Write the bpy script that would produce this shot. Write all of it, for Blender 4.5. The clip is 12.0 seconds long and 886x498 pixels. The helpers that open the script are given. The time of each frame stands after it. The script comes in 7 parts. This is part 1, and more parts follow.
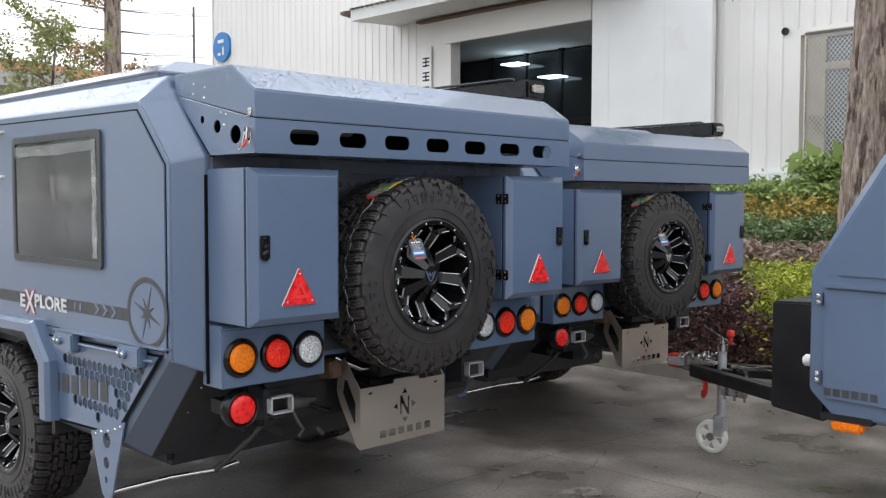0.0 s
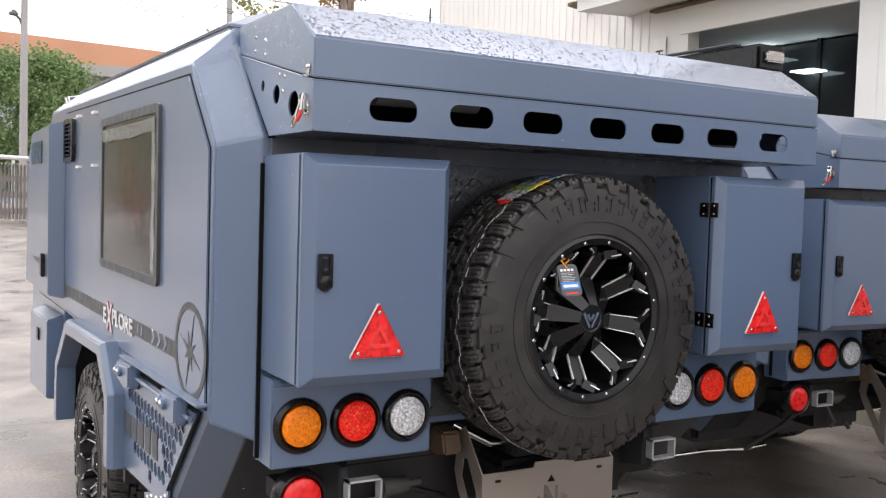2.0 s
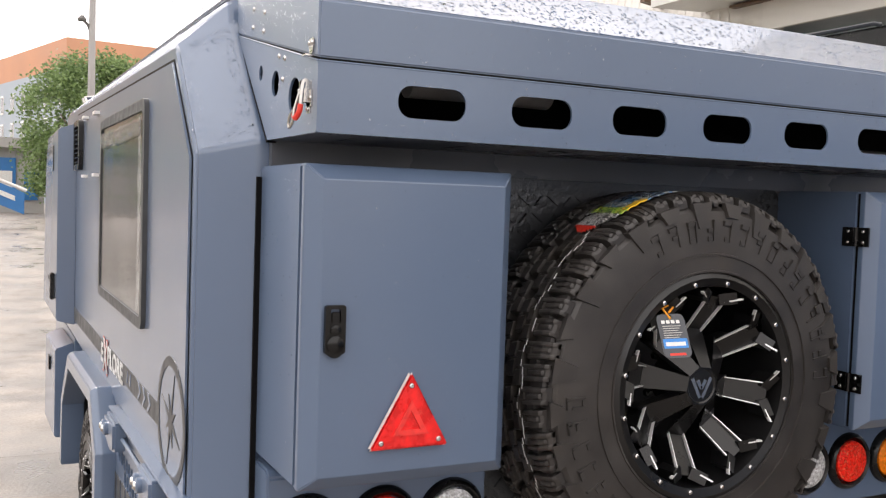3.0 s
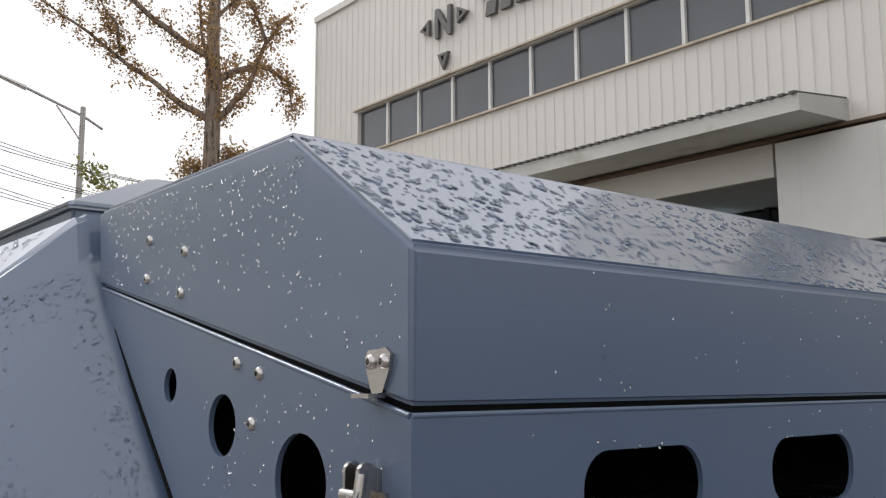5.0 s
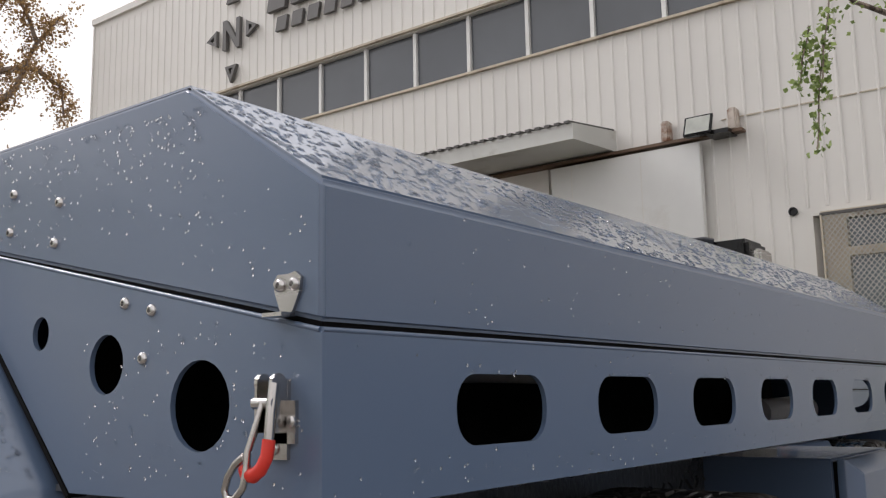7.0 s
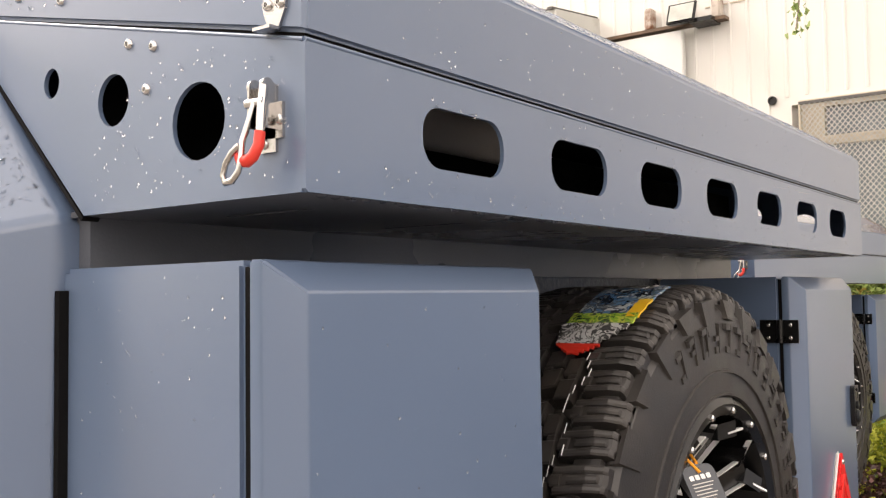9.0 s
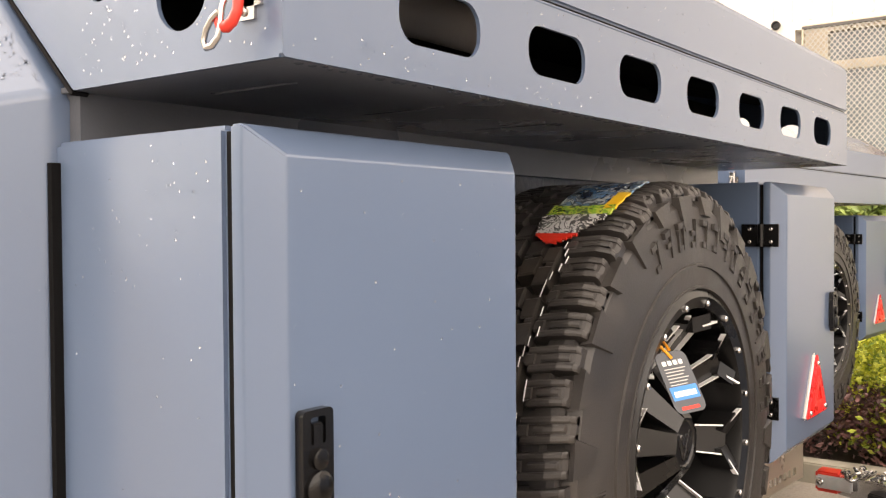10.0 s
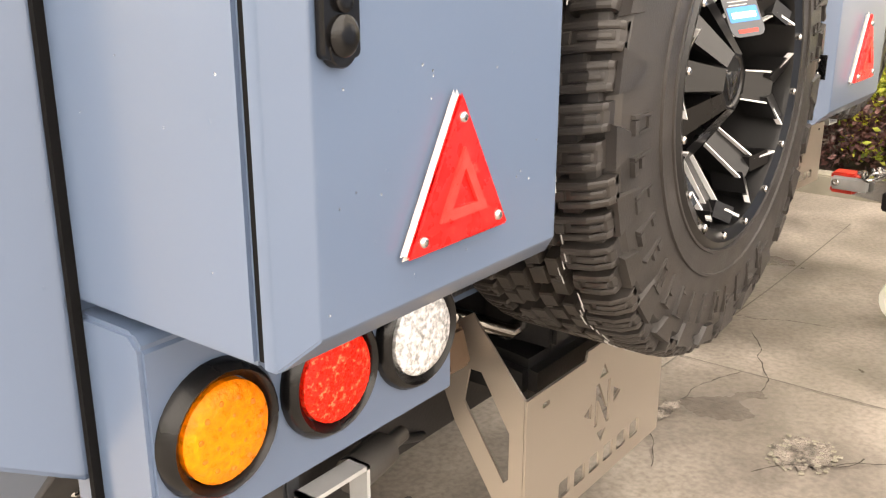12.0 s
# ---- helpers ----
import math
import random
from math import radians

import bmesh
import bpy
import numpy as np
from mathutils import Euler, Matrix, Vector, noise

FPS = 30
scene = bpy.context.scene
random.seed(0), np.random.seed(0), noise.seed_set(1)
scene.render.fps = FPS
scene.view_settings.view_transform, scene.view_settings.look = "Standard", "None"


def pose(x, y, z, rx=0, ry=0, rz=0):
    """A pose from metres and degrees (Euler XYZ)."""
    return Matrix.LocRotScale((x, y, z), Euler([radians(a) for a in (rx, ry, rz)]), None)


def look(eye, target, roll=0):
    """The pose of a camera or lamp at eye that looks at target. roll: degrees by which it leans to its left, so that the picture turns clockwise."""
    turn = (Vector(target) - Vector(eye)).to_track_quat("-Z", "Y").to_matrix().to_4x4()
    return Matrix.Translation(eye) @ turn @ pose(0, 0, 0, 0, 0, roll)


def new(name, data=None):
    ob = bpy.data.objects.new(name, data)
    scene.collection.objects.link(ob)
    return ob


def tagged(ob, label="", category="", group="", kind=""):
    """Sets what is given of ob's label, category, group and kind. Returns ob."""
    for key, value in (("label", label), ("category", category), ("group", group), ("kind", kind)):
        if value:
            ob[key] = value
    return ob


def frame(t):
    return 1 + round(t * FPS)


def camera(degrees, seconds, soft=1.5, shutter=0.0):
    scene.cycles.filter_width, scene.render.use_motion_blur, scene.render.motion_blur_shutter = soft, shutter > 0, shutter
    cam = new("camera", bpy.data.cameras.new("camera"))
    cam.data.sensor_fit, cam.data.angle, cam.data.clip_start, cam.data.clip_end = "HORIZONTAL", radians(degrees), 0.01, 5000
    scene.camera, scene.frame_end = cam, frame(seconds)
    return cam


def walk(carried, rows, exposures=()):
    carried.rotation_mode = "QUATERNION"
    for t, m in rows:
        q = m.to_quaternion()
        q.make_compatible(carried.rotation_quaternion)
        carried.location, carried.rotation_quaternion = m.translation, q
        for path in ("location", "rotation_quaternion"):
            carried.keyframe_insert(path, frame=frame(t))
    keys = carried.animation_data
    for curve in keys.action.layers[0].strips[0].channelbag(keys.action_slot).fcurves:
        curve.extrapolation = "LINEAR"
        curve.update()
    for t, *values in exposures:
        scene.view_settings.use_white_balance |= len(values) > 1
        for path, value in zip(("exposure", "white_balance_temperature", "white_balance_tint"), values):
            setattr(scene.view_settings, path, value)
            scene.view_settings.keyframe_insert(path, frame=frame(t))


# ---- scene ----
# Drawing units: plans below are drawn in units of 0.85 m, with the ground at GZ.
U, GZ = 0.85, -0.055
cam = camera(50.7, 12.0, soft=1.25)
METRES, EYE, TILT, LEAN, TURN = 4.0 * U, (1.64 - GZ) * U, 0.0, 0.0, -44.9
ROWS = [
    (0.0, 0.0, 0.0, 0.0, 0.01, -2.92, -0.1),
    (0.5, 0.0111, 0.0854, 0.0036, 4.5, -2.8, -0.3),
    (1.0, 0.0426, 0.1658, 0.0044, 10.97, -2.64, 0.15),
    (1.5, 0.061, 0.2474, -0.0002, 14.16, -2.72, -1.18),
    (2.0, 0.0549, 0.3365, 0.0026, 14.55, -2.86, -1.76),
    (2.5, 0.0399, 0.4249, -0.0018, 15.25, -3.72, -1.79),
    (3.0, 0.0118, 0.5142, 0.0156, 18.52, -2.76, -1.91),
    (3.2, -0.0024, 0.5489, 0.0185, 19.44, -1.68, -1.95),
    (4.8, -0.1503, 0.7457, 0.0842, 8.75, 7.65, -0.2),
    (5.0, -0.1594, 0.7507, 0.0849, 6.0, 7.97, 0.12),
    (5.5, -0.1729, 0.7496, 0.0841, 0.02, 8.91, 0.83),
    (6.0, -0.175, 0.7444, 0.0811, -5.1, 9.25, 1.36),
    (6.5, -0.1788, 0.7383, 0.0766, -6.77, 9.21, 1.14),
    (6.7, -0.1797, 0.7355, 0.0728, -7.1, 9.25, 1.05),
    (8.3, -0.1808, 0.7135, 0.0368, -8.42, 6.62, 0.87),
    (8.5, -0.18, 0.713, 0.0333, -8.38, 5.52, 0.91),
    (9.0, -0.181, 0.7053, 0.0239, -8.44, 2.97, 0.78),
    (9.5, -0.1791, 0.6993, 0.0159, -8.45, 0.87, 0.58),
    (10.0, -0.1761, 0.6938, 0.0087, -8.4, -1.33, 0.38),
    (10.5, -0.1758, 0.6942, -0.0003, -8.37, -4.2, 0.24),
    (11.0, -0.1774, 0.6991, -0.01, -8.18, -8.2, 0.04),
    (11.5, -0.1774, 0.7081, -0.0211, -8.1, -11.66, 0.01),
    (12.0, -0.1802, 0.7232, -0.0364, -8.01, -17.67, -0.06),
]
EXPO = [(0.0, 0.56, 5450, 12), (0.5, 0.47, 5400, 12), (1.0, 0.37, 5550, 14), (1.5, 0.4, 5750, 16), (2.5, 1.12, 5850, 16), (3.2, 0.62, 6150, 16), (4.8, -0.22, 5800, 13), (6.7, -0.26, 5850, 15),
        (8.3, 0.68, 6050, 14), (9.0, 1.08, 6600, 17), (9.5, 1.33, 6900, 18), (10.5, 1.85, 7050, 17), (11.0, 1.98, 6950, 16), (11.5, 1.9, 6950, 16), (12.0, 2.12, 6900, 15)]
walk(cam, [(t, pose(0, 0, EYE, TILT, LEAN, TURN) @ pose(METRES * x, METRES * y, METRES * z, 90 + pitch, roll, yaw)) for t, x, y, z, yaw, pitch, roll in ROWS], EXPO)

from mathutils.bvhtree import BVHTree

# ---- world and sun ----
world = bpy.data.worlds.new("world")
scene.world = world
world.use_nodes = True
wn, wl = world.node_tree.nodes, world.node_tree.links
wn.clear()
w_out = wn.new("ShaderNodeOutputWorld")
w_bg = wn.new("ShaderNodeBackground")
w_sky = wn.new("ShaderNodeTexSky")
w_sky.sky_type, w_sky.sun_disc = "NISHITA", False
w_sky.sun_elevation, w_sky.sun_rotation = radians(30), radians(-18)
w_coord = wn.new("ShaderNodeTexCoord")
w_noise = wn.new("ShaderNodeTexNoise")
w_noise.inputs["Scale"].default_value = 2.2
w_noise.inputs["Detail"].default_value = 5
w_ramp = wn.new("ShaderNodeValToRGB")
w_ramp.color_ramp.elements[0].position, w_ramp.color_ramp.elements[0].color = 0.3, (9.1, 8.7, 8.0, 1)
w_ramp.color_ramp.elements[1].position, w_ramp.color_ramp.elements[1].color = 0.75, (11.8, 10.6, 8.8, 1)
w_mix = wn.new("ShaderNodeMixRGB")
w_mix.inputs[0].default_value = 0.90
wl.new(w_coord.outputs["Generated"], w_noise.inputs["Vector"])
wl.new(w_noise.outputs["Fac"], w_ramp.inputs["Fac"])
wl.new(w_sky.outputs["Color"], w_mix.inputs[1])
wl.new(w_ramp.outputs["Color"], w_mix.inputs[2])
wl.new(w_mix.outputs["Color"], w_bg.inputs["Color"])
wl.new(w_bg.outputs["Background"], w_out.inputs["Surface"])
w_bg.inputs["Strength"].default_value = 0.138
sun = new("sun", bpy.data.lights.new("sun", "SUN"))
sun.data.energy, sun.data.angle, sun.data.color = 1.2, radians(14), (1.0, 0.93, 0.84)
sun.matrix_world = look((-1.7, 13.7, 10), (2, 3, 0))


# ---- materials ----
def mat(name, color, rough=0.5, metal=0.0, vary=0.12, scale=3.0, grain=60.0, bump=0.05, spec=0.5, coat=0.0, per_piece=0.0, rough_vary=0.12, stretch=(1, 1, 1), dark=None, dark_at=(0.5, 0.7), dist=0.004, coat_ior=1.5, speck=0.0, coat_rough=0.07):
    """A surface with a base colour, cloudy variation, optional darker stains, and a fine grain relief."""
    m = bpy.data.materials.new(name)
    m.use_nodes = True
    n, l = m.node_tree.nodes, m.node_tree.links
    b = n["Principled BSDF"]
    b.inputs["Metallic"].default_value = metal
    b.inputs["Specular IOR Level"].default_value = spec
    b.inputs["Coat Weight"].default_value = coat
    b.inputs["Coat Roughness"].default_value = coat_rough
    b.inputs["Coat IOR"].default_value = coat_ior
    co = n.new("ShaderNodeTexCoord")
    mp = n.new("ShaderNodeMapping")
    mp.inputs["Scale"].default_value = stretch
    l.new(co.outputs["Object"], mp.inputs["Vector"])
    big, fine = n.new("ShaderNodeTexNoise"), n.new("ShaderNodeTexNoise")
    big.inputs["Scale"].default_value, big.inputs["Detail"].default_value = scale, 6
    fine.inputs["Scale"].default_value, fine.inputs["Detail"].default_value = grain, 3
    l.new(mp.outputs["Vector"], big.inputs["Vector"])
    l.new(mp.outputs["Vector"], fine.inputs["Vector"])
    hsv = n.new("ShaderNodeHueSaturation")
    hsv.inputs["Color"].default_value = (*color, 1)
    add = n.new("ShaderNodeMath")
    add.operation = "ADD"
    mr = n.new("ShaderNodeMapRange")
    mr.inputs["From Min"].default_value, mr.inputs["From Max"].default_value = 0.3, 0.7
    mr.inputs["To Min"].default_value, mr.inputs["To Max"].default_value = 1 - vary, 1 + vary
    l.new(big.outputs["Fac"], mr.inputs["Value"])
    l.new(mr.outputs["Result"], add.inputs[0])
    add.inputs[1].default_value = 0
    if per_piece:
        info, mp2 = n.new("ShaderNodeObjectInfo"), n.new("ShaderNodeMapRange")
        mp2.inputs["To Min"].default_value, mp2.inputs["To Max"].default_value = -per_piece, per_piece
        l.new(info.outputs["Random"], mp2.inputs["Value"])
        l.new(mp2.outputs["Result"], add.inputs[1])
    l.new(add.outputs["Value"], hsv.inputs["Value"])
    out = hsv.outputs["Color"]
    if dark:
        st, sr, mx = n.new("ShaderNodeTexNoise"), n.new("ShaderNodeMapRange"), n.new("ShaderNodeMixRGB")
        st.inputs["Scale"].default_value, st.inputs["Detail"].default_value, st.inputs["Roughness"].default_value = scale * 0.6, 8, 0.65
        l.new(mp.outputs["Vector"], st.inputs["Vector"])
        sr.inputs["From Min"].default_value, sr.inputs["From Max"].default_value = dark_at
        l.new(st.outputs["Fac"], sr.inputs["Value"])
        l.new(sr.outputs["Result"], mx.inputs[0])
        l.new(out, mx.inputs[1])
        mx.inputs[2].default_value = (*dark, 1)
        out = mx.outputs["Color"]
    if speck:
        sm, sx = n.new("ShaderNodeMapRange"), n.new("ShaderNodeMixRGB")
        sm.inputs["From Min"].default_value, sm.inputs["From Max"].default_value = 0.30, 0.62
        sm.inputs["To Min"].default_value, sm.inputs["To Max"].default_value = 1 - speck, 1 + speck * 0.4
        l.new(fine.outputs["Fac"], sm.inputs["Value"])
        sx.blend_type, sx.inputs[0].default_value = "MULTIPLY", 1.0
        l.new(out, sx.inputs[1])
        l.new(sm.outputs["Result"], sx.inputs[2])
        out = sx.outputs["Color"]
    l.new(out, b.inputs["Base Color"])
    rr = n.new("ShaderNodeMapRange")
    rr.inputs["From Min"].default_value, rr.inputs["From Max"].default_value = 0.3, 0.7
    rr.inputs["To Min"].default_value, rr.inputs["To Max"].default_value = max(0.02, rough - rough_vary), min(1, rough + rough_vary)
    l.new(big.outputs["Fac"], rr.inputs["Value"])
    l.new(rr.outputs["Result"], b.inputs["Roughness"])
    if bump:
        bp = n.new("ShaderNodeBump")
        bp.inputs["Strength"].default_value, bp.inputs["Distance"].default_value = bump, dist
        l.new(fine.outputs["Fac"], bp.inputs["Height"])
        l.new(bp.outputs["Normal"], b.inputs["Normal"])
    return m


def glass(name, color, rough=0.02):
    m = mat(name, color, rough, vary=0.02, bump=0.0, rough_vary=0.01)
    b = m.node_tree.nodes["Principled BSDF"]
    b.inputs["Transmission Weight"].default_value = 1.0
    return m


def lamp_glow(name, color, strength):
    m = bpy.data.materials.new(name)
    m.use_nodes = True
    b = m.node_tree.nodes["Principled BSDF"]
    b.inputs["Emission Color"].default_value = (*color, 1)
    b.inputs["Emission Strength"].default_value = strength
    return m


PAINT = mat("grey_blue_paint", (0.094, 0.134, 0.212), 0.42, vary=0.05, scale=1.5, grain=500, bump=0.04, spec=0.3, coat=1.0, coat_ior=1.5, coat_rough=0.20, rough_vary=0.05, dist=0.001)
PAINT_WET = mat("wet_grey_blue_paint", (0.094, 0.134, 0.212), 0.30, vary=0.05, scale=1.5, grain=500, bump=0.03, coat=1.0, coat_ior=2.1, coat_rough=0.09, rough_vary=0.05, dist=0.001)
PAINT_DAMP = mat("damp_grey_blue_paint", (0.094, 0.134, 0.212), 0.40, vary=0.05, scale=1.5, grain=500, bump=0.04, spec=0.3, coat=1.0, coat_ior=1.64, coat_rough=0.24, rough_vary=0.05, dist=0.001)
# body paint made darker, with the shade under the rear box in its colour
PAINT_SHADED = mat("shade_darkened_paint", (0.080, 0.086, 0.100), 0.30, vary=0.15, scale=3, grain=300, bump=0.08)
PAINT_DARK = mat("textured_grey_paint", (0.088, 0.112, 0.152), 0.55, vary=0.06, scale=2, grain=900, bump=0.25, rough_vary=0.05, dist=0.002)
BLACK = mat("black_paint", (0.006, 0.006, 0.007), 0.45, vary=0.2, scale=6, grain=200, bump=0.1)
SATIN_BLACK = mat("satin_black_coating", (0.020, 0.022, 0.026), 0.42, vary=0.15, scale=4, grain=300, bump=0.06)
# black of rubber seals and gaps, also of the shade inside the rear box
SEAL_SHADE = mat("matt_black_seal_and_shade", (0.004, 0.004, 0.0045), 0.8, spec=0.12, vary=0.2, scale=20, grain=200, bump=0.1)
RUBBER = mat("black_rubber", (0.030, 0.0272, 0.0258), 0.42, vary=0.3, scale=14, grain=420, bump=0.12, dark=(0.038, 0.032, 0.027), dark_at=(0.50, 0.75))
RIM_BLACK = mat("gloss_black_alloy", (0.005, 0.005, 0.0055), 0.30, vary=0.1, grain=100, bump=0.02, spec=0.4, coat=0.15)
RIM_CUT = mat("machined_alloy", (0.80, 0.80, 0.81), 0.40, metal=0.45, vary=0.05, grain=300, bump=0.03)
STEEL = mat("stainless_steel", (0.50, 0.48, 0.46), 0.22, metal=1.0, vary=0.06, scale=5, grain=220, bump=0.04, stretch=(1, 1, 14))
BRUSHED = mat("brushed_steel_plate", (0.50, 0.45, 0.39), 0.42, metal=0.90, vary=0.03, scale=3, grain=160, bump=0.03, stretch=(1, 1, 10), rough_vary=0.05)
CHROME = mat("zinc_metal", (0.54, 0.53, 0.52), 0.20, metal=1.0, vary=0.1, grain=120, bump=0.04)
RUST = mat("brown_metal", (0.13, 0.085, 0.055), 0.55, metal=0.4, vary=0.3, scale=9, grain=120, bump=0.15)
RUSTY_PALE = mat("rust_streaked_paint", (0.52, 0.46, 0.40), 0.7, vary=0.15, scale=6, grain=60, bump=0.2, dark=(0.20, 0.09, 0.045), dark_at=(0.47, 0.60))
RED_PALE = mat("scuffed_red_reflector", (0.74, 0.040, 0.032), 0.38, vary=0.2, scale=80, grain=500, bump=0.25, dist=0.001)
LAMP_GLASS = mat("pale_lamp_glass", (0.42, 0.43, 0.39), 0.14, vary=0.2, scale=4, grain=40, bump=0.05)
RED = mat("red_reflector", (0.72, 0.012, 0.010), 0.30, dark=(0.80, 0.08, 0.06), dark_at=(0.62, 0.70), vary=0.25, scale=55, grain=600, bump=0.2, coat=0.15, dist=0.001)
RED_RUBBER = mat("red_sleeve", (0.62, 0.035, 0.02), 0.4, vary=0.05)
WHITE_TRIM = mat("white_plastic", (0.72, 0.70, 0.68), 0.4, vary=0.05)
AMBER = mat("amber_lens", (0.85, 0.215, 0.002), 0.34, spec=0.2, vary=0.25, scale=110, grain=170, bump=0.6, coat=0.05, speck=0.2, dist=0.003)
AMBER_DEEP = mat("deep_amber_lens", (0.62, 0.16, 0.003), 0.2, vary=0.2, coat=0.5)
RED_LENS = mat("red_lens", (0.95, 0.018, 0.005), 0.34, spec=0.2, dark=(0.92, 0.22, 0.10), dark_at=(0.55, 0.64), vary=0.30, scale=260, grain=190, bump=0.9, coat=0.05, speck=0.36, dist=0.004)
CLEAR_LENS = mat("clear_lens", (0.72, 0.73, 0.75), 0.12, vary=0.38, scale=130, grain=190, bump=0.9, coat=0.6, speck=0.5, metal=0.12)
PLASTIC = mat("black_plastic", (0.005, 0.005, 0.0055), 0.26, spec=0.35, vary=0.08, scale=8, grain=400, bump=0.06)
DECAL = mat("dark_grey_decal", (0.050, 0.052, 0.055), 0.5, vary=0.25, scale=25, grain=120, bump=0.0)
DECAL_LIGHT = mat("pale_decal", (0.55, 0.55, 0.55), 0.5, vary=0.3, scale=30, grain=90, bump=0.0)
DECAL_RED = mat("red_decal", (0.5, 0.07, 0.05), 0.5, vary=0.2)
WINDOW = mat("dark_acrylic", (0.020, 0.023, 0.024), 0.10, vary=0.2, scale=2.0, grain=5, bump=0.06, coat=0.2, dist=0.03)
FILM = mat("clear_film", (0.45, 0.46, 0.45), 0.12, vary=0.3, scale=8, grain=18, bump=0.8, dist=0.012)
FILM.node_tree.nodes["Principled BSDF"].inputs["Alpha"].default_value = 0.42
CHECKER = mat("black_checker_plate", (0.075, 0.08, 0.088), 0.35, metal=0.6, vary=0.1, grain=80, bump=0.6)
CONCRETE = mat("wet_concrete", (0.232, 0.204, 0.175), 0.46, vary=0.42, scale=2.2, grain=55, bump=0.4, speck=0.24, rough_vary=0.26, dark=(0.105, 0.090, 0.074), dark_at=(0.46, 0.70), dist=0.006)
CRACK = mat("dark_crack", (0.045, 0.038, 0.030), 0.9, vary=0.3)
RUBBLE = mat("damp_rubble", (0.23, 0.20, 0.17), 0.7, vary=0.45, scale=22, grain=120, bump=0.9, dark=(0.06, 0.05, 0.04), dark_at=(0.48, 0.60), dist=0.012)
JOINT = mat("dark_joint", (0.13, 0.118, 0.10), 0.8, vary=0.3)
CLADDING = mat("cream_sheet_cladding", (0.70, 0.68, 0.64), 0.5, vary=0.06, scale=0.35, grain=40, bump=0.03, stretch=(1, 1, 0.25), dark=(0.40, 0.36, 0.30), dark_at=(0.60, 0.85))
WHITE_PANEL = mat("white_painted_sheet", (0.70, 0.70, 0.68), 0.45, vary=0.06, scale=1.1, grain=30, bump=0.04, dark=(0.50, 0.46, 0.40), dark_at=(0.56, 0.80))
CANOPY_GREY = mat("weathered_pale_sheet", (0.55, 0.55, 0.52), 0.55, vary=0.12, scale=1.2, grain=40, bump=0.05, dark=(0.22, 0.18, 0.12), dark_at=(0.55, 0.75))
STONE = mat("grey_kerb", (0.26, 0.24, 0.19), 0.8, vary=0.25, scale=4, grain=60, bump=0.3)
BGLASS = mat("dark_window_glass", (0.085, 0.092, 0.102), 0.07, vary=0.15, scale=0.6, grain=3, bump=0.03, spec=0.7, dist=0.02)
SOIL = mat("soil", (0.06, 0.045, 0.032), 0.95, vary=0.3, scale=5, grain=40, bump=0.5)
WATER = glass("water", (0.95, 0.97, 1.0), 0.02)
WATER.node_tree.nodes["Principled BSDF"].inputs["IOR"].default_value = 1.33
BARK = mat("bark", (0.27, 0.215, 0.17), 0.9, vary=0.3, scale=20, grain=60, bump=0.9, stretch=(1, 1, 0.22), dist=0.02, dark=(0.085, 0.062, 0.048), dark_at=(0.53, 0.60), speck=0.35)
ORANGE_WALL = mat("orange_render", (0.52, 0.27, 0.16), 0.8, vary=0.08, scale=0.3)
GREY_WALL = mat("grey_blue_render", (0.36, 0.41, 0.46), 0.8, vary=0.06, scale=0.3)
GATE_STEEL = mat("weathered_gate_steel", (0.27, 0.25, 0.235), 0.5, metal=0.4, vary=0.15, scale=3)
GREY_SLAB = mat("grey_slab", (0.36, 0.35, 0.34), 0.8, vary=0.1, scale=0.4)
BROWN_WALL = mat("brown_render", (0.38, 0.27, 0.22), 0.8, vary=0.08, scale=0.4)
PALE_PANE = mat("pale_reflecting_pane", (0.20, 0.23, 0.25), 0.12, vary=0.3, scale=1.5, grain=6, bump=0.05, spec=0.8)
FAR_GLASS = mat("far_window_glass", (0.12, 0.13, 0.14), 0.2, vary=0.1)
BLUE_SIGN = mat("blue_sign", (0.03, 0.16, 0.42), 0.4, vary=0.1)
SIGN_GREY = mat("dark_sign_metal", (0.11, 0.105, 0.10), 0.5, vary=0.1)
CAR_PAINT = mat("brown_car_paint", (0.14, 0.10, 0.08), 0.25, vary=0.05, coat=0.8)
BEIGE = mat("beige_frame", (0.50, 0.44, 0.34), 0.6, vary=0.12, scale=4, dark=(0.22, 0.16, 0.10), dark_at=(0.55, 0.75))
GRILLE = mat("pale_wire", (0.50, 0.49, 0.46), 0.5, metal=0.3, vary=0.1)
STEEL_DULL = mat("dull_grey_steel", (0.11, 0.105, 0.10), 0.5, metal=0.8, vary=0.15, scale=8, grain=150, bump=0.08)
GALVANISED = mat("galvanised_steel", (0.52, 0.53, 0.54), 0.42, metal=0.45, vary=0.15, scale=12, grain=120, bump=0.06)
DIM_GLASS = mat("partition_glass", (0.034, 0.038, 0.040), 0.16, vary=0.1, scale=0.5, spec=0.5)
CEILING_TILE = mat("ceiling_tile", (0.42, 0.42, 0.41), 0.9, vary=0.05)
NYLON = mat("white_nylon", (0.84, 0.84, 0.76), 0.45, vary=0.06)
TAG_GREY = mat("grey_card_tag", (0.055, 0.06, 0.07), 0.35, vary=0.1)
TAG_BLUE = mat("blue_print", (0.04, 0.22, 0.60), 0.4, vary=0.05)
PRINT_WHITE = mat("white_print", (0.70, 0.70, 0.68), 0.45, vary=0.1, scale=20)
PRINT_YELLOW = mat("yellow_print", (0.70, 0.42, 0.02), 0.35, vary=0.1)
ORANGE_TIE = mat("orange_tie", (0.75, 0.30, 0.01), 0.5, vary=0.05)
OFFICE_LIGHT = lamp_glow("office_light", (0.86, 1.0, 0.93), 2.2)


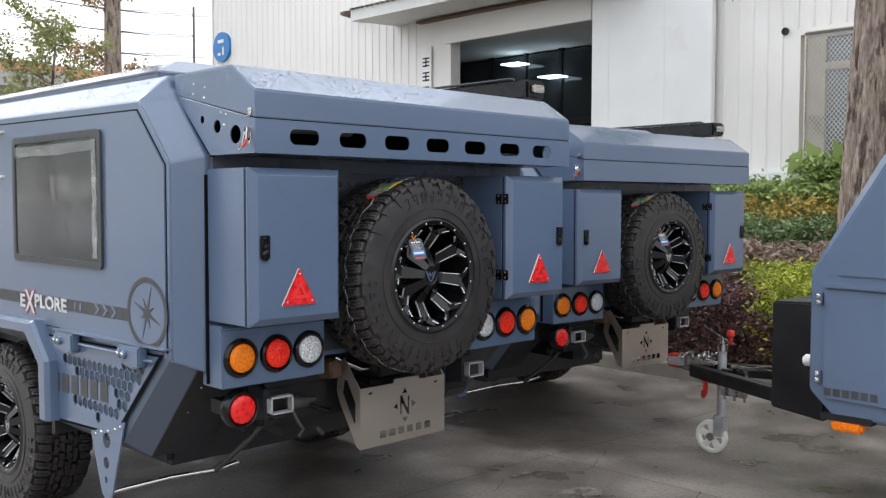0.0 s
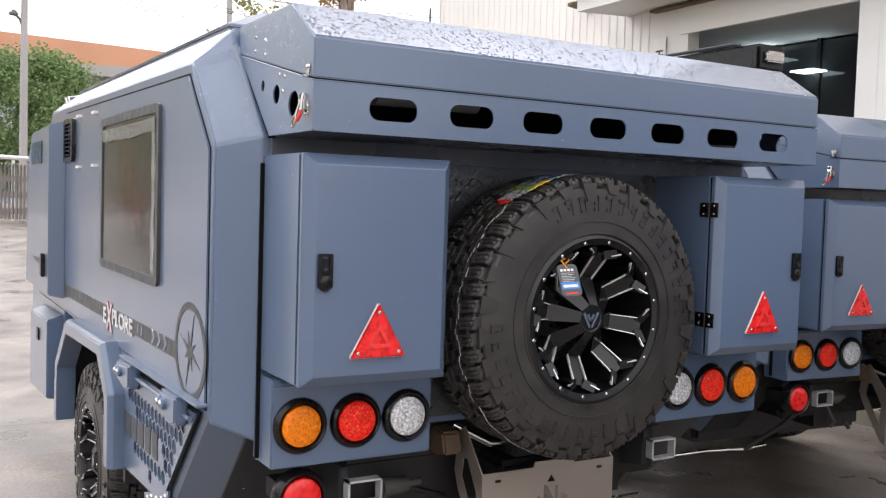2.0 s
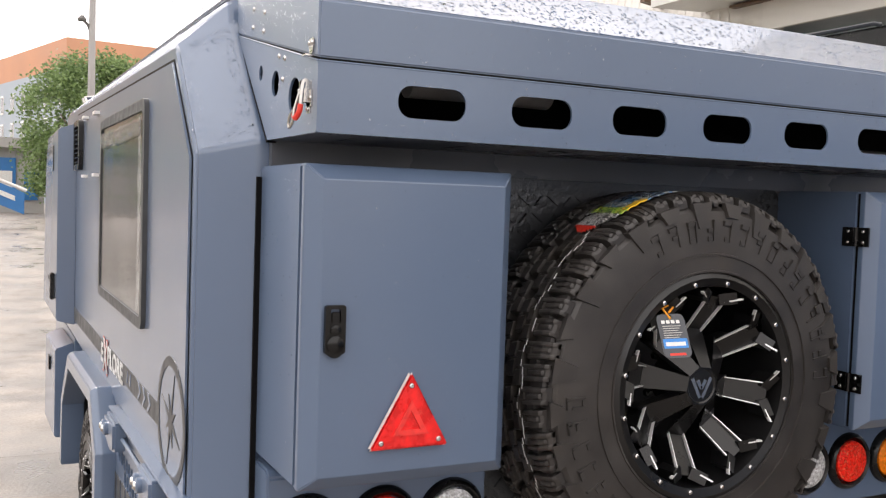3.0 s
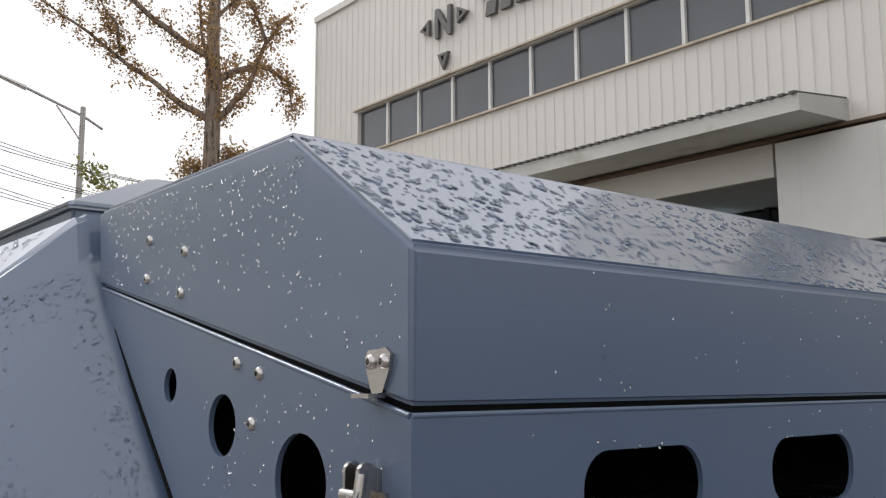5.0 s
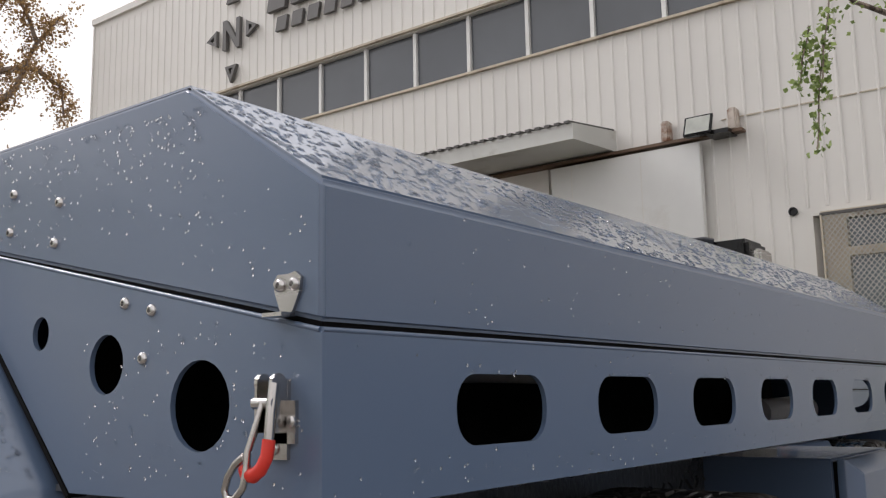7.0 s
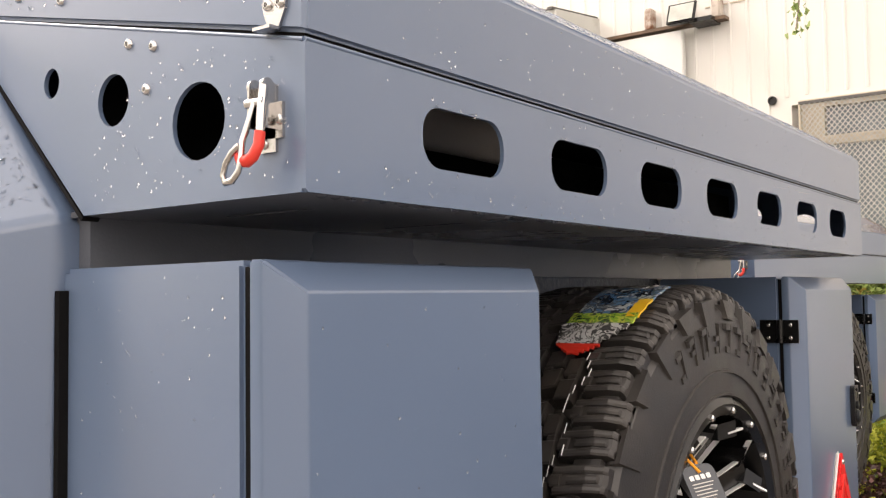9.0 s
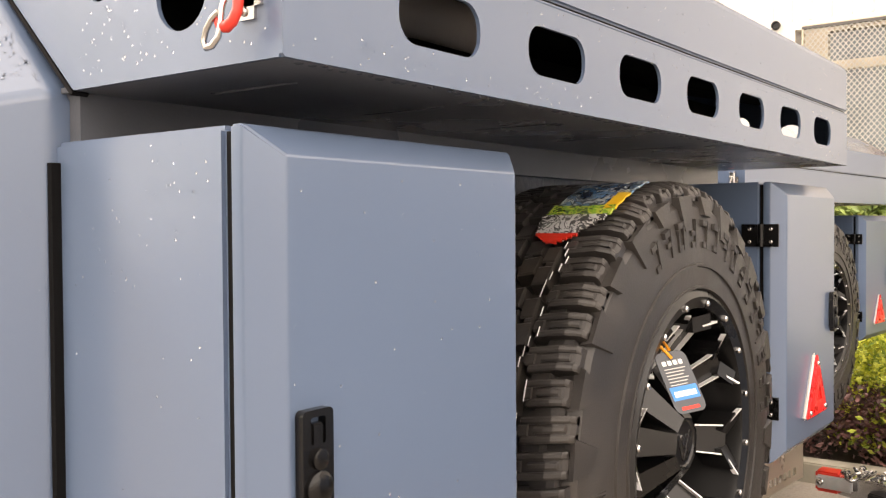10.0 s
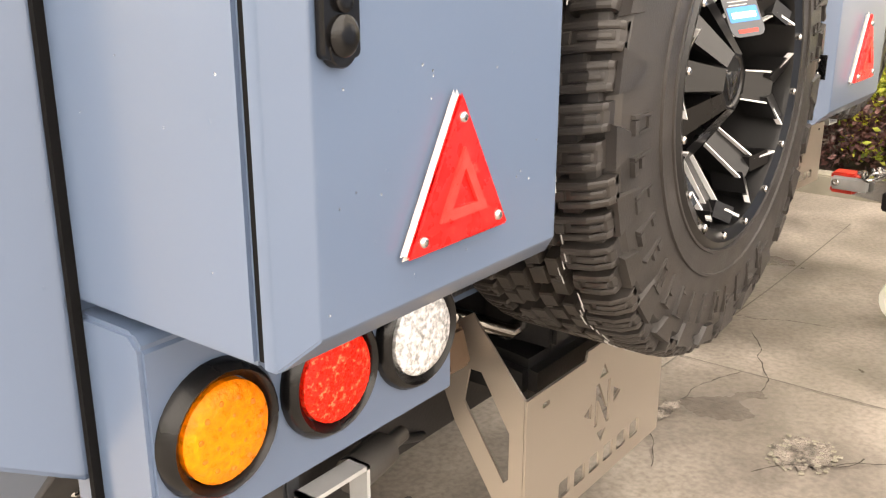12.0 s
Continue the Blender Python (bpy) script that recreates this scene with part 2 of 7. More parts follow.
def print_mat(name, colors, scale):
    """Glossy printed paper: crisp patches of the colours."""
    m = mat(name, colors[0], 0.3, vary=0.05, grain=90, bump=0.2, coat=0.3)
    n, l = m.node_tree.nodes, m.node_tree.links
    co, vo, ramp = n.new("ShaderNodeTexCoord"), n.new("ShaderNodeTexNoise"), n.new("ShaderNodeValToRGB")
    vo.inputs["Scale"].default_value, vo.inputs["Detail"].default_value, vo.inputs["Distortion"].default_value = scale, 2.0, 1.5
    ramp.color_ramp.interpolation = "CONSTANT"
    while len(ramp.color_ramp.elements) < len(colors):
        ramp.color_ramp.elements.new(0.5)
    for i, c in enumerate(colors):
        ramp.color_ramp.elements[i].position = 0.0 if i == 0 else 0.36 + 0.28 * (i - 1) / max(1, len(colors) - 2)
        ramp.color_ramp.elements[i].color = (*c, 1)
    l.new(co.outputs["Object"], vo.inputs["Vector"])
    l.new(vo.outputs["Fac"], ramp.inputs["Fac"])
    l.new(ramp.outputs["Color"], n["Principled BSDF"].inputs["Base Color"])
    return m


PRINT_MIXED = print_mat("mixed_print", ((0.015, 0.02, 0.03), (0.09, 0.20, 0.36), (0.012, 0.02, 0.04), (0.45, 0.48, 0.48), (0.02, 0.025, 0.03)), 50)
PRINT_GREENS = print_mat("green_mixed_print", ((0.03, 0.07, 0.015), (0.20, 0.38, 0.03), (0.45, 0.50, 0.08), (0.06, 0.14, 0.03), (0.03, 0.04, 0.03)), 60)
PRINT_GREYS = print_mat("grey_mixed_print", ((0.04, 0.04, 0.04), (0.50, 0.50, 0.50), (0.06, 0.06, 0.06), (0.55, 0.55, 0.54), (0.05, 0.05, 0.05)), 42)


def leaf_mat(name, a, b, rough=0.5):
    """Leaves whose colour runs from a to b, leaf by leaf."""
    m = bpy.data.materials.new(name)
    m.use_nodes = True
    n, l = m.node_tree.nodes, m.node_tree.links
    bsdf = n["Principled BSDF"]
    geo, ramp = n.new("ShaderNodeNewGeometry"), n.new("ShaderNodeValToRGB")
    ramp.color_ramp.elements[0].color, ramp.color_ramp.elements[1].color = (*a, 1), (*b, 1)
    l.new(geo.outputs["Random Per Island"], ramp.inputs["Fac"])
    l.new(ramp.outputs["Color"], bsdf.inputs["Base Color"])
    bsdf.inputs["Roughness"].default_value = rough
    tr, mx, out = n.new("ShaderNodeBsdfTranslucent"), n.new("ShaderNodeMixShader"), n["Material Output"]
    l.new(ramp.outputs["Color"], tr.inputs["Color"])
    mx.inputs[0].default_value = 0.3
    l.new(bsdf.outputs["BSDF"], mx.inputs[1])
    l.new(tr.outputs["BSDF"], mx.inputs[2])
    l.new(mx.outputs["Shader"], out.inputs["Surface"])
    return m


LEAF_YELLOW = leaf_mat("yellow_green_leaves", (0.12, 0.19, 0.02), (0.58, 0.58, 0.06))
LEAF_RED = leaf_mat("dark_red_leaves", (0.05, 0.027, 0.026), (0.18, 0.08, 0.07))
LEAF_GREEN = leaf_mat("green_leaves", (0.13, 0.19, 0.05), (0.38, 0.48, 0.15))
LEAF_DARK = leaf_mat("dark_green_leaves", (0.07, 0.11, 0.04), (0.26, 0.34, 0.14))
LEAF_TWIG = leaf_mat("dry_brown_twigs", (0.20, 0.145, 0.11), (0.48, 0.36, 0.29))
LEAF_OCHRE = leaf_mat("ochre_leaves", (0.24, 0.19, 0.04), (0.56, 0.44, 0.10))
LEAF_AUTUMN = leaf_mat("autumn_leaves", (0.20, 0.11, 0.04), (0.46, 0.31, 0.13))
LEAF_YOUNG = leaf_mat("young_yellow_green_leaves", (0.16, 0.19, 0.05), (0.36, 0.36, 0.13))
LEAF_FAR = leaf_mat("far_green_leaves", (0.10, 0.16, 0.055), (0.26, 0.36, 0.14))


# ---- mesh helpers ----
def W(p):
    """A drawing point in world metres."""
    return Vector((p[0] * U, p[1] * U, (p[2] - GZ) * U))


def thing(name, base, label, category, group="", kind=""):
    root = new(name)
    root.empty_display_size = 0.1
    root.location = W(base)
    tagged(root, label, category, group, kind)
    return root


def origin(ob):
    o = Vector((0, 0, 0))
    while ob:
        o += ob.location
        ob = ob.parent
    return o


def harden(me, limit):
    """Keeps flat sheets flat: at each corner the larger faces set the shading, so that only the narrow bevels turn."""
    around = [[] for _ in me.vertices]
    for p in me.polygons:
        for v in p.vertices:
            around[v].append((p.normal.copy(), p.area))
    edge = math.cos(radians(max(limit, 50)))
    normals = []
    for p in me.polygons:
        for v in p.vertices:
            q = Vector((0, 0, 0))
            for n, a in around[v]:
                if n.dot(p.normal) > edge:
                    q += n * a
            normals.append(q.normalized() if q.length > 1e-12 else p.normal.copy())
    me.normals_split_custom_set(normals)


def part(name, bm, material, parent, label="", bevel=0.0, segs=2, smooth=40, recalc=True):
    """Links a bmesh drawn in drawing units as one mesh object, under a thing or a part, or as a thing of its own."""
    if bevel:
        bmesh.ops.remove_doubles(bm, verts=bm.verts, dist=1e-5)
        es = [e for e in bm.edges if len(e.link_faces) == 2 and e.calc_face_angle(0) > radians(20)]
        bmesh.ops.bevel(bm, geom=es, offset=bevel, segments=segs, affect="EDGES", clamp_overlap=True)
    if recalc:
        bmesh.ops.recalc_face_normals(bm, faces=bm.faces)
    base = origin(parent) if parent else Vector((0, 0, 0))
    for v in bm.verts:
        v.co = W(v.co) - base
    me = bpy.data.meshes.new(name)
    bm.to_mesh(me)
    bm.free()
    me.materials.append(material)
    if smooth:
        me.shade_smooth()
        me.set_sharp_from_angle(angle=radians(smooth))
        if bevel:
            harden(me, smooth)
    ob = new(name, me)
    if parent:
        ob.parent = parent
    if label:
        tagged(ob, label)
    return ob


def solo(name, bm, material, label, category, group="", kind="", **kw):
    return tagged(part(name, bm, material, None, **kw), label, category, group, kind)


def box(bm, x0, x1, y0, y1, z0, z1):
    vs = [bm.verts.new((x, y, z)) for z in (z0, z1) for x, y in ((x0, y0), (x1, y0), (x1, y1), (x0, y1))]
    for f in ((3, 2, 1, 0), (4, 5, 6, 7), (0, 1, 5, 4), (1, 2, 6, 5), (2, 3, 7, 6), (3, 0, 4, 7)):
        bm.faces.new([vs[i] for i in f])
    return bm


def boxed(*a):
    return box(bmesh.new(), *a)


def loft(bm, rings, caps=True):
    loops = [[bm.verts.new(p) for p in r] for r in rings]
    n = len(loops[0])
    for a, b in zip(loops, loops[1:]):
        for i in range(n):
            bm.faces.new((a[i], a[(i + 1) % n], b[(i + 1) % n], b[i]))
    if caps:
        bm.faces.new(loops[0][::-1])
        bm.faces.new(loops[-1])
    return bm


def prism(pts, axis, a, b, bm=None):
    """pts in the two other axes (in xyz order), pulled along axis from a to b."""
    bm = bm or bmesh.new()
    at = {"x": lambda p, k: (k, p[0], p[1]), "y": lambda p, k: (p[0], k, p[1]), "z": lambda p, k: (p[0], p[1], k)}[axis]
    return loft(bm, [[at(p, a) for p in pts], [at(p, b) for p in pts]])


def tube(bm, pts, r, n=10, caps=True):
    """A round bar along points."""
    pts = [Vector(p) for p in pts]
    rings = []
    for i, p in enumerate(pts):
        d = (pts[min(i + 1, len(pts) - 1)] - pts[max(i - 1, 0)]).normalized()
        u = d.orthogonal().normalized() if not rings else (last - d * last.dot(d)).normalized()
        last, v = u, d.cross(u)
        k = r[i] if isinstance(r, (list, tuple)) else r
        rings.append([p + (u * math.cos(2 * math.pi * j / n) + v * math.sin(2 * math.pi * j / n)) * k for j in range(n)])
    return loft(bm, rings, caps)


def lathe(bm, prof, c, axis="y", n=24, caps=True):
    """prof: (radius, place along the axis) pairs round the axis through c."""
    rings = []
    for r, h in prof:
        ring = []
        for j in range(n):
            a = 2 * math.pi * j / n
            p, q = r * math.cos(a), r * math.sin(a)
            ring.append({"x": (c[0] + h, c[1] + p, c[2] + q), "y": (c[0] + p, c[1] + h, c[2] + q), "z": (c[0] + p, c[1] + q, c[2] + h)}[axis])
        rings.append(ring)
    return loft(bm, rings, caps)


def circle2(cx, cz, rx, rz=None, n=24):
    rz = rz or rx
    return [(cx + rx * math.cos(2 * math.pi * i / n), cz + rz * math.sin(2 * math.pi * i / n)) for i in range(n)]


def slot2(x0, x1, z0, z1, r=None, n=6):
    r = r or (z1 - z0) / 2
    pts = []
    for cx, cz, a0 in ((x1 - r, z1 - r, 0), (x0 + r, z1 - r, 90), (x0 + r, z0 + r, 180), (x1 - r, z0 + r, 270)):
        pts += [(cx + r * math.cos(radians(a0 + 90 * i / n)), cz + r * math.sin(radians(a0 + 90 * i / n))) for i in range(n + 1)]
    return pts


def pierced(outer, holes, put, depth):
    """A flat sheet with holes right through it; put(u, v) gives the place, depth the thickness vector."""
    bm = bmesh.new()
    for loop in [outer, *holes]:
        vs = [bm.verts.new(put(*p)) for p in loop]
        for a, b in zip(vs, vs[1:] + vs[:1]):
            bm.edges.new((a, b))
    bmesh.ops.triangle_fill(bm, use_beauty=True, use_dissolve=False, edges=bm.edges[:])
    made = bmesh.ops.extrude_face_region(bm, geom=bm.faces[:])
    bmesh.ops.translate(bm, vec=Vector(depth), verts=[v for v in made["geom"] if isinstance(v, bmesh.types.BMVert)])
    return bm


def lettering(text, size, put, material, parent, name, depth=0.002, label="", shear=0.0, bold=0.0):
    """Raised letters; put(u, v) gives the place of a point of the text's plane."""
    cu = bpy.data.curves.new(name, "FONT")
    cu.body, cu.size, cu.extrude, cu.shear, cu.offset, cu.resolution_u = text, size, depth, shear, bold, 3
    tmp = new("tmp", cu)
    bpy.context.view_layer.update()
    me = bpy.data.meshes.new_from_object(tmp.evaluated_get(bpy.context.evaluated_depsgraph_get()))
    bpy.data.objects.remove(tmp)
    bm = bmesh.new()
    bm.from_mesh(me)
    for v in bm.verts:
        v.co = Vector(put(v.co.x, v.co.y)) + Vector(put(0, 0, v.co.z)) - Vector(put(0, 0))
    return part(name, bm, material, parent, label, smooth=0)


# ---- wheel ----
def round_axis(c, axis):
    """at(r, a, k): the place at radius r and angle a round the axis through c, k along it."""
    def at(r, a, k):
        p, q = r * math.cos(a), r * math.sin(a)
        return Vector((c[0] + p, c[1] + k, c[2] + q)) if axis == "y" else Vector((c[0] + k, c[1] + p, c[2] + q))
    return at


TREADS = 14


def tread_shapes(R, w):
    """The tread's pieces near angle 0: each a list of lofts, whose rings are (radius, angle, along) points."""
    h, step = w / 2, math.pi / TREADS
    made = []

    def crown(v):
        return R * (1 - 0.036 * max(0.0, (abs(v) - 0.74) / 0.28) ** 2)

    def strip(a, s, u0, u1, v0, v1, skew, low=0.0, foot=0.925):
        """A ridge of tread from u0 to u1 of the pitch and v0 to v1 of the half width, with chamfered ends."""
        rings = []
        for f, d in ((0.0, 0.006), (0.05, 0.0), (0.35, 0.0), (0.65, 0.0), (0.95, 0.0), (1.0, 0.006)):
            v = v0 + (v1 - v0) * f
            r, t = crown(v) - low - d, a + skew * v
            rings.append([(R * foot, t + step * (u0 - 0.02), s * h * v), (R * foot, t + step * (u1 + 0.02), s * h * v), (r - 0.002, t + step * u1, s * h * v), (r, t + step * (u1 - 0.03), s * h * v), (r, t + step * (u0 + 0.03), s * h * v), (r - 0.002, t + step * u0, s * h * v)])
        return rings

    def block(a, s, u0, u1, v0, v1, skew):
        """A shoulder block cut by a U-shaped sipe: a base, two rails, a tongue between them and a bridge at the inner end."""
        d, f = u1 - u0, v0 + (v1 - v0) * 0.30
        return [strip(a, s, u0, u1, v0, v1, skew, 0.0045), strip(a, s, u0, u0 + d * 0.28, v0, v1, skew), strip(a, s, u0 + d * 0.36, u1 - d * 0.36, f, v1 - 0.05, skew), strip(a, s, u1 - d * 0.28, u1, v0 + 0.03, v1, skew), strip(a, s, u0 + d * 0.26, u1 - d * 0.26, v0, f - 0.05, skew, 0.0004)]

    for s in (-1, 1):
        o = step * 0.5 if s > 0 else 0.0
        for odd in (0, 1):
            a = o + odd * step
            e, k = (1.02, s * 0.05) if odd else (0.97, s * 0.05)
            d0, d1 = (0.815, 0.945) if odd else (0.875, 0.945)
            side = [[(R * d1, a + 0.01, s * h * 0.92), (R * d1, a + step * 0.72, s * h * 0.92), (R * d0, a + step * 0.60, s * h * 0.99), (R * d0, a + 0.04, s * h * 0.99)],
                    [(R * d1, a + 0.02, s * h * 1.03), (R * d1, a + step * 0.68, s * h * 1.03), (R * d0, a + step * 0.55, s * h * 1.062), (R * d0, a + 0.05, s * h * 1.062)]]
            made.append(block(a, s, 0.00, 0.37, 0.50 if odd else 0.46, e, k) + block(a, s, 0.49, 0.86, 0.46 if odd else 0.52, e - 0.04, k) + [strip(a, s, 0.35, 0.51, 0.52, 0.72, k, 0.012), strip(a, s, 0.84, 1.02, 0.60, 0.88, k, 0.015), side])
            made.append([strip(a, s, 0.02, 0.36, 0.03, 0.22, s * 0.09), strip(a, s, 0.42, 0.78, 0.05, 0.24, s * 0.09), strip(a, s, 0.34, 0.44, 0.03, 0.12, s * 0.09, 0.001)])
            made.append([strip(a, s, 0.20, 0.54, 0.27, 0.42, s * 0.05), strip(a, s, 0.61, 0.96, 0.26, 0.43, s * 0.05), strip(a, s, 0.52, 0.63, 0.33, 0.42, s * 0.05, 0.001)])
    return made


def tyre(root, name, c, axis, R=0.455, rim=0.262, w=0.30, pieces=False, label=""):
    """A mud tyre: carcass with ringed sidewalls, and staggered tread blocks and shoulder lugs."""
    at = round_axis(c, axis)
    h = w / 2
    bm = bmesh.new()
    prof = [(rim, -h * 0.80), (rim + 0.002, -h * 1.03), (rim + 0.010, -h * 1.06), (rim + 0.05, -h * 1.055), (R * 0.80, -h * 1.045), (R * 0.90, -h * 1.0), (R * 0.935, -h * 0.90), (R * 0.948, 0), (R * 0.935, h * 0.90), (R * 0.90, h * 1.0), (R * 0.80, h * 1.045), (rim + 0.05, h * 1.055), (rim + 0.010, h * 1.06), (rim + 0.002, h * 1.03), (rim, h * 0.80)]
    for s in (-1, 1):
        for r in (rim + 0.010, rim + 0.048):
            k = s * h * 1.055
            ring = [(r - 0.004, k - s * 0.006), (r - 0.002, k + s * 0.004), (r + 0.002, k + s * 0.004), (r + 0.004, k - s * 0.006)]
            lathe(bm, ring, c, axis, 64, caps=False)
    lathe(bm, prof, c, axis, 64, caps=False)
    # raised characters too worn to read, as plain bars round the sidewall
    s = -1
    strokes = ((0, 0.016, 0.340, 0.390), (0.016, 0.072, 0.378, 0.390), (0.016, 0.060, 0.340, 0.352), (0.056, 0.072, 0.340, 0.378), (0.016, 0.060, 0.360, 0.370))
    for i in range(44):
        if i % 22 > 14:
            continue
        for j in ((0, 1, 2), (0, 1, 4), (0, 1, 2, 3), (0, 2, 4))[(i * 7 + i // 5) % 4]:
            b0, b1, r0, r1 = strokes[j]
            a0, a1 = 2 * math.pi * i / 44 + b0, 2 * math.pi * i / 44 + b1
            lo = [at(r, a, s * h * 0.99) for r, a in ((r0, a0), (r0, a1), (r1, a1), (r1, a0))]
            hi = [at(r, a, s * h * 1.069) for r, a in ((r0 + 0.001, a0 + 0.003), (r0 + 0.001, a1 - 0.003), (r1 - 0.001, a1 - 0.003), (r1 - 0.001, a0 + 0.003))]
            loft(bm, [lo, hi])
    ty = part(name, bm, RUBBER, root, label or "black mud-terrain tyre", smooth=30)
    shapes = tread_shapes(R, w)
    if not pieces:
        bm = bmesh.new()
        for i in range(TREADS):
            for lofts in shapes:
                for rings in lofts:
                    loft(bm, [[at(r, a + i * 2 * math.pi / TREADS, k) for r, a, k in q] for q in rings])
        tagged(part("tread", bm, RUBBER, ty, smooth=0), kind="stuff")
        return ty
    # each block an object of its own; alike blocks share one mesh
    zero = round_axis((0, 0, 0), axis)
    centre = W(c) - origin(root)
    for lofts in shapes:
        bm = bmesh.new()
        for rings in lofts:
            loft(bm, [[zero(r, a, k) * U for r, a, k in q] for q in rings])
        bmesh.ops.recalc_face_normals(bm, faces=bm.faces)
        me = bpy.data.meshes.new("tread_block")
        bm.to_mesh(me)
        bm.free()
        me.materials.append(RUBBER)
        for i in range(TREADS):
            ob = new("tread_block", me)
            ob.parent = ty
            a = i * 2 * math.pi / TREADS
            ob.rotation_euler = (0, -a, 0) if axis == "y" else (a, 0, 0)
            ob.location = centre
    return ty


def rim_parts(wheel, c, axis, out, rim=0.262, w=0.30, spin=-0.157):
    """Dished black alloy wheel: eight forked spokes with machined bright edges, a bolted ring and a hub cap."""
    at = round_axis(c, axis)
    face = out * w / 2 * 1.05
    nrm = at(0, 0, out) - at(0, 0, 0)
    bm = bmesh.new()
    lathe(bm, [(rim + 0.006, face * 0.75), (rim + 0.006, face * 1.0), (rim - 0.006, face * 1.04), (rim - 0.025, face * 1.0), (rim - 0.028, face * 0.9), (rim - 0.036, -face * 0.2), (rim - 0.08, -face * 0.7), (0.03, -face * 0.8), (0.001, -face * 0.8)], c, axis, 48, caps=False)
    part("rim", bm, RIM_BLACK, wheel, "gloss black alloy rim", smooth=30)

    def dot(p, r, d, material, name, n=8):
        u = nrm.orthogonal().normalized()
        v = nrm.cross(u)
        rings = [[p + (u * math.cos(2 * math.pi * j / n) + v * math.sin(2 * math.pi * j / n)) * r * k + nrm * e for j in range(n)] for k, e in ((1, -0.004), (1, d * 0.6), (0.6, d))]
        part(name, loft(bmesh.new(), rings), material, wheel, smooth=30)

    for i in range(16):
        dot(at(0.2448, 2 * math.pi * (i + 0.57) / 16, face * 1.02), 0.0058, 0.006, CHROME, "rim_bolt")

    def bar(b2, p0, w0, p1, w1, d, lift=0.0):
        side = (p1 - p0).cross(nrm).normalized()
        rings = [[p + side * ww + nrm * lift, p - side * ww + nrm * lift, p - side * ww * 0.75 - nrm * d, p + side * ww * 0.75 - nrm * d] for p, ww in ((p0, w0), (p1, w1))]
        loft(b2, rings)

    def fork(a, s, r, k):
        """A point on the edge of a spoke: nearly parallel to the bend, then spreading to the rim."""
        half = {0: 0.023, 1: 0.0275, 2: 0.062}[r]
        rr = (0.122, 0.203, rim - 0.045)[r]
        return at(rr, a, k) + (at(1, a + math.pi / 2, 0) - at(0, 0, 0)) * half * s

    for i in range(8):
        a = 2 * math.pi * i / 8 + spin
        b2 = bmesh.new()
        bar(b2, at(0.044, a, face * 0.90), 0.0165, at(0.138, a, face * 0.44), 0.030, 0.050)
        bar(b2, at(0.124, a, face * 0.46), 0.022, at(0.212, a, face * 0.85), 0.027, 0.055)
        for s in (-1, 1):
            q0 = (fork(a, s, 1, face * 0.85) + at(0.208, a, face * 0.85)) / 2
            q1 = (fork(a, s, 2, face * 0.97) * 4 + at(rim - 0.045, a, face * 0.97)) / 5
            bar(b2, q0, 0.014, q1, 0.014, 0.06)
        part("spoke", b2, RIM_BLACK, wheel)
        b3 = bmesh.new()
        for s in (-1, 1):
            p = [fork(a, s, 0, face * 0.48), fork(a, s, 1, face * 0.86), fork(a, s, 2, face * 0.995)]
            bar(b3, p[0], 0.0009, p[1], 0.0016, 0.006, 0.004)
            bar(b3, p[1], 0.0016, p[2], 0.0019, 0.006, 0.004)
        part("bright_edge", b3, RIM_CUT, wheel, "machined bright spoke edges")
    bm = bmesh.new()
    lathe(bm, [(0.064, face * 0.2), (0.056, face * 0.55), (0.050, face * 0.85), (0.047, face * 0.885), (0.041, face * 0.885), (0.038, face * 0.865), (0.001, face * 0.865)], c, axis, 28)
    part("hub_cap", bm, RIM_BLACK, wheel, "black hub cap")
    bm = bmesh.new()
    v = lambda x, z: at(math.hypot(x, z), math.atan2(z, x), face * 0.875)
    for x0, z0, x1, z1 in ((-0.028, 0.019, -0.004, -0.028), (0.028, 0.019, 0.004, -0.028), (-0.012, 0.014, 0.0, -0.007), (0.012, 0.014, 0.0, -0.007)):
        bar(bm, v(x0, z0), 0.005, v(x1, z1), 0.004, 0.004)
    part("cap_emblem", bm, CHROME, wheel)
    for i in range(6):
        dot(at(0.090, 2 * math.pi * (i + 0.3) / 6, face * 0.30), 0.010, 0.014, CHROME, "wheel_nut", 6)


# ---- camper trailer ----
BX0, BX1 = 1.908, 4.145


def mirror(x):
    return BX0 + BX1 - x


def lamp(root, x, z, y, lens, name, r=0.083, rl=0.060):
    bm = bmesh.new()
    lathe(bm, [(r, 0.03), (r, -0.006), (r - 0.007, -0.017), (rl + 0.012, -0.020), (rl + 0.003, -0.012), (rl + 0.001, 0.0), (rl + 0.001, 0.03)], (x, y, z), "y", 36)
    body = part(name, bm, PLASTIC, root, "round lamp in a black rubber surround")
    bm = bmesh.new()
    lathe(bm, [(rl, 0.0), (rl, -0.016), (rl - 0.006, -0.022), (rl * 0.5, -0.025), (0.002, -0.026)], (x, y, z), "y", 28)
    lens_ob = part("lens", bm, lens, body)
    # rows of diodes moulded under the lens
    bm = bmesh.new()
    for ring, n in ((0.0, 1), (0.36, 6), (0.70, 11)):
        for i in range(n):
            a = 2 * math.pi * i / n + ring
            px, pz = x + rl * ring * math.cos(a), z + rl * ring * math.sin(a)
            lathe(bm, [(0.0042, -0.0225 + ring * 0.003), (0.0036, -0.0262 + ring * 0.003), (0.001, -0.0268 + ring * 0.003)], (px, y, pz), "y", 6)
    tagged(part("diode_cluster", bm, AMBER_DEEP if lens is AMBER else lens, body), kind="stuff")
    return body


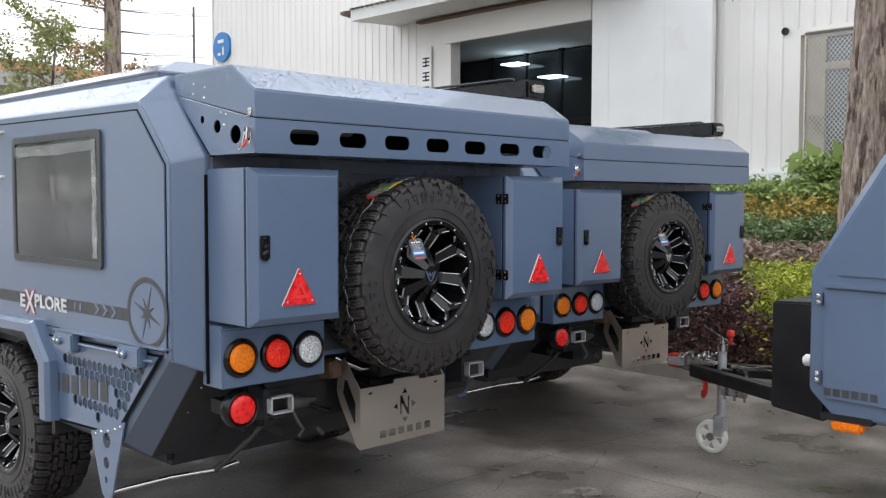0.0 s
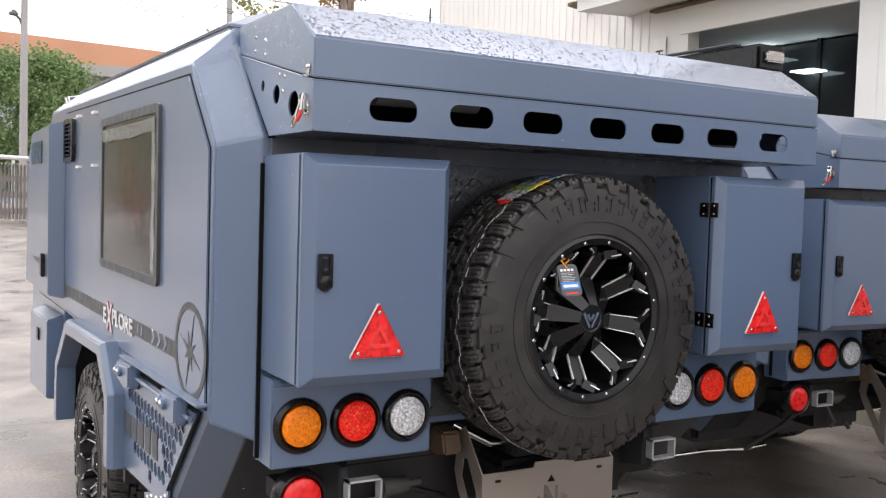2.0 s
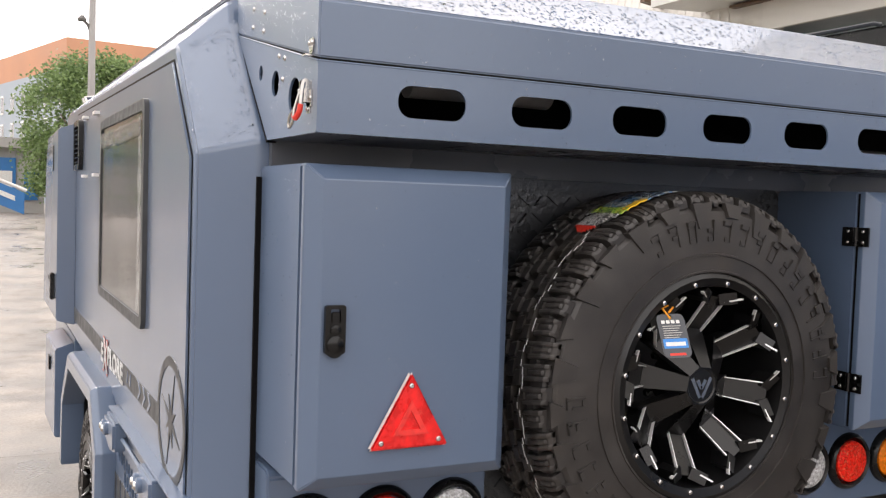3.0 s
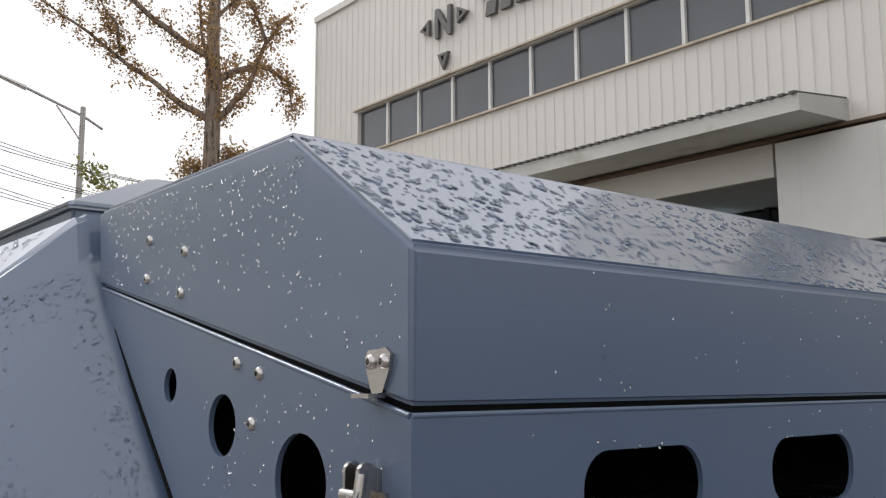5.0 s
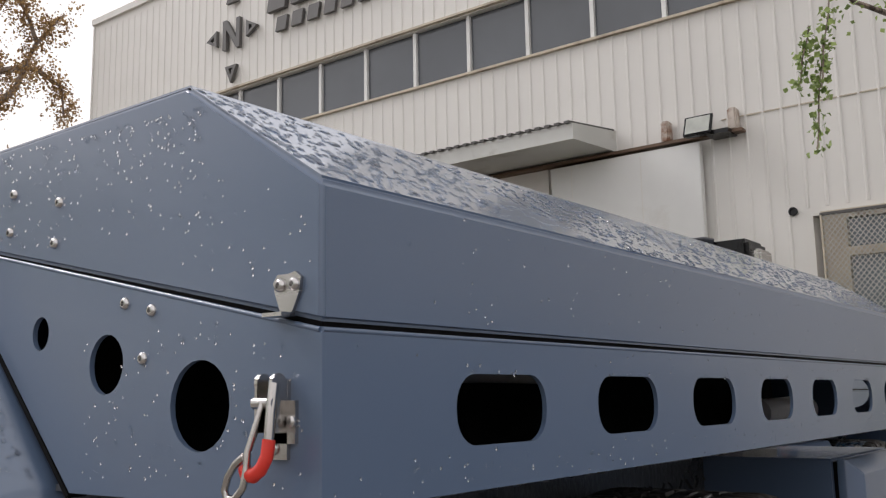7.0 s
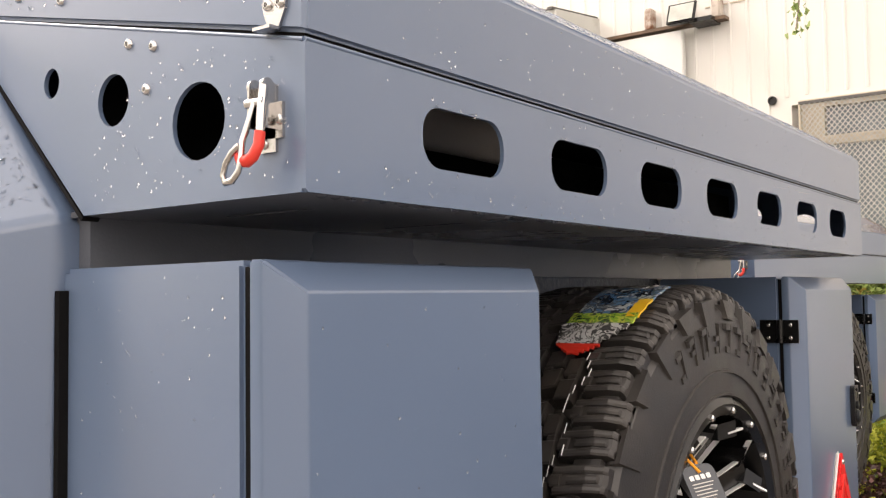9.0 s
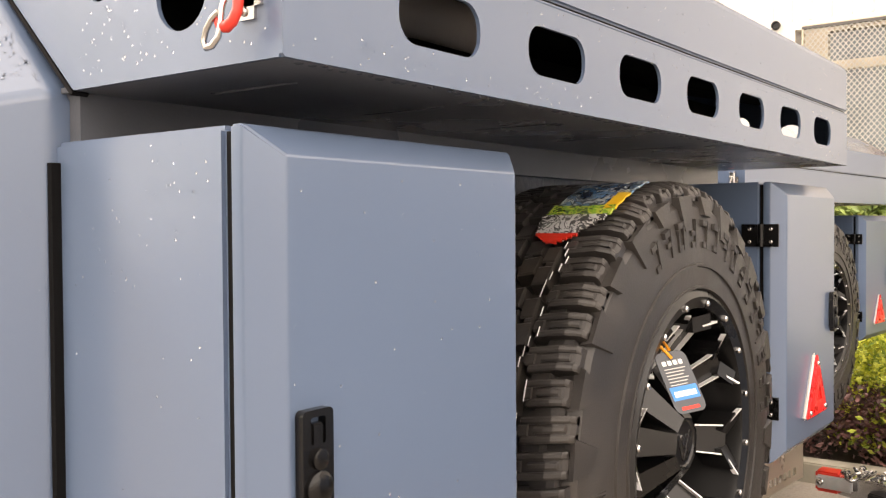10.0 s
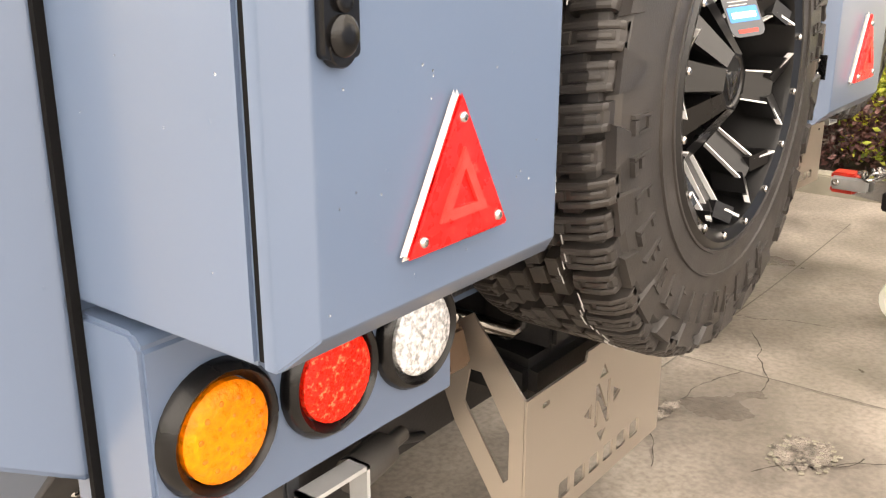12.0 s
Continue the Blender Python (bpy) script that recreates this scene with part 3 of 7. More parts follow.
def rivet(parent, p, axis, out, r=0.0056, name="rivet"):
    bm = bmesh.new()
    lathe(bm, [(r * 1.05, 0), (r * 1.0, out * r * 0.25), (r * 0.86, out * r * 0.52), (r * 0.56, out * r * 0.66), (r * 0.44, out * r * 0.64), (r * 0.40, out * r * 0.08), (0.0002, out * r * 0.08)], p, axis, 12)
    return part(name, bm, CHROME, parent, smooth=50)


def rear_locker(root, x0, x1, right):
    z0, z1 = 1.143, 1.771
    cab = part("rear_locker", boxed(x0, x1, 3.142, 3.44, z0, z1), PAINT, root, "grey steel rear locker", bevel=0.005)
    part("door_seal", boxed(x0 + 0.0035, x1 - 0.0035, 3.130, 3.143, z0 + 0.006, z1 - 0.006), SEAL_SHADE, cab)
    c, yf = 0.029, 3.091
    ring = lambda i, y: [(x0 + i, y, z0 + i), (x1 - i, y, z0 + i), (x1 - i, y, z1 - i), (x0 + i, y, z1 - i)]
    part("locker_door", loft(bmesh.new(), [ring(0, 3.1350), ring(0, 3.119), ring(c, yf)]), PAINT, cab, "bevelled grey locker door", bevel=0.0022, segs=2)
    hx = x1 - 0.062 if right else x0 + 0.056
    bm = pierced(slot2(hx - 0.0205, hx + 0.0205, 1.412, 1.505, 0.006), [slot2(hx - 0.010, hx + 0.010, 1.472, 1.498, 0.003)], lambda u, v: (u, yf - 0.001, v), (0, -0.010, 0))
    part("paddle_latch", bm, PLASTIC, cab, "black paddle latch with a keyhole")
    part("latch_tip", lathe(bmesh.new(), [(0.0165, -0.001), (0.0165, -0.010), (0.015, -0.012), (0.001, -0.012)], (hx, yf, 1.4205), "y", 20), PLASTIC, cab)
    part("latch_paddle", boxed(hx - 0.008, hx + 0.008, yf - 0.011, yf - 0.002, 1.470, 1.492), PLASTIC, cab, bevel=0.002)
    part("key_barrel", lathe(bmesh.new(), [(0.010, -0.008), (0.010, -0.015), (0.007, -0.016), (0.001, -0.016)], (hx, yf, 1.458), "y", 16), PLASTIC, cab, "small key barrel")
    part("latch_button", lathe(bmesh.new(), [(0.017, -0.008), (0.017, -0.014), (0.013, -0.017), (0.001, -0.017)], (hx, yf, 1.430), "y", 20), PLASTIC, cab)
    # triangular reflector
    tx = 3.780 if right else 2.250
    zb, zt, hw = 1.218, 1.374, 0.088
    zc = zb + (zt - zb) / 3
    tri = lambda k: [(tx - hw * k, zc + (zb - zc) * k), (tx + hw * k, zc + (zb - zc) * k), (tx, zc + (zt - zc) * k)]
    part("reflector_base", prism(tri(1.0), "y", yf + 0.001, yf - 0.010), WHITE_TRIM, cab, "white backing of the reflector", bevel=0.006)
    part("reflector_face", prism(tri(0.96), "y", yf - 0.008, yf - 0.0145), RED, cab, "red triangular reflector", bevel=0.004)
    part("inner_triangle", pierced(tri(0.44), [tri(0.24)], lambda u, v: (u, yf - 0.0146, v), (0, -0.0035, 0)), RED_PALE, cab)
    for px, pz in ((tx, 1.344), (tx - 0.062, 1.234), (tx + 0.062, 1.234)):
        rivet(cab, (px, yf - 0.0145, pz), "y", -1, 0.0055, "reflector_screw")
    return cab


def hinge(parent, x, z):
    bm = bmesh.new()
    box(bm, x - 0.004, x, 3.146, 3.182, z - 0.025, z + 0.025)
    box(bm, x - 0.004, x + 0.001, 3.100, 3.132, z - 0.025, z + 0.025)
    lathe(bm, [(0.007, -0.025), (0.007, 0.025)], (x - 0.004, 3.139, z), "z", 10)
    h = part("hinge", bm, PLASTIC, parent, "black two-leaf hinge")
    for y in (3.164, 3.117):
        for dz in (-0.014, 0.014):
            rivet(parent, (x - 0.004, y, z + dz), "x", -1, 0.0048, "hinge_screw")
    return h


def toggle_latch(root, bl):
    """Stainless toggle latch with its catch plate on the side of the rear box."""
    before = set(scene.objects)
    bm = prism([(3.134, 2.004), (3.128, 2.012), (3.112, 2.012), (3.102, 2.014), (3.094, 2.008), (3.096, 1.994), (3.106, 1.974), (3.122, 1.972), (3.130, 1.990)], "x", bl - 0.004, bl)
    box(bm, bl - 0.020, bl - 0.002, 3.104, 3.132, 1.969, 1.973)
    ct = part("lid_catch", bm, STEEL, root, "stainless catch plate")
    for yy in (3.103, 3.123):
        rivet(ct, (bl - 0.004, yy, 2.001), "x", -1, 0.0068)
    bm = boxed(bl - 0.004, bl, 3.096, 3.136, 1.893, 1.928)
    box(bm, bl - 0.004, bl, 3.108, 3.136, 1.880, 1.945)
    for yy in (3.110, 3.133):
        box(bm, bl - 0.022, bl - 0.003, yy - 0.0018, yy + 0.0018, 1.902, 1.946)
        lathe(bm, [(0.0085, -0.0025), (0.0085, 0.0025)], (bl - 0.014, yy, 1.942), "y", 12)
    lathe(bm, [(0.0052, -0.016), (0.0052, 0.016)], (bl - 0.020, 3.121, 1.926), "y", 12)
    tg = part("toggle_latch", bm, STEEL, root, "stainless toggle latch with a wire loop")
    bm = bmesh.new()
    k = bl - 0.026
    tube(bm, [(k + 0.004, 3.121, 1.926), (k - 0.002, 3.125, 1.905), (k - 0.006, 3.130, 1.888), (k - 0.008, 3.129, 1.874), (k - 0.010, 3.131, 1.860), (k - 0.012, 3.140, 1.851), (k - 0.012, 3.152, 1.850), (k - 0.012, 3.157, 1.857), (k - 0.012, 3.152, 1.868), (k - 0.011, 3.142, 1.878), (k - 0.009, 3.132, 1.884)], 0.0036, 12)
    part("wire_loop", bm, STEEL, tg)
    bm = bmesh.new()
    tube(bm, [(bl - 0.018, 3.110, 1.942), (bl - 0.022, 3.109, 1.920), (bl - 0.024, 3.109, 1.896)], 0.0052, 12)
    part("latch_lever", bm, STEEL, tg)
    bm = bmesh.new()
    tube(bm, [(bl - 0.024, 3.109, 1.897), (bl - 0.026, 3.109, 1.884), (bl - 0.029, 3.114, 1.874), (bl - 0.031, 3.122, 1.869), (bl - 0.032, 3.132, 1.870), (bl - 0.031, 3.136, 1.875)], 0.0062, 12)
    part("red_sleeve", bm, RED_RUBBER, tg, "red plastic lever sleeve")
    for yy, zz in ((3.101, 1.911), (3.127, 1.889)):
        rivet(tg, (bl - 0.004, yy, zz), "x", -1, 0.0055)
    # set the whole fitting a little lower and nearer the edge
    for ob in set(scene.objects) - before:
        small, was, now = ((0.76, 0.76, 0.76), (3.113, 1.992), (3.101, 1.985)) if ob in (ct, *ct.children) else ((0.85, 0.70, 0.897), (3.100, 1.915), (3.094, 1.894))
        o = origin(root)
        p, q = W((bl, *was)) - o, W((bl, *now)) - o
        ob.data.transform(Matrix.Translation(q) @ Matrix.Diagonal((*small, 1)) @ Matrix.Translation(-p))


def side_fittings(root):
    """Window, decals, vent, perforated guard, fender and lockers of the side that faces the yard."""
    sx = BX0 - 0.006
    on = lambda u, v, w=0.0: (sx - w, u, v)
    # window
    part("window_frame", pierced(slot2(4.09, 5.13, 1.325, 1.966, 0.03, 3), [slot2(4.122, 5.098, 1.357, 1.934, 0.02, 3)], on, (-0.013, 0, 0)), DECAL, root, "dark grey window frame")
    wf = part("window_pane", boxed(sx - 0.008, sx - 0.002, 4.118, 5.102, 1.353, 1.938), WINDOW, root, "dark tinted acrylic window under protective film")
    bm = bmesh.new()
    rnd = random.Random(8)
    rows = []
    for i in range(13):
        z = 1.375 + 0.545 * i / 12
        rows.append([bm.verts.new((sx - 0.012 - rnd.random() * 0.006, 4.128 + 0.05 * j / 3 + rnd.uniform(-1, 1) * 0.006 * (j == 3), z)) for j in range(4)])
    for a, b in zip(rows, rows[1:]):
        for j in range(3):
            bm.faces.new((a[j], a[j + 1], b[j + 1], b[j]))
    rows = []
    for i in range(15):
        y = 4.13 + 0.96 * i / 14
        rows.append([bm.verts.new((sx - 0.013 - rnd.random() * 0.006, y, 1.915 - 0.045 * j / 3 - rnd.random() * 0.012 * (j == 3))) for j in range(4)])
    for a, b in zip(rows, rows[1:]):
        for j in range(3):
            bm.faces.new((a[j], a[j + 1], b[j + 1], b[j]))
    part("film_edge", bm, FILM, wf, "crumpled clear film")
    # stripe, chevrons, lettering, compass
    st = part("side_stripe", prism([(3.86, 1.112), (3.86, 1.168), (6.20, 1.150), (6.20, 1.088)], "x", sx - 0.0015, sx), DECAL, root, "worn dark grey stripe decal")
    for i in range(3):
        y = 4.20 - i * 0.085
        part("chevron", prism([(y, 1.114), (y - 0.035, 1.140), (y, 1.166), (y - 0.022, 1.166), (y - 0.057, 1.140), (y - 0.022, 1.114)], "x", sx - 0.003, sx - 0.001), PAINT, st)
    for y in (4.36, 4.42):
        part("stripe_fleck", prism([(y, 1.118), (y - 0.02, 1.120), (y - 0.026, 1.160), (y - 0.008, 1.150)], "x", sx - 0.003, sx - 0.001), PAINT, st)
    word = lambda y0, z0: (lambda u, v, w=0.0: (sx - 0.003 - w, y0 - u, z0 + v))
    wide = lambda y0, z0: (lambda u, v, w=0.0: (sx - 0.003 - w, y0 - u * 1.5, z0 + v))
    lettering("E", 0.092, wide(5.085, 1.084), DECAL_LIGHT, st, "letters", 0.0008, bold=0.003)
    lettering("X", 0.165, word(5.012, 1.060), DECAL_RED, st, "letter", 0.0006, bold=0.007)
    lettering("X", 0.160, word(5.008, 1.063), DECAL_LIGHT, st, "letter", 0.0012, bold=0.003)
    lettering("PLORE", 0.090, wide(4.895, 1.096), DECAL_LIGHT, st, "letters", 0.0008, bold=0.003)
    cy, cz = 3.692, 1.162
    ring = part("compass_ring", pierced(circle2(cy, cz, 0.178, 0.154, 40), [circle2(cy, cz, 0.154, 0.131, 40)], on, (-0.0015, 0, 0)), DECAL, root, "dark grey compass decal")
    star = []
    for i in range(16):
        a = 2 * math.pi * i / 16 + 0.35
        r = (0.124, 0.024, 0.066, 0.024)[i % 4]
        star.append((cy + r * math.cos(a), cz + r * math.sin(a)))
    part("compass_star", prism(star, "x", sx - 0.0015, sx), DECAL, ring)
    # louvre vent
    v = part("side_vent", pierced(slot2(5.88, 6.16, 1.800, 2.024, 0.03, 3), [slot2(5.92, 6.12, 1.826, 1.998, 0.01, 2)], on, (-0.02, 0, 0)), PLASTIC, root, "black louvred vent")
    for i in range(8):
        z = 1.834 + i * 0.021
        part("slat", prism([(sx - 0.018, z), (sx - 0.001, z + 0.012), (sx - 0.001, z + 0.016), (sx - 0.018, z + 0.004)], "y", 5.92, 6.12), PLASTIC, v)
    for yy, zz in ((5.30, 2.01), (5.72, 2.02), (5.30, 1.77), (5.72, 1.77)):
        part("clip", boxed(sx - 0.02, sx, yy - 0.035, yy + 0.035, zz - 0.006, zz + 0.006), WHITE_TRIM, root, "small pale plastic clip")
    # perforated lower guard
    poly = [(4.72, 0.958), (3.590, 0.985), (4.000, 0.592), (4.70, 0.556)]
    inside = lambda y, z, m: z < 0.985 - 0.05 * (y - 3.5) / 1.25 - m and z > 0.60 - 0.055 * (y - 3.965) / 0.735 + m and (y - 3.52) * 0.405 + (z - 1.005) * 0.445 > 0.6 * m and y < 4.70
    hexes = []
    dy, dz = 0.0540, 0.0468
    for r in range(10):
        for q in range(22):
            y, z = 3.60 + q * dy + (r % 2) * dy / 2, 0.590 + r * dz
            word_area = y > 4.00 and 0.69 < z < 0.80
            fade = y < 4.32 - 0.12 * math.sin(r * 2.1) or (y < 4.52 and (r * 7 + q * 3) % 3 == 0)
            if inside(y, z, 0.050) and fade and not word_area:
                hexes.append([(y + 0.0275 * math.sin(math.pi / 3 * k), z + 0.0275 * math.cos(math.pi / 3 * k)) for k in range(6)])
    gd = part("perforated_guard", pierced(poly, hexes, lambda u, w: (BX0 - 0.012, u, w), (0.006, 0, 0)), PAINT, root, "grey guard plate with hexagonal holes")
    part("guard_gap", pierced([(4.735, 0.968), (3.560, 0.997), (3.990, 0.578), (4.715, 0.542)], [[(4.70, 0.950), (3.615, 0.977), (4.006, 0.602), (4.685, 0.566)]], lambda u, w: (BX0 - 0.0075, u, w), (0.003, 0, 0)), SEAL_SHADE, gd)
    part("guard_backing", prism([(4.74, 0.94), (3.56, 0.985), (3.975, 0.615), (4.69, 0.56)], "x", BX0 + 0.006, BX0 + 0.016), PAINT_DARK, gd)
    for i in range(6):
        y = 4.66 - i * 0.105
        part("name_bar", boxed(BX0 - 0.0145, BX0 - 0.0118, y - 0.075, y, 0.700 + 0.004 * i, 0.790 + 0.004 * i), DECAL, gd)
    for yy, zz, hw in ((4.45, 0.968, 0.105), (3.78, 0.980, 0.098)):
        lb = part("guard_latch", prism([(yy + hw, zz + 0.035), (yy - hw, zz + 0.040), (yy - hw, zz - 0.045), (yy - hw * 0.4, zz - 0.062), (yy + hw, zz - 0.040)], "x", BX0 - 0.056, BX0 - 0.010), PAINT, root, "grey pivot bracket with two bolts", bevel=0.008)
        for d in (0.02, 0.062):
            part("pivot_boss", lathe(bmesh.new(), [(0.020, 0.0), (0.020, -0.010), (0.015, -0.014), (0.001, -0.014)], (BX0 - 0.056, yy + d, zz), "x", 14), PAINT, lb)
            rivet(lb, (BX0 - 0.070, yy + d, zz), "x", -1, 0.010, "bolt")
    part("guard_ledge", prism([(4.60, 1.004), (4.60, 1.011), (3.50, 1.031), (3.50, 1.024)], "x", BX0 - 0.038, BX0), PAINT, root, "thin ledge over the guard", bevel=0.0015)
    for y0, y1 in ((4.33, 3.87), (3.69, 3.60)):
        part("guard_rail", tube(bmesh.new(), [(BX0 - 0.028, y0, 0.962), (BX0 - 0.028, y1, 0.970)], 0.007, 10), PAINT, root, "grey rail along the guard's upper edge")
    # lower bracket
    part("step_bracket", pierced([(4.24, 0.56), (3.90, 0.66), (4.035, 0.29), (4.10, 0.27), (4.135, 0.29)], [circle2(4.08, 0.545, 0.036), circle2(4.085, 0.44, 0.028), circle2(4.09, 0.36, 0.016)], lambda u, w: (BX0 - 0.014, u, w), (0.008, 0, 0)), PAINT, root, "tapered grey bracket with round holes")
    for yy, zz in ((4.19, 0.555), (4.13, 0.575), (4.06, 0.59), (3.99, 0.61), (3.94, 0.63)):
        rivet(root, (BX0 - 0.014, yy, zz), "x", -1, 0.008, "bolt")
    # fender
    out = [(4.600, 0.55), (4.605, 0.850), (4.795, 1.035), (5.72, 1.015), (6.04, 0.76), (6.08, 0.45)]
    inn = [(4.692, 0.55), (4.700, 0.825), (4.870, 0.970), (5.68, 0.945), (5.95, 0.735), (5.975, 0.45)]
    xo, xi = BX0 - 0.075, BX0 + 0.02
    ringf = lambda k, A, B: [(k, *p) for p in A] + [(k, *p) for p in B[::-1]]
    out_in = [(a * 0.8 + b * 0.2, c2 * 0.8 + d * 0.2) for (a, c2), (b, d) in zip(out, inn)]
    part("fender", loft(bmesh.new(), [ringf(xi, out, inn), ringf(BX0 - 0.055, out, inn), ringf(xo, out_in, inn)]), PAINT, root, "angular folded fender flare", bevel=0.004)
    # front lower wall, upper galley locker and lower box, nose
    part("front_lower_body", prism([(6.22, 0.47), (6.22, 1.0), (7.34, 1.0), (7.36, 0.55), (7.2, 0.47)], "x", BX0, BX1), PAINT, root, bevel=0.006)
    gl = part("galley_locker", loft(bmesh.new(), [[(BX0, y, z) for y, z in ((6.22, 1.06), (6.22, 2.03), (7.00, 2.02), (7.18, 1.85), (7.30, 1.06))], [(BX0 - 0.085, y, z) for y, z in ((6.24, 1.08), (6.24, 2.00), (6.96, 1.99), (7.12, 1.84), (7.22, 1.08))]]), PAINT, root, "tall grey galley locker", bevel=0.006)
    part("locker_window", boxed(BX0 - 0.090, BX0 - 0.084, 6.50, 6.95, 1.80, 1.93), WINDOW, gl, bevel=0.002)
    part("locker_handle", boxed(BX0 - 0.105, BX0 - 0.085, 6.36, 6.42, 1.17, 1.30), PLASTIC, gl, bevel=0.004)
    part("name_bars", boxed(BX0 - 0.088, BX0 - 0.084, 6.50, 6.80, 1.235, 1.262), DECAL, gl)
    lbx = part("side_locker", loft(bmesh.new(), [[(BX0, y, z) for y, z in ((6.26, 0.50), (6.26, 0.97), (6.98, 0.95), (6.98, 0.46))], [(BX0 - 0.085, y, z) for y, z in ((6.26, 0.51), (6.26, 0.94), (6.96, 0.92), (6.96, 0.47))]]), PAINT, root, "low grey side locker", bevel=0.006)
    part("locker_latch", boxed(BX0 - 0.095, BX0 - 0.084, 6.55, 6.63, 0.79, 0.86), PLASTIC, lbx, bevel=0.003)
    part("front_box", loft(bmesh.new(), [[(x, 7.30, 0.55), (x, 7.30, 1.52), (x, 7.72, 1.22), (x, 7.80, 0.62)] for x in (BX0 + 0.02, BX1 - 0.02)]), PAINT, root, "sloping grey front storage box", bevel=0.008)
    part("front_marker", boxed(BX0 + 0.0, BX0 + 0.05, 7.10, 7.22, 0.40, 0.46), AMBER, root, "amber side marker", bevel=0.008)


def underside(root):
    """Chassis, mud plate, recovery points and running gear seen below the body."""
    part("chassis_rail", prism([(2.50, 0.55), (2.50, 0.70), (2.60, 0.70), (2.60, 0.55)], "y", 3.55, 8.0), BLACK, root)
    part("chassis_rail", prism([(3.45, 0.55), (3.45, 0.70), (3.55, 0.70), (3.55, 0.55)], "y", 3.55, 8.0), BLACK, root)
    part("rear_crossmember", boxed(2.36, 3.70, 3.52, 3.62, 0.62, 0.80), BLACK, root, "black chassis cross member", bevel=0.01)
    part("floor_pan", boxed(2.0, 4.05, 3.6, 7.2, 0.84, 0.98), BLACK, root)
    # invented black block that deepens the shade below the floor
    part("water_tank", boxed(2.30, 3.72, 4.25, 4.95, 0.30, 0.845), SATIN_BLACK, root, "black block added under the floor to darken the space there", bevel=0.03)
    part("inner_pod_panel", boxed(2.36, 3.70, 3.50, 3.60, 0.80, 0.96), BLACK, root)
    ax = bmesh.new()
    tube(ax, [(2.05, 5.33, 0.40), (4.0, 5.33, 0.40)], 0.05, 10)
    part("axle", ax, BLACK, root)
    for x in (2.05, mirror(2.05)):
        part("wheel_arch_liner", boxed(x - 0.12, x + 0.22, 4.74, 6.10, 0.90, 1.0), BLACK, root)
        for y in (4.76, 6.09):
            part("wheel_arch_wall", boxed(x - 0.12, x + 0.30, y - 0.02, y + 0.02, 0.45, 0.95), BLACK, root)
    # mud plate with folded side flanges
    logo = [[(3.03, 0.742), (3.012, 0.715), (3.048, 0.715)], [(3.03, 0.572), (3.012, 0.599), (3.048, 0.599)], [(2.955, 0.657), (2.985, 0.640), (2.985, 0.674)], [(3.105, 0.657), (3.075, 0.640), (3.075, 0.674)],
            [(3.000, 0.615), (3.012, 0.615), (3.012, 0.668), (3.048, 0.608), (3.060, 0.608), (3.060, 0.700), (3.048, 0.700), (3.048, 0.642), (3.012, 0.706), (3.000, 0.706)]]
    bars = [slot2(2.87 + 0.058 * i, 2.912 + 0.058 * i, 0.520, 0.556, 0.004, 1) for i in range(6)]
    small = [slot2(2.80, 2.825, 0.738, 0.748, 0.004, 2), slot2(3.225, 3.25, 0.738, 0.748, 0.004, 2)]
    top = [(2.75, 0.487), (3.300, 0.487), (3.300, 0.772), (3.125, 0.772), (3.120, 0.790), (2.96, 0.790), (2.955, 0.772), (2.75, 0.772)]
    mp = part("mud_plate", pierced(top, logo + bars + small, lambda u, v: (u, 3.300, v), (0, 0.005, 0)), BRUSHED, root, "brushed steel mud plate with cut-out marks")
    for x in (2.750, 3.295):
        fl = [(3.306, 0.772), (3.306, 0.487), (3.330, 0.500), (3.452, 0.690), (3.475, 0.745), (3.455, 0.880), (3.415, 0.905)]
        cut = [(3.335, 0.700), (3.335, 0.610), (3.345, 0.600), (3.432, 0.735), (3.420, 0.800), (3.395, 0.800)]
        part("plate_flange", pierced(fl, [cut], lambda u, v, x=x: (x, u, v), (0.005, 0, 0)), BRUSHED, mp)
    for x in (2.78, 3.27):
        bm = bmesh.new()
        tube(bm, [(x, 3.46, 0.87), (x + 0.05, 3.53, 0.80), (x + 0.06, 3.60, 0.74)], 0.022, 8)
        part("plate_arm", bm, BLACK, mp)
    part("tow_hitch", loft(bmesh.new(), [[(2.86, 3.36, 0.70), (3.18, 3.36, 0.70), (3.18, 3.56, 0.70), (2.86, 3.56, 0.70)], [(2.86, 3.36, 0.78), (3.18, 3.36, 0.78), (3.18, 3.56, 0.80), (2.86, 3.56, 0.80)]]), BLACK, root, "black receiver behind the mud plate", bevel=0.02)
    bm = bmesh.new()
    tube(bm, [(2.74, 3.47, 0.90), (2.84, 3.40, 0.845), (2.96, 3.42, 0.835), (3.2, 3.45, 0.84)], 0.016, 10)
    part("support_tube", bm, CHROME, root)
    # wheel carrier arm behind the spare
    part("carrier_arm", boxed(2.90, 3.10, 3.34, 3.50, 0.80, 1.40), BLACK, root, bevel=0.01)
    # recovery loops
    for x in (2.36, 3.60):
        bm = bmesh.new()
        x0, x1, y, z0, z1 = x - 0.055, x + 0.055, 3.36, 0.715, 0.785
        for a, b in (((x0, y, z0), (x1, y, z0)), ((x1, y, z0), (x1, y, z1)), ((x1, y, z1), (x0, y, z1)), ((x0, y, z1), (x0, y, z0))):
            p, q = Vector(a), Vector(b)
            box(bm, min(p.x, q.x) - 0.0035, max(p.x, q.x) + 0.0035, y, y + 0.035, min(p.z, q.z) - 0.0035, max(p.z, q.z) + 0.0035)
        part("recovery_loop", bm, GALVANISED, root, "square stainless recovery loop")
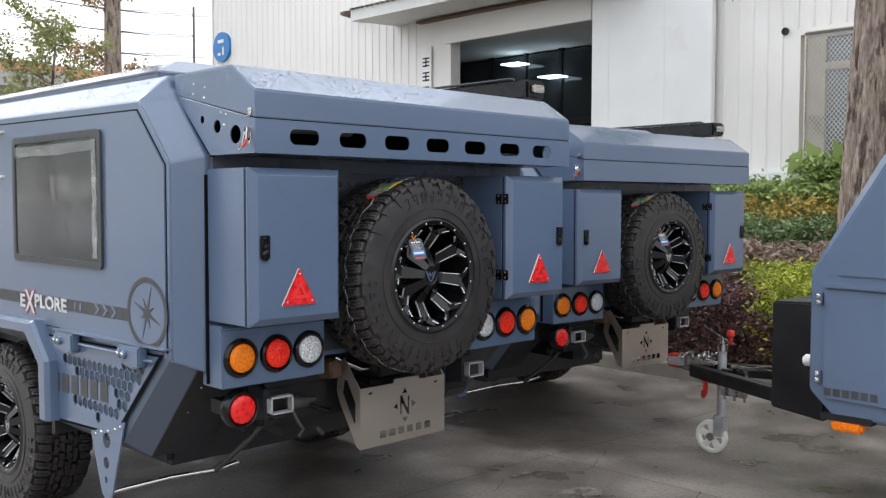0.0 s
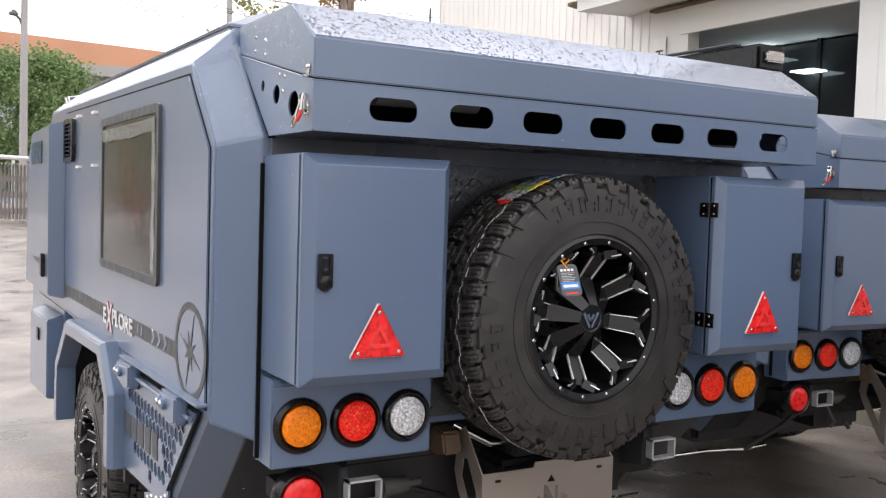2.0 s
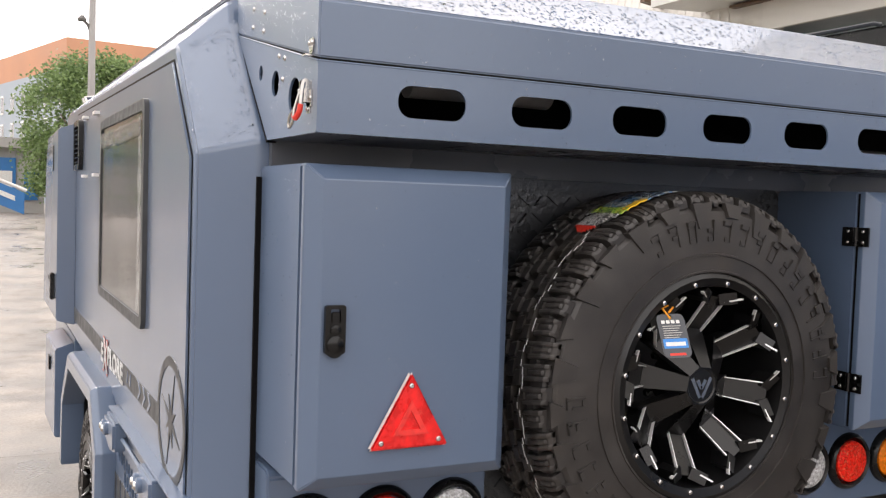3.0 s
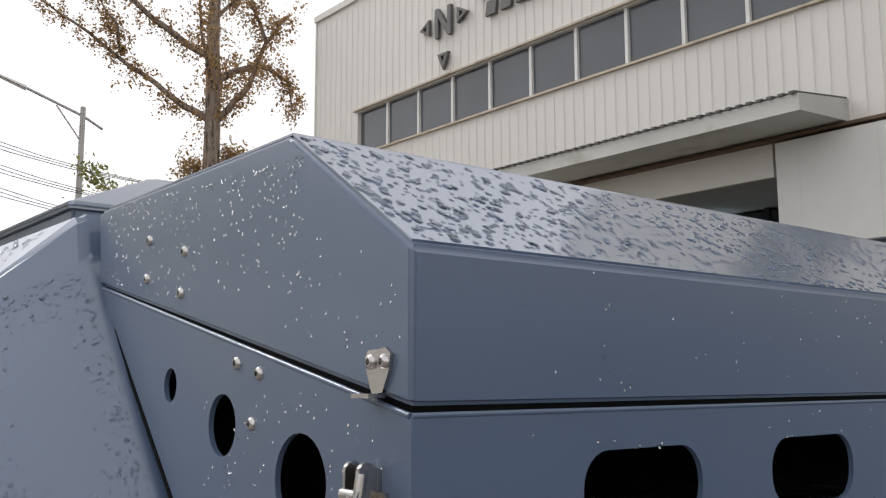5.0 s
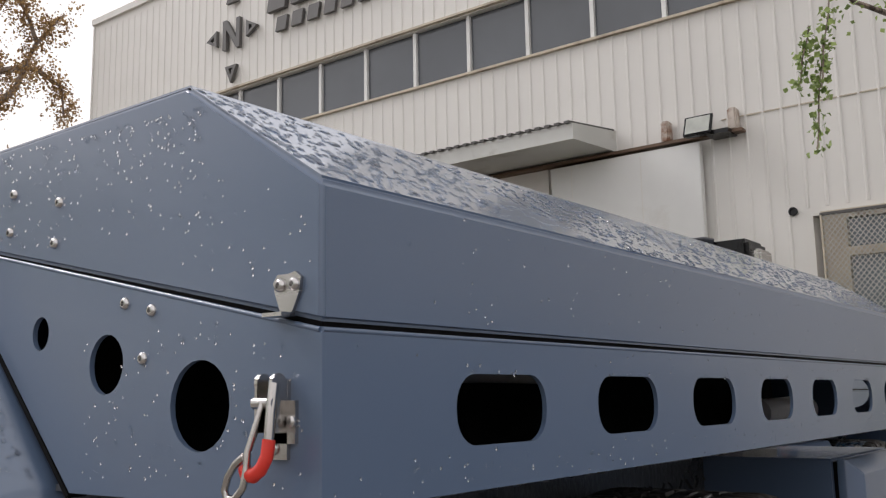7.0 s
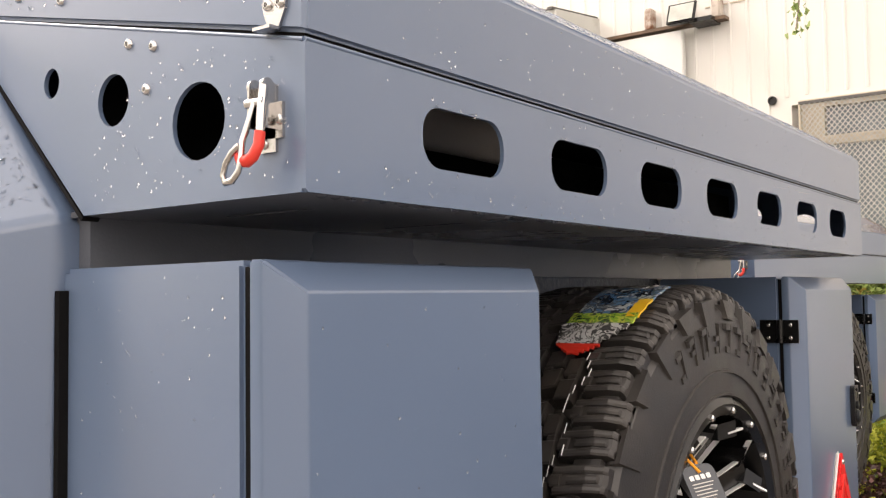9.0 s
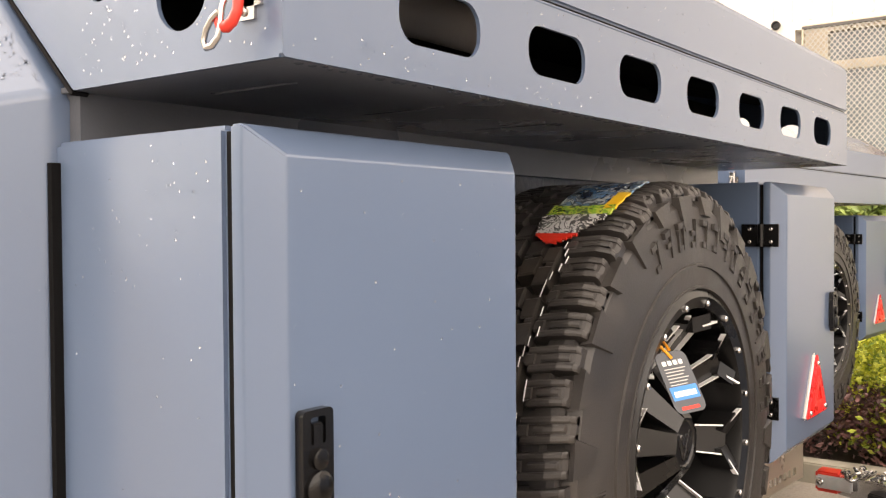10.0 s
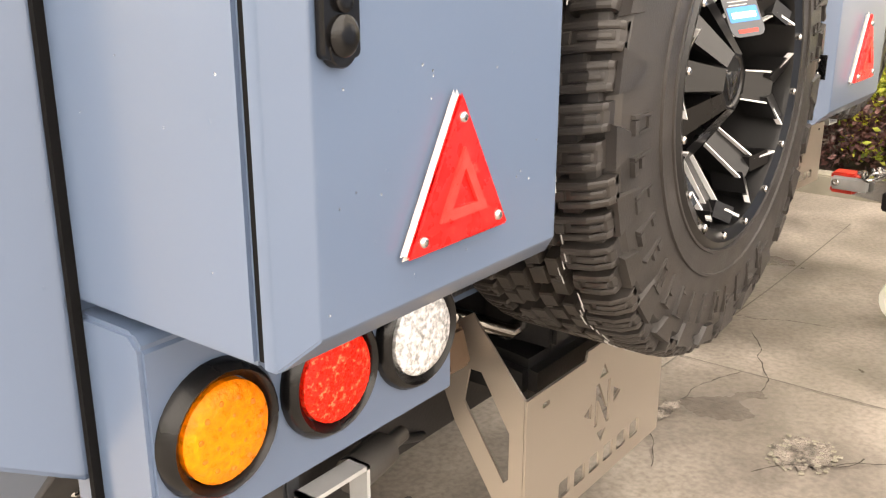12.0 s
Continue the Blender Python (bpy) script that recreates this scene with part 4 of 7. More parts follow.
        part("loop_bracket", prism([(3.40, 0.69), (3.40, 0.82), (3.52, 0.86), (3.54, 0.66)], "x", x - 0.07, x - 0.04), SATIN_BLACK, root, "black steel bracket", bevel=0.004)
    part("hook_bracket", prism([(3.40, 0.82), (3.42, 0.89), (3.50, 0.90), (3.52, 0.80)], "x", 2.665, 2.735), RUST, root, "brown steel bracket", bevel=0.008)
    part("hook_bracket", prism([(3.40, 0.80), (3.42, 0.90), (3.50, 0.92), (3.52, 0.74)], "x", 3.38, 3.46), RUST, root, "brown steel bracket", bevel=0.008)
    # dampers, cables and links
    for pts, r, m, nm in ((((2.44, 3.42, 0.735), (2.54, 3.44, 0.73)), 0.030, STEEL_DULL, "tow_socket"), (((2.54, 3.44, 0.73), (2.60, 3.45, 0.73)), 0.014, STEEL_DULL, "socket_stub"),
                          (((2.30, 3.60, 0.62), (2.70, 3.55, 0.80)), 0.026, BLACK, "damper"), (((3.50, 3.60, 0.62), (3.30, 3.55, 0.80)), 0.026, BLACK, "damper"),
                          (((2.20, 3.56, 0.74), (2.42, 3.50, 0.66), (2.58, 3.50, 0.70), (2.74, 3.52, 0.64)), 0.010, BLACK, "cable"),
                          (((2.48, 3.46, 0.70), (2.50, 3.44, 0.64), (2.53, 3.44, 0.60), (2.51, 3.45, 0.57)), 0.008, STEEL_DULL, "hook"),
                          (((2.60, 3.44, 0.60), (2.64, 3.44, 0.56)), 0.012, STEEL_DULL, "link")):
        bm = bmesh.new()
        tube(bm, pts, r, 10)
        part(nm, bm, m, root)
    # slider bars
    for s in (0, 1):
        m = (lambda v: v) if s == 0 else mirror
        bm = bmesh.new()
        tube(bm, [(m(1.90), 4.08, 0.30), (m(2.16), 3.98, 0.34), (m(2.34), 3.88, 0.36), (m(2.42), 3.80, 0.40)], 0.011, 12)
        part("slider_bar", bm, STEEL, root, "bright steel slider bar")
        bm = bmesh.new()
        tube(bm, [(m(2.34), 3.88, 0.36), (m(2.40), 3.66, 0.55), (m(2.42), 3.58, 0.64)], 0.014, 12)
        part("slider_strut", bm, STEEL_DULL, root, "dull steel strut of the slider bar")


def awning_case(root):
    part("awning_case", boxed(4.17, 4.33, 3.50, 5.75, 2.235, 2.345), PLASTIC, root, "black awning case", bevel=0.012)
    part("case_clasp", boxed(4.20, 4.30, 3.475, 3.50, 2.27, 2.315), STEEL, root, bevel=0.006)
    bm = bmesh.new()
    tube(bm, [(4.172, 3.60, 2.345), (4.16, 3.62, 2.352), (4.16, 5.6, 2.352)], 0.008, 6)
    part("case_trim", bm, SATIN_BLACK, root)
    for y in (3.75, 5.3):
        part("case_bracket", boxed(4.08, 4.20, y, y + 0.05, 2.17, 2.24), BLACK, root)


def camper_trailer(slotted, shift=(0, 0, 0), pieces=True, yaw=0.0):
    root = thing("camper_trailer", (3.02, 5.4, GZ), "blue-grey off-road camper trailer with a spare wheel on its rear", "trailer", "parked camper trailers")
    x = lambda k, P: [(k, a, b) for a, b in P]
    c = 0.118
    P0 = [(3.500, 0.975), (3.500, 1.797), (3.742, 2.050), (3.767, 2.066), (6.75, 2.105), (7.30, 1.70), (7.34, 1.000)]
    P1 = [(3.430, 0.925), (3.420, 1.826), (3.692, 2.122), (3.708, 2.180), (6.80, 2.208), (7.40, 1.72), (7.44, 0.985)]
    shell = part("body_shell", loft(bmesh.new(), [x(BX0, P0), x(BX0 + c, P1), x(BX1 - c, P1), x(BX1, P0)]), PAINT, root, "folded blue-grey sheet body, wet on top", bevel=0.008)
    shell.data.materials.append(PAINT_DAMP)
    for p in shell.data.polygons:
        p.material_index = 1 if p.normal.z > 0.3 else 0
    for sx, so in ((BX0, -1), (BX1, 1)):
        pan = [(3.530, 1.012), (3.530, 1.786), (3.766, 2.024), (6.20, 2.062), (6.20, 1.012)]
        gap = [(3.524, 1.008), (3.524, 1.789), (3.762, 2.031), (6.204, 2.069), (6.204, 1.008)]
        part("panel_gap", prism(gap, "x", sx + so * 0.0015, sx - so * 0.01), SEAL_SHADE, root)
        part("side_panel", prism(pan, "x", sx + so * 0.006, sx - so * 0.01), PAINT, root, bevel=0.003)
    part("recess_plate", boxed(2.46, 3.60, 3.415, 3.440, 0.95, 1.78), CHECKER, root, "black checker plate recess")
    bm = bmesh.new()
    for i in range(26):
        for j in range(18):
            px, pz = 2.48 + i * 0.043, 0.97 + j * 0.044
            d = 0.013 if (i + j) % 2 else -0.013
            loft(bm, [[(px - d, 3.4152, pz - 0.011), (px - d + 0.006, 3.4152, pz - 0.013), (px + d, 3.4152, pz + 0.011), (px + d - 0.006, 3.4152, pz + 0.013)], [(px - d * 0.8, 3.411, pz - 0.009), (px - d * 0.8 + 0.003, 3.411, pz - 0.010), (px + d * 0.8, 3.411, pz + 0.009), (px + d * 0.8 - 0.003, 3.411, pz + 0.010)]])
    tagged(part("checker_bars", bm, CHECKER, root), kind="stuff")
    for s in (0, 1):
        m = (lambda v: v) if s == 0 else mirror
        o = [(3.500, 0.998), (3.945, 0.560), (4.75, 0.540), (4.80, 0.998)]
        i = [(3.452, 0.960), (3.885, 0.485), (4.75, 0.475), (4.80, 0.955)]
        k = [(3.470, 0.930), (3.885, 0.480), (4.75, 0.470), (4.80, 0.930)]
        q = [(m(BX0 + 0.004), o), (m(BX0 + 0.108), i), (m(BX0 + 0.112), [(a + 0.05, b) for a, b in i])]
        part("rear_pod", loft(bmesh.new(), [x(a, P) for a, P in q]), PAINT_DARK, root, "blue-grey angular departure-angle pod", bevel=0.004, segs=1, smooth=12)
        q = [(m(BX0 + 0.106), k), (m(BX0 + 0.36), k), (m(BX0 + 0.48), [(3.56, 0.88), (3.90, 0.54), (4.75, 0.54), (4.80, 0.88)])]
        part("pod_underside", loft(bmesh.new(), [x(a, P) for a, P in q]), SATIN_BLACK, root, "black coated slanting underside panel", bevel=0.004, segs=1, smooth=12)
        for yy, zz in ((3.72, 0.715), (3.60, 0.84)):
            rivet(root, (m(BX0 + 0.17), yy - 0.045, zz), "y", -1, 0.007, "pod_screw")
    rim_ring = lambda x0, y0, y1, z0, z1: [(x0, y0, z0), (mirror(x0), y0, z0), (mirror(x0), y1, z1), (x0, y1, z1)]
    part("roof_rim", loft(bmesh.new(), [rim_ring(2.060, 3.86, 6.70, 2.140, 2.168), rim_ring(2.060, 3.86, 6.74, 2.212, 2.232)]), PAINT, root, "upright rim of the raised pop-top roof", bevel=0.004)
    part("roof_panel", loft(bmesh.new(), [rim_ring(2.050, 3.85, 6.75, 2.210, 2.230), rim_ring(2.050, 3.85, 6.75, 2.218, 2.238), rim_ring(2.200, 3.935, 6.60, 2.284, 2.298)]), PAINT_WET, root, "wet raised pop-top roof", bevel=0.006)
    for xx in (2.40, 3.2):
        part("roof_hinge", boxed(xx, xx + 0.14, 3.77, 3.87, 2.17, 2.225), PAINT, root, bevel=0.01)
    # clamps on the front roof corner
    for y in (6.62, 6.72):
        bm = bmesh.new()
        tube(bm, [(2.0, y, 2.12), (1.98, y + 0.03, 2.19), (2.06, y + 0.06, 2.21), (2.1, y + 0.05, 2.15)], 0.012, 6)
        part("roof_clamp", bm, CHROME, root)
    part("clamp_sleeve", boxed(1.97, 2.01, 6.60, 6.78, 2.13, 2.16), RED_RUBBER, root, bevel=0.006)
    # rear box below the lid
    BL, BR, BY = 2.037, 4.003, 3.067
    side = [(BY + 0.005, 1.826), (BY + 0.005, 1.957), (3.664, 2.086), (3.392, 1.826)]
    holes = [circle2(3.455, 1.975, 0.0150, 0.0165), circle2(3.341, 1.941, 0.0265, 0.027), circle2(3.207, 1.903, 0.038, 0.037)]
    for k, d in ((BL, 0.005), (BR, -0.005)):
        part("box_side", pierced(side, holes if slotted else [], lambda u, v, k=k: (k, u, v), (d, 0, 0)), PAINT, root, "side sheet with round holes" if slotted else "")
    slots = [slot2(2.198 + 0.2505 * i, 2.344 + 0.2505 * i, 1.864, 1.926, 0.028) for i in range(7)]
    part("box_rear", pierced(slot2(BL, BR, 1.826, 1.957, 0.003, 1), slots if slotted else [], lambda u, v: (u, BY, v), (0, 0.005, 0)), PAINT, root, "rear sheet with seven rounded slots" if slotted else "plain rear sheet")
    under = [slot2(2.146 + 0.256 * i, 2.155 + 0.256 * i, 3.166, 3.300, 0.0042, 2) for i in range(7)]
    # the floor's underside carries its shade as a darker colour
    part("box_floor", pierced([(BL + 0.006, BY + 0.006), (BR - 0.006, BY + 0.006), (BR - 0.006, 3.45), (BL + 0.006, 3.45)], under, lambda u, v: (u, v, 1.826), (0, 0, 0.006)), PAINT_SHADED, root, "floor of the box, its colour darkened for shade")
    # black sheet added behind the slots, painting the box's shaded inside
    part("box_liner", boxed(BL + 0.015, BR - 0.015, 3.40, 3.42, 1.835, 2.0), SEAL_SHADE, root)
    part("stowed_roll", tube(bmesh.new(), [(3.62, 3.31, 1.862), (3.80, 3.30, 1.866), (3.96, 3.31, 1.864)], 0.030, 14), WHITE_TRIM, root, "pale roll stowed in the box")
    for k in (BL + 0.0012, BR - 0.0012):
        part("box_lip", tube(bmesh.new(), [(k, BY + 0.003, 1.9565), (k, 3.662, 2.0855)], 0.0022, 12), PAINT, root, "rounded upper fold of the box")
    part("box_lip", tube(bmesh.new(), [(BL + 0.001, BY + 0.0012, 1.9565), (BR - 0.001, BY + 0.0012, 1.9565)], 0.0022, 12), PAINT, root, "rounded upper fold of the box")
    part("stowed_roll", tube(bmesh.new(), [(2.285, 3.225, 1.955), (2.46, 3.225, 1.957), (2.63, 3.225, 1.955)], 0.034, 16), GREY_SLAB, root, "pale roll stowed in the box")
    part("lid_seal", prism([(BY + 0.006, 1.950), (BY + 0.006, 1.966), (3.66, 2.092), (3.66, 2.078)], "x", BL + 0.005, BR - 0.005), SEAL_SHADE, root, "black rubber lid seal")
    lidp = [(BY, 1.962), (BY, 2.068), (3.234, 2.178), (3.683, 2.178), (3.670, 2.090)]
    part("lid", prism(lidp, "x", BL, BR), PAINT, root, "hinged sheet lid with a sloping edge", bevel=0.004, segs=3)
    for yy, zz in ((3.431, 2.103), (3.520, 2.124), (3.524, 2.084), (3.437, 2.063)):
        rivet(root, (BL, yy, zz), "x", -1)
    for yy, zz in ((3.314, 1.994), (3.274, 1.985), (3.285, 1.944)):
        rivet(root, (BL, yy, zz), "x", -1)
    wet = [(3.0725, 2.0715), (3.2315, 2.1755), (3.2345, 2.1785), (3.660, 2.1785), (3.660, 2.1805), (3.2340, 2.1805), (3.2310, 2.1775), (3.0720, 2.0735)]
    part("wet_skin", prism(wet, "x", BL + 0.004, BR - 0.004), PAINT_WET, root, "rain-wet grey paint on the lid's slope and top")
    toggle_latch(root, BL)
    # beam coloured dark for the shade beneath the box
    part("rear_beam", boxed(2.05, 3.99, 3.40, 3.47, 1.772, 1.826), PAINT_SHADED, root, "cross beam under the rear box, its colour darkened for shade")
    rear_locker(root, 2.034, 2.484, False)
    rc = rear_locker(root, 3.552, 4.010, True)
    for z in (1.652, 1.268):
        hinge(rc, 3.552, z)
    for k, s in ((2.019, 1), (4.025, -1)):
        part("door_gap_seal", boxed(min(k + s * 0.004, k + s * 0.015), max(k + s * 0.004, k + s * 0.015), 3.4135, 3.422, 0.88, 1.748), SEAL_SHADE, root)
    part("corner_gasket", prism([(3.393, 1.824), (3.669, 2.090), (3.673, 2.087), (3.397, 1.821)], "x", BL - 0.0005, BL + 0.02), SEAL_SHADE, root, "thin black gasket line")
    # tail lamp boxes
    for a, b in ((2.034, 2.560), (3.505, 4.035)):
        lamp_profile = [(3.318, 0.868), (3.318, 1.112), (3.335, 1.128), (3.47, 1.128), (3.47, 0.868)]
        part("lamp_box", prism(lamp_profile, "x", a, b), PAINT, root, "folded grey lamp housing", bevel=0.005)
    for xx, lens, nm in ((2.122, AMBER, "turn_lamp"), (2.299, RED_LENS, "brake_lamp"), (2.470, CLEAR_LENS, "reverse_lamp"), (3.608, CLEAR_LENS, "reverse_lamp"), (3.778, RED_LENS, "brake_lamp"), (3.952, AMBER, "turn_lamp")):
        lamp(root, xx, 0.990, 3.317, lens, nm)
    for xx in (2.140,):
        lamp(root, xx, 0.768, 3.345, RED, "rear_marker_lamp", 0.082, 0.060)
        part("lamp_bracket", boxed(xx - 0.05, xx + 0.05, 3.36, 3.50, 0.74, 0.80), BLACK, root)
    side_fittings(root)
    underside(root)
    awning_case(root)
    # wheels
    c = (3.005, 3.232, 1.297)
    sw = tyre(root, "spare_tyre", c, "y", pieces=pieces, label="black mud-terrain spare tyre with a paper label")
    rim_parts(sw, c, "y", -1)
    c2 = (2.045, 5.33, 0.400)
    w2 = tyre(root, "road_tyre", c2, "x", label="black mud-terrain road tyre")
    rim_parts(w2, c2, "x", -1, spin=0.4)
    c3 = (mirror(2.045), 5.33, 0.400)
    w3 = tyre(root, "road_tyre", c3, "x", label="black mud-terrain road tyre")
    rim_parts(w3, c3, "x", 1)
    # paper label over the tread, tread paint line, hang tag
    at = round_axis(c, "y")

    def sticker(a0, a1, k0, k1, material, r=0.461):
        bm = bmesh.new()
        rings = []
        for i in range(7):
            a = radians(a0 + (a1 - a0) * i / 6)
            sag = 0.0016 * math.sin(i * 2.2 + a0)
            rings.append([at(r + 0.002 + sag, a, k0), at(r + 0.002 - sag * 0.4, a, (k0 + k1) / 2), at(r + 0.002 + sag * 0.5, a, k1), at(r - 0.001 + sag * 0.5, a, k1), at(r - 0.001 - sag * 0.4, a, (k0 + k1) / 2), at(r - 0.001 + sag, a, k0)])
        part("label_piece", loft(bm, rings), material, sw, "printed paper tyre label")

    for i in range(5):
        w = 0.010 + 0.007 * i
        sticker(130.2 - i * 0.55, 129.65 - i * 0.55, -0.044 - w, -0.044 + w * 0.9, RED_RUBBER)
    for i in range(4):
        sticker(127.4 - i * 1.6, 125.8 - i * 1.6, -0.080 - 0.010 * i, -0.008 + 0.003 * i, PRINT_GREYS)
    sticker(121.0, 117.4, -0.114, -0.004, PRINT_GREENS)
    sticker(117.4, 104, -0.094, -0.010, PRINT_MIXED)
    sticker(118.4, 111, -0.116, -0.094, PRINT_YELLOW)
    sticker(111, 102, -0.116, -0.094, PRINT_MIXED)
    bm = bmesh.new()
    rnd = random.Random(5)
    for i in range(90):
        if rnd.random() < 0.12:
            continue
        a0, a1 = radians(95 + i * 2.0), radians(95 + i * 2.0 + 1.9)
        k = -0.072 + 0.010 * math.sin(i * 0.9) + rnd.uniform(-1, 1) * 0.003
        loft(bm, [[at(0.4550, a, k - 0.0005), at(0.4550, a, k + 0.0005), at(0.4566, a, k + 0.0005), at(0.4566, a, k - 0.0005)] for a in (a0, a1)])
    tagged(part("paint_line", bm, DECAL_LIGHT, sw, "broken pale paint line on the tread", smooth=0), kind="stuff")
    tilt = lambda u, v, w=0.0: (2.878 + 0.89 * u + 0.02 * v - 0.45 * w, 3.050 - 0.45 * u + 0.46 * v - 0.89 * w, 1.426 + v + 0.08 * u)
    thin = lambda d: (-0.45 * d, -0.89 * d, 0)
    part("hang_tag", pierced(slot2(-0.031, 0.031, -0.046, 0.046, 0.012, 3), [circle2(0.0, 0.040, 0.004, None, 8)], tilt, thin(0.0015)), TAG_GREY, sw, "grey card hang tag")
    part("tag_band", pierced(slot2(-0.027, 0.027, -0.026, -0.006, 0.001, 1), [], lambda u, v: tilt(u, v, 0.0017), thin(0.0005)), TAG_BLUE, sw)
    part("tag_line", pierced(slot2(-0.022, 0.022, -0.021, -0.013, 0.001, 1), [], lambda u, v: tilt(u, v, 0.0025), thin(0.0005)), PRINT_WHITE, sw)
    for i in range(6):
        part("tag_line", pierced(slot2(-0.022, 0.020 - 0.004 * (i % 3), 0.020 - 0.0048 * i, 0.0212 - 0.0048 * i, 0.0004, 1), [], lambda u, v: tilt(u, v, 0.0017), thin(0.0004)), GRILLE, sw)
    for i in range(4):
        part("tag_mark", pierced(slot2(-0.022 + 0.011 * i, -0.014 + 0.011 * i, 0.026, 0.033, 0.001, 1), [], lambda u, v: tilt(u, v, 0.0017), thin(0.0004)), PRINT_WHITE, sw)
    part("tag_line", pierced(slot2(-0.018, 0.018, -0.041, -0.036, 0.0008, 1), [], lambda u, v: tilt(u, v, 0.0017), thin(0.0004)), RED_RUBBER, sw)
    bm = bmesh.new()
    tube(bm, [tilt(0, 0.036, 0.004), tilt(-0.012, 0.058, 0.0), tilt(0.006, 0.062, -0.02), tilt(0.02, 0.058, -0.03), tilt(0.0, 0.05, 0.006)], 0.0025, 6)
    part("orange_tie", bm, ORANGE_TIE, sw)
    part("paint_dot", lathe(bmesh.new(), [(0.007, 0), (0.007, -0.0015), (0.001, -0.0015)], (2.965, 3.078, 0.985), "y", 10), RED_RUBBER, sw)
    pivot = Vector((3.02 * U, 3.10 * U, 0))
    turn = Matrix.Rotation(yaw, 4, "Z")
    root.location = pivot + turn @ (root.location - pivot) + Vector(shift) * U
    root.rotation_euler = (0, 0, yaw)
    return root


trailer = camper_trailer(True)
trailer_two = camper_trailer(False, (2.86, 0.50, -0.05), pieces=False, yaw=-0.068)
tagged(trailer_two, "blue-grey off-road camper trailer with a plain rear box")


# ---- trailer with its drawbar towards the yard ----
def front_trailer():
    root = thing("box_trailer", (5.5, 0.6, GZ), "blue-grey camper trailer seen at its sloping nose and drawbar", "trailer")
    L, Rr = 4.45, 6.60
    x = lambda k, P: [(k, a, b) for a, b in P]
    out = [(1.935, 0.73), (1.935, 1.28), (1.605, 1.815), (1.20, 2.16), (-2.2, 2.16), (-2.2, 0.62), (1.82, 0.62)]
    mid = [(1.99, 0.74), (1.99, 1.30), (1.66, 1.86), (1.24, 2.24), (-2.25, 2.24), (-2.25, 0.58), (1.86, 0.58)]
    part("body_shell", loft(bmesh.new(), [x(L, out), x(L + 0.12, mid), x(Rr - 0.12, mid), x(Rr, out)]), PAINT, root, "folded blue-grey sheet body", bevel=0.008)
    part("side_door", prism([(1.868, 0.70), (1.868, 1.225), (0.5, 1.205), (0.5, 0.66)], "x", L - 0.016, L + 0.01), PAINT, root, "lower side locker door", bevel=0.004)
    part("door_ledge", prism([(1.872, 1.232), (1.872, 1.256), (0.5, 1.236), (0.5, 1.212)], "x", L - 0.03, L + 0.01), PAINT, root, bevel=0.004)
    part("upper_panel", prism([(1.81, 1.290), (1.545, 1.735), (1.18, 2.06), (0.2, 2.06), (0.2, 1.268)], "x", L - 0.008, L + 0.01), PAINT, root, bevel=0.004)
    for z in (1.175, 0.80):
        h = part("hinge", boxed(L - 0.03, L, 1.875, 1.905, z - 0.028, z + 0.030), PAINT, root, bevel=0.004)
        for d in (-0.014, 0.016):
            rivet(h, (L - 0.03, 1.89, z + d), "x", -1, 0.012, "hinge_bolt")
    for i in range(6):
        y = 1.858 - i * 0.043
        part("name_bar", boxed(L - 0.019, L - 0.0165, y - 0.032, y, 0.716, 0.752), DECAL, root)
    part("marker_lamp", boxed(L - 0.01, L + 0.06, 1.68, 1.83, 0.548, 0.598), AMBER, root, "amber side marker lamp", bevel=0.012)
    part("marker_base", boxed(L, L + 0.07, 1.64, 1.88, 0.595, 0.625), BLACK, root)
    part("white_lamp", lathe(bmesh.new(), [(0.03, 0), (0.03, 0.03), (0.02, 0.04), (0.001, 0.04)], (L + 0.12, 1.98, 0.85), "y", 16), WHITE_TRIM, root, bevel=0)
    part("stone_guard", loft(bmesh.new(), [[(4.70, 1.97, 0.52), (6.35, 1.97, 0.52), (6.35, 1.97, 1.13), (4.70, 1.97, 1.13)], [(4.86, 2.33, 0.52), (6.2, 2.33, 0.52), (6.2, 2.33, 1.10), (4.86, 2.33, 1.10)]]), BLACK, root, "black stone guard box over the drawbar", bevel=0.01)
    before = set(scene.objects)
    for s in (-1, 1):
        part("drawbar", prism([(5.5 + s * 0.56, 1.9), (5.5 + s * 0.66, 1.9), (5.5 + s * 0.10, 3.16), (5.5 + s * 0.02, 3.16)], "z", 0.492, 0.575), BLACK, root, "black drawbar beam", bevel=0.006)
    part("coupler_body", loft(bmesh.new(), [[(5.5 + a, y, 0.565 + b) for a, b in ((-w, -h), (w, -h), (w, h), (-w, h))] for y, w, h in ((3.0, 0.05, 0.03), (3.14, 0.055, 0.05), (3.24, 0.04, 0.045), (3.33, 0.03, 0.035))]), CHROME, root, "galvanised coupling", bevel=0.008)
    part("coupler_grip", boxed(5.445, 5.545, 3.275, 3.37, 0.530, 0.625), RED_RUBBER, root, "red coupling head", bevel=0.008)
    part("coupler_plate", boxed(5.425, 5.447, 3.22, 3.365, 0.550, 0.612), GALVANISED, root, "galvanised side plate of the coupling", bevel=0.008)
    rivet(root, (5.425, 3.345, 0.582), "x", -1, 0.015, "coupler_bolt")
    bm = bmesh.new()
    rnd = random.Random(2)
    for i in range(22):
        p = Vector((5.46 + rnd.uniform(-0.06, 0.06), 3.02 + 0.011 * i, 0.635 + rnd.uniform(-0.02, 0.02)))
        u, v = Vector((rnd.uniform(-1, 1), rnd.uniform(-1, 1), rnd.uniform(-0.5, 1))).normalized() * 0.026, Vector((rnd.uniform(-1, 1), rnd.uniform(-1, 1), rnd.uniform(-1, 1))).normalized() * 0.015
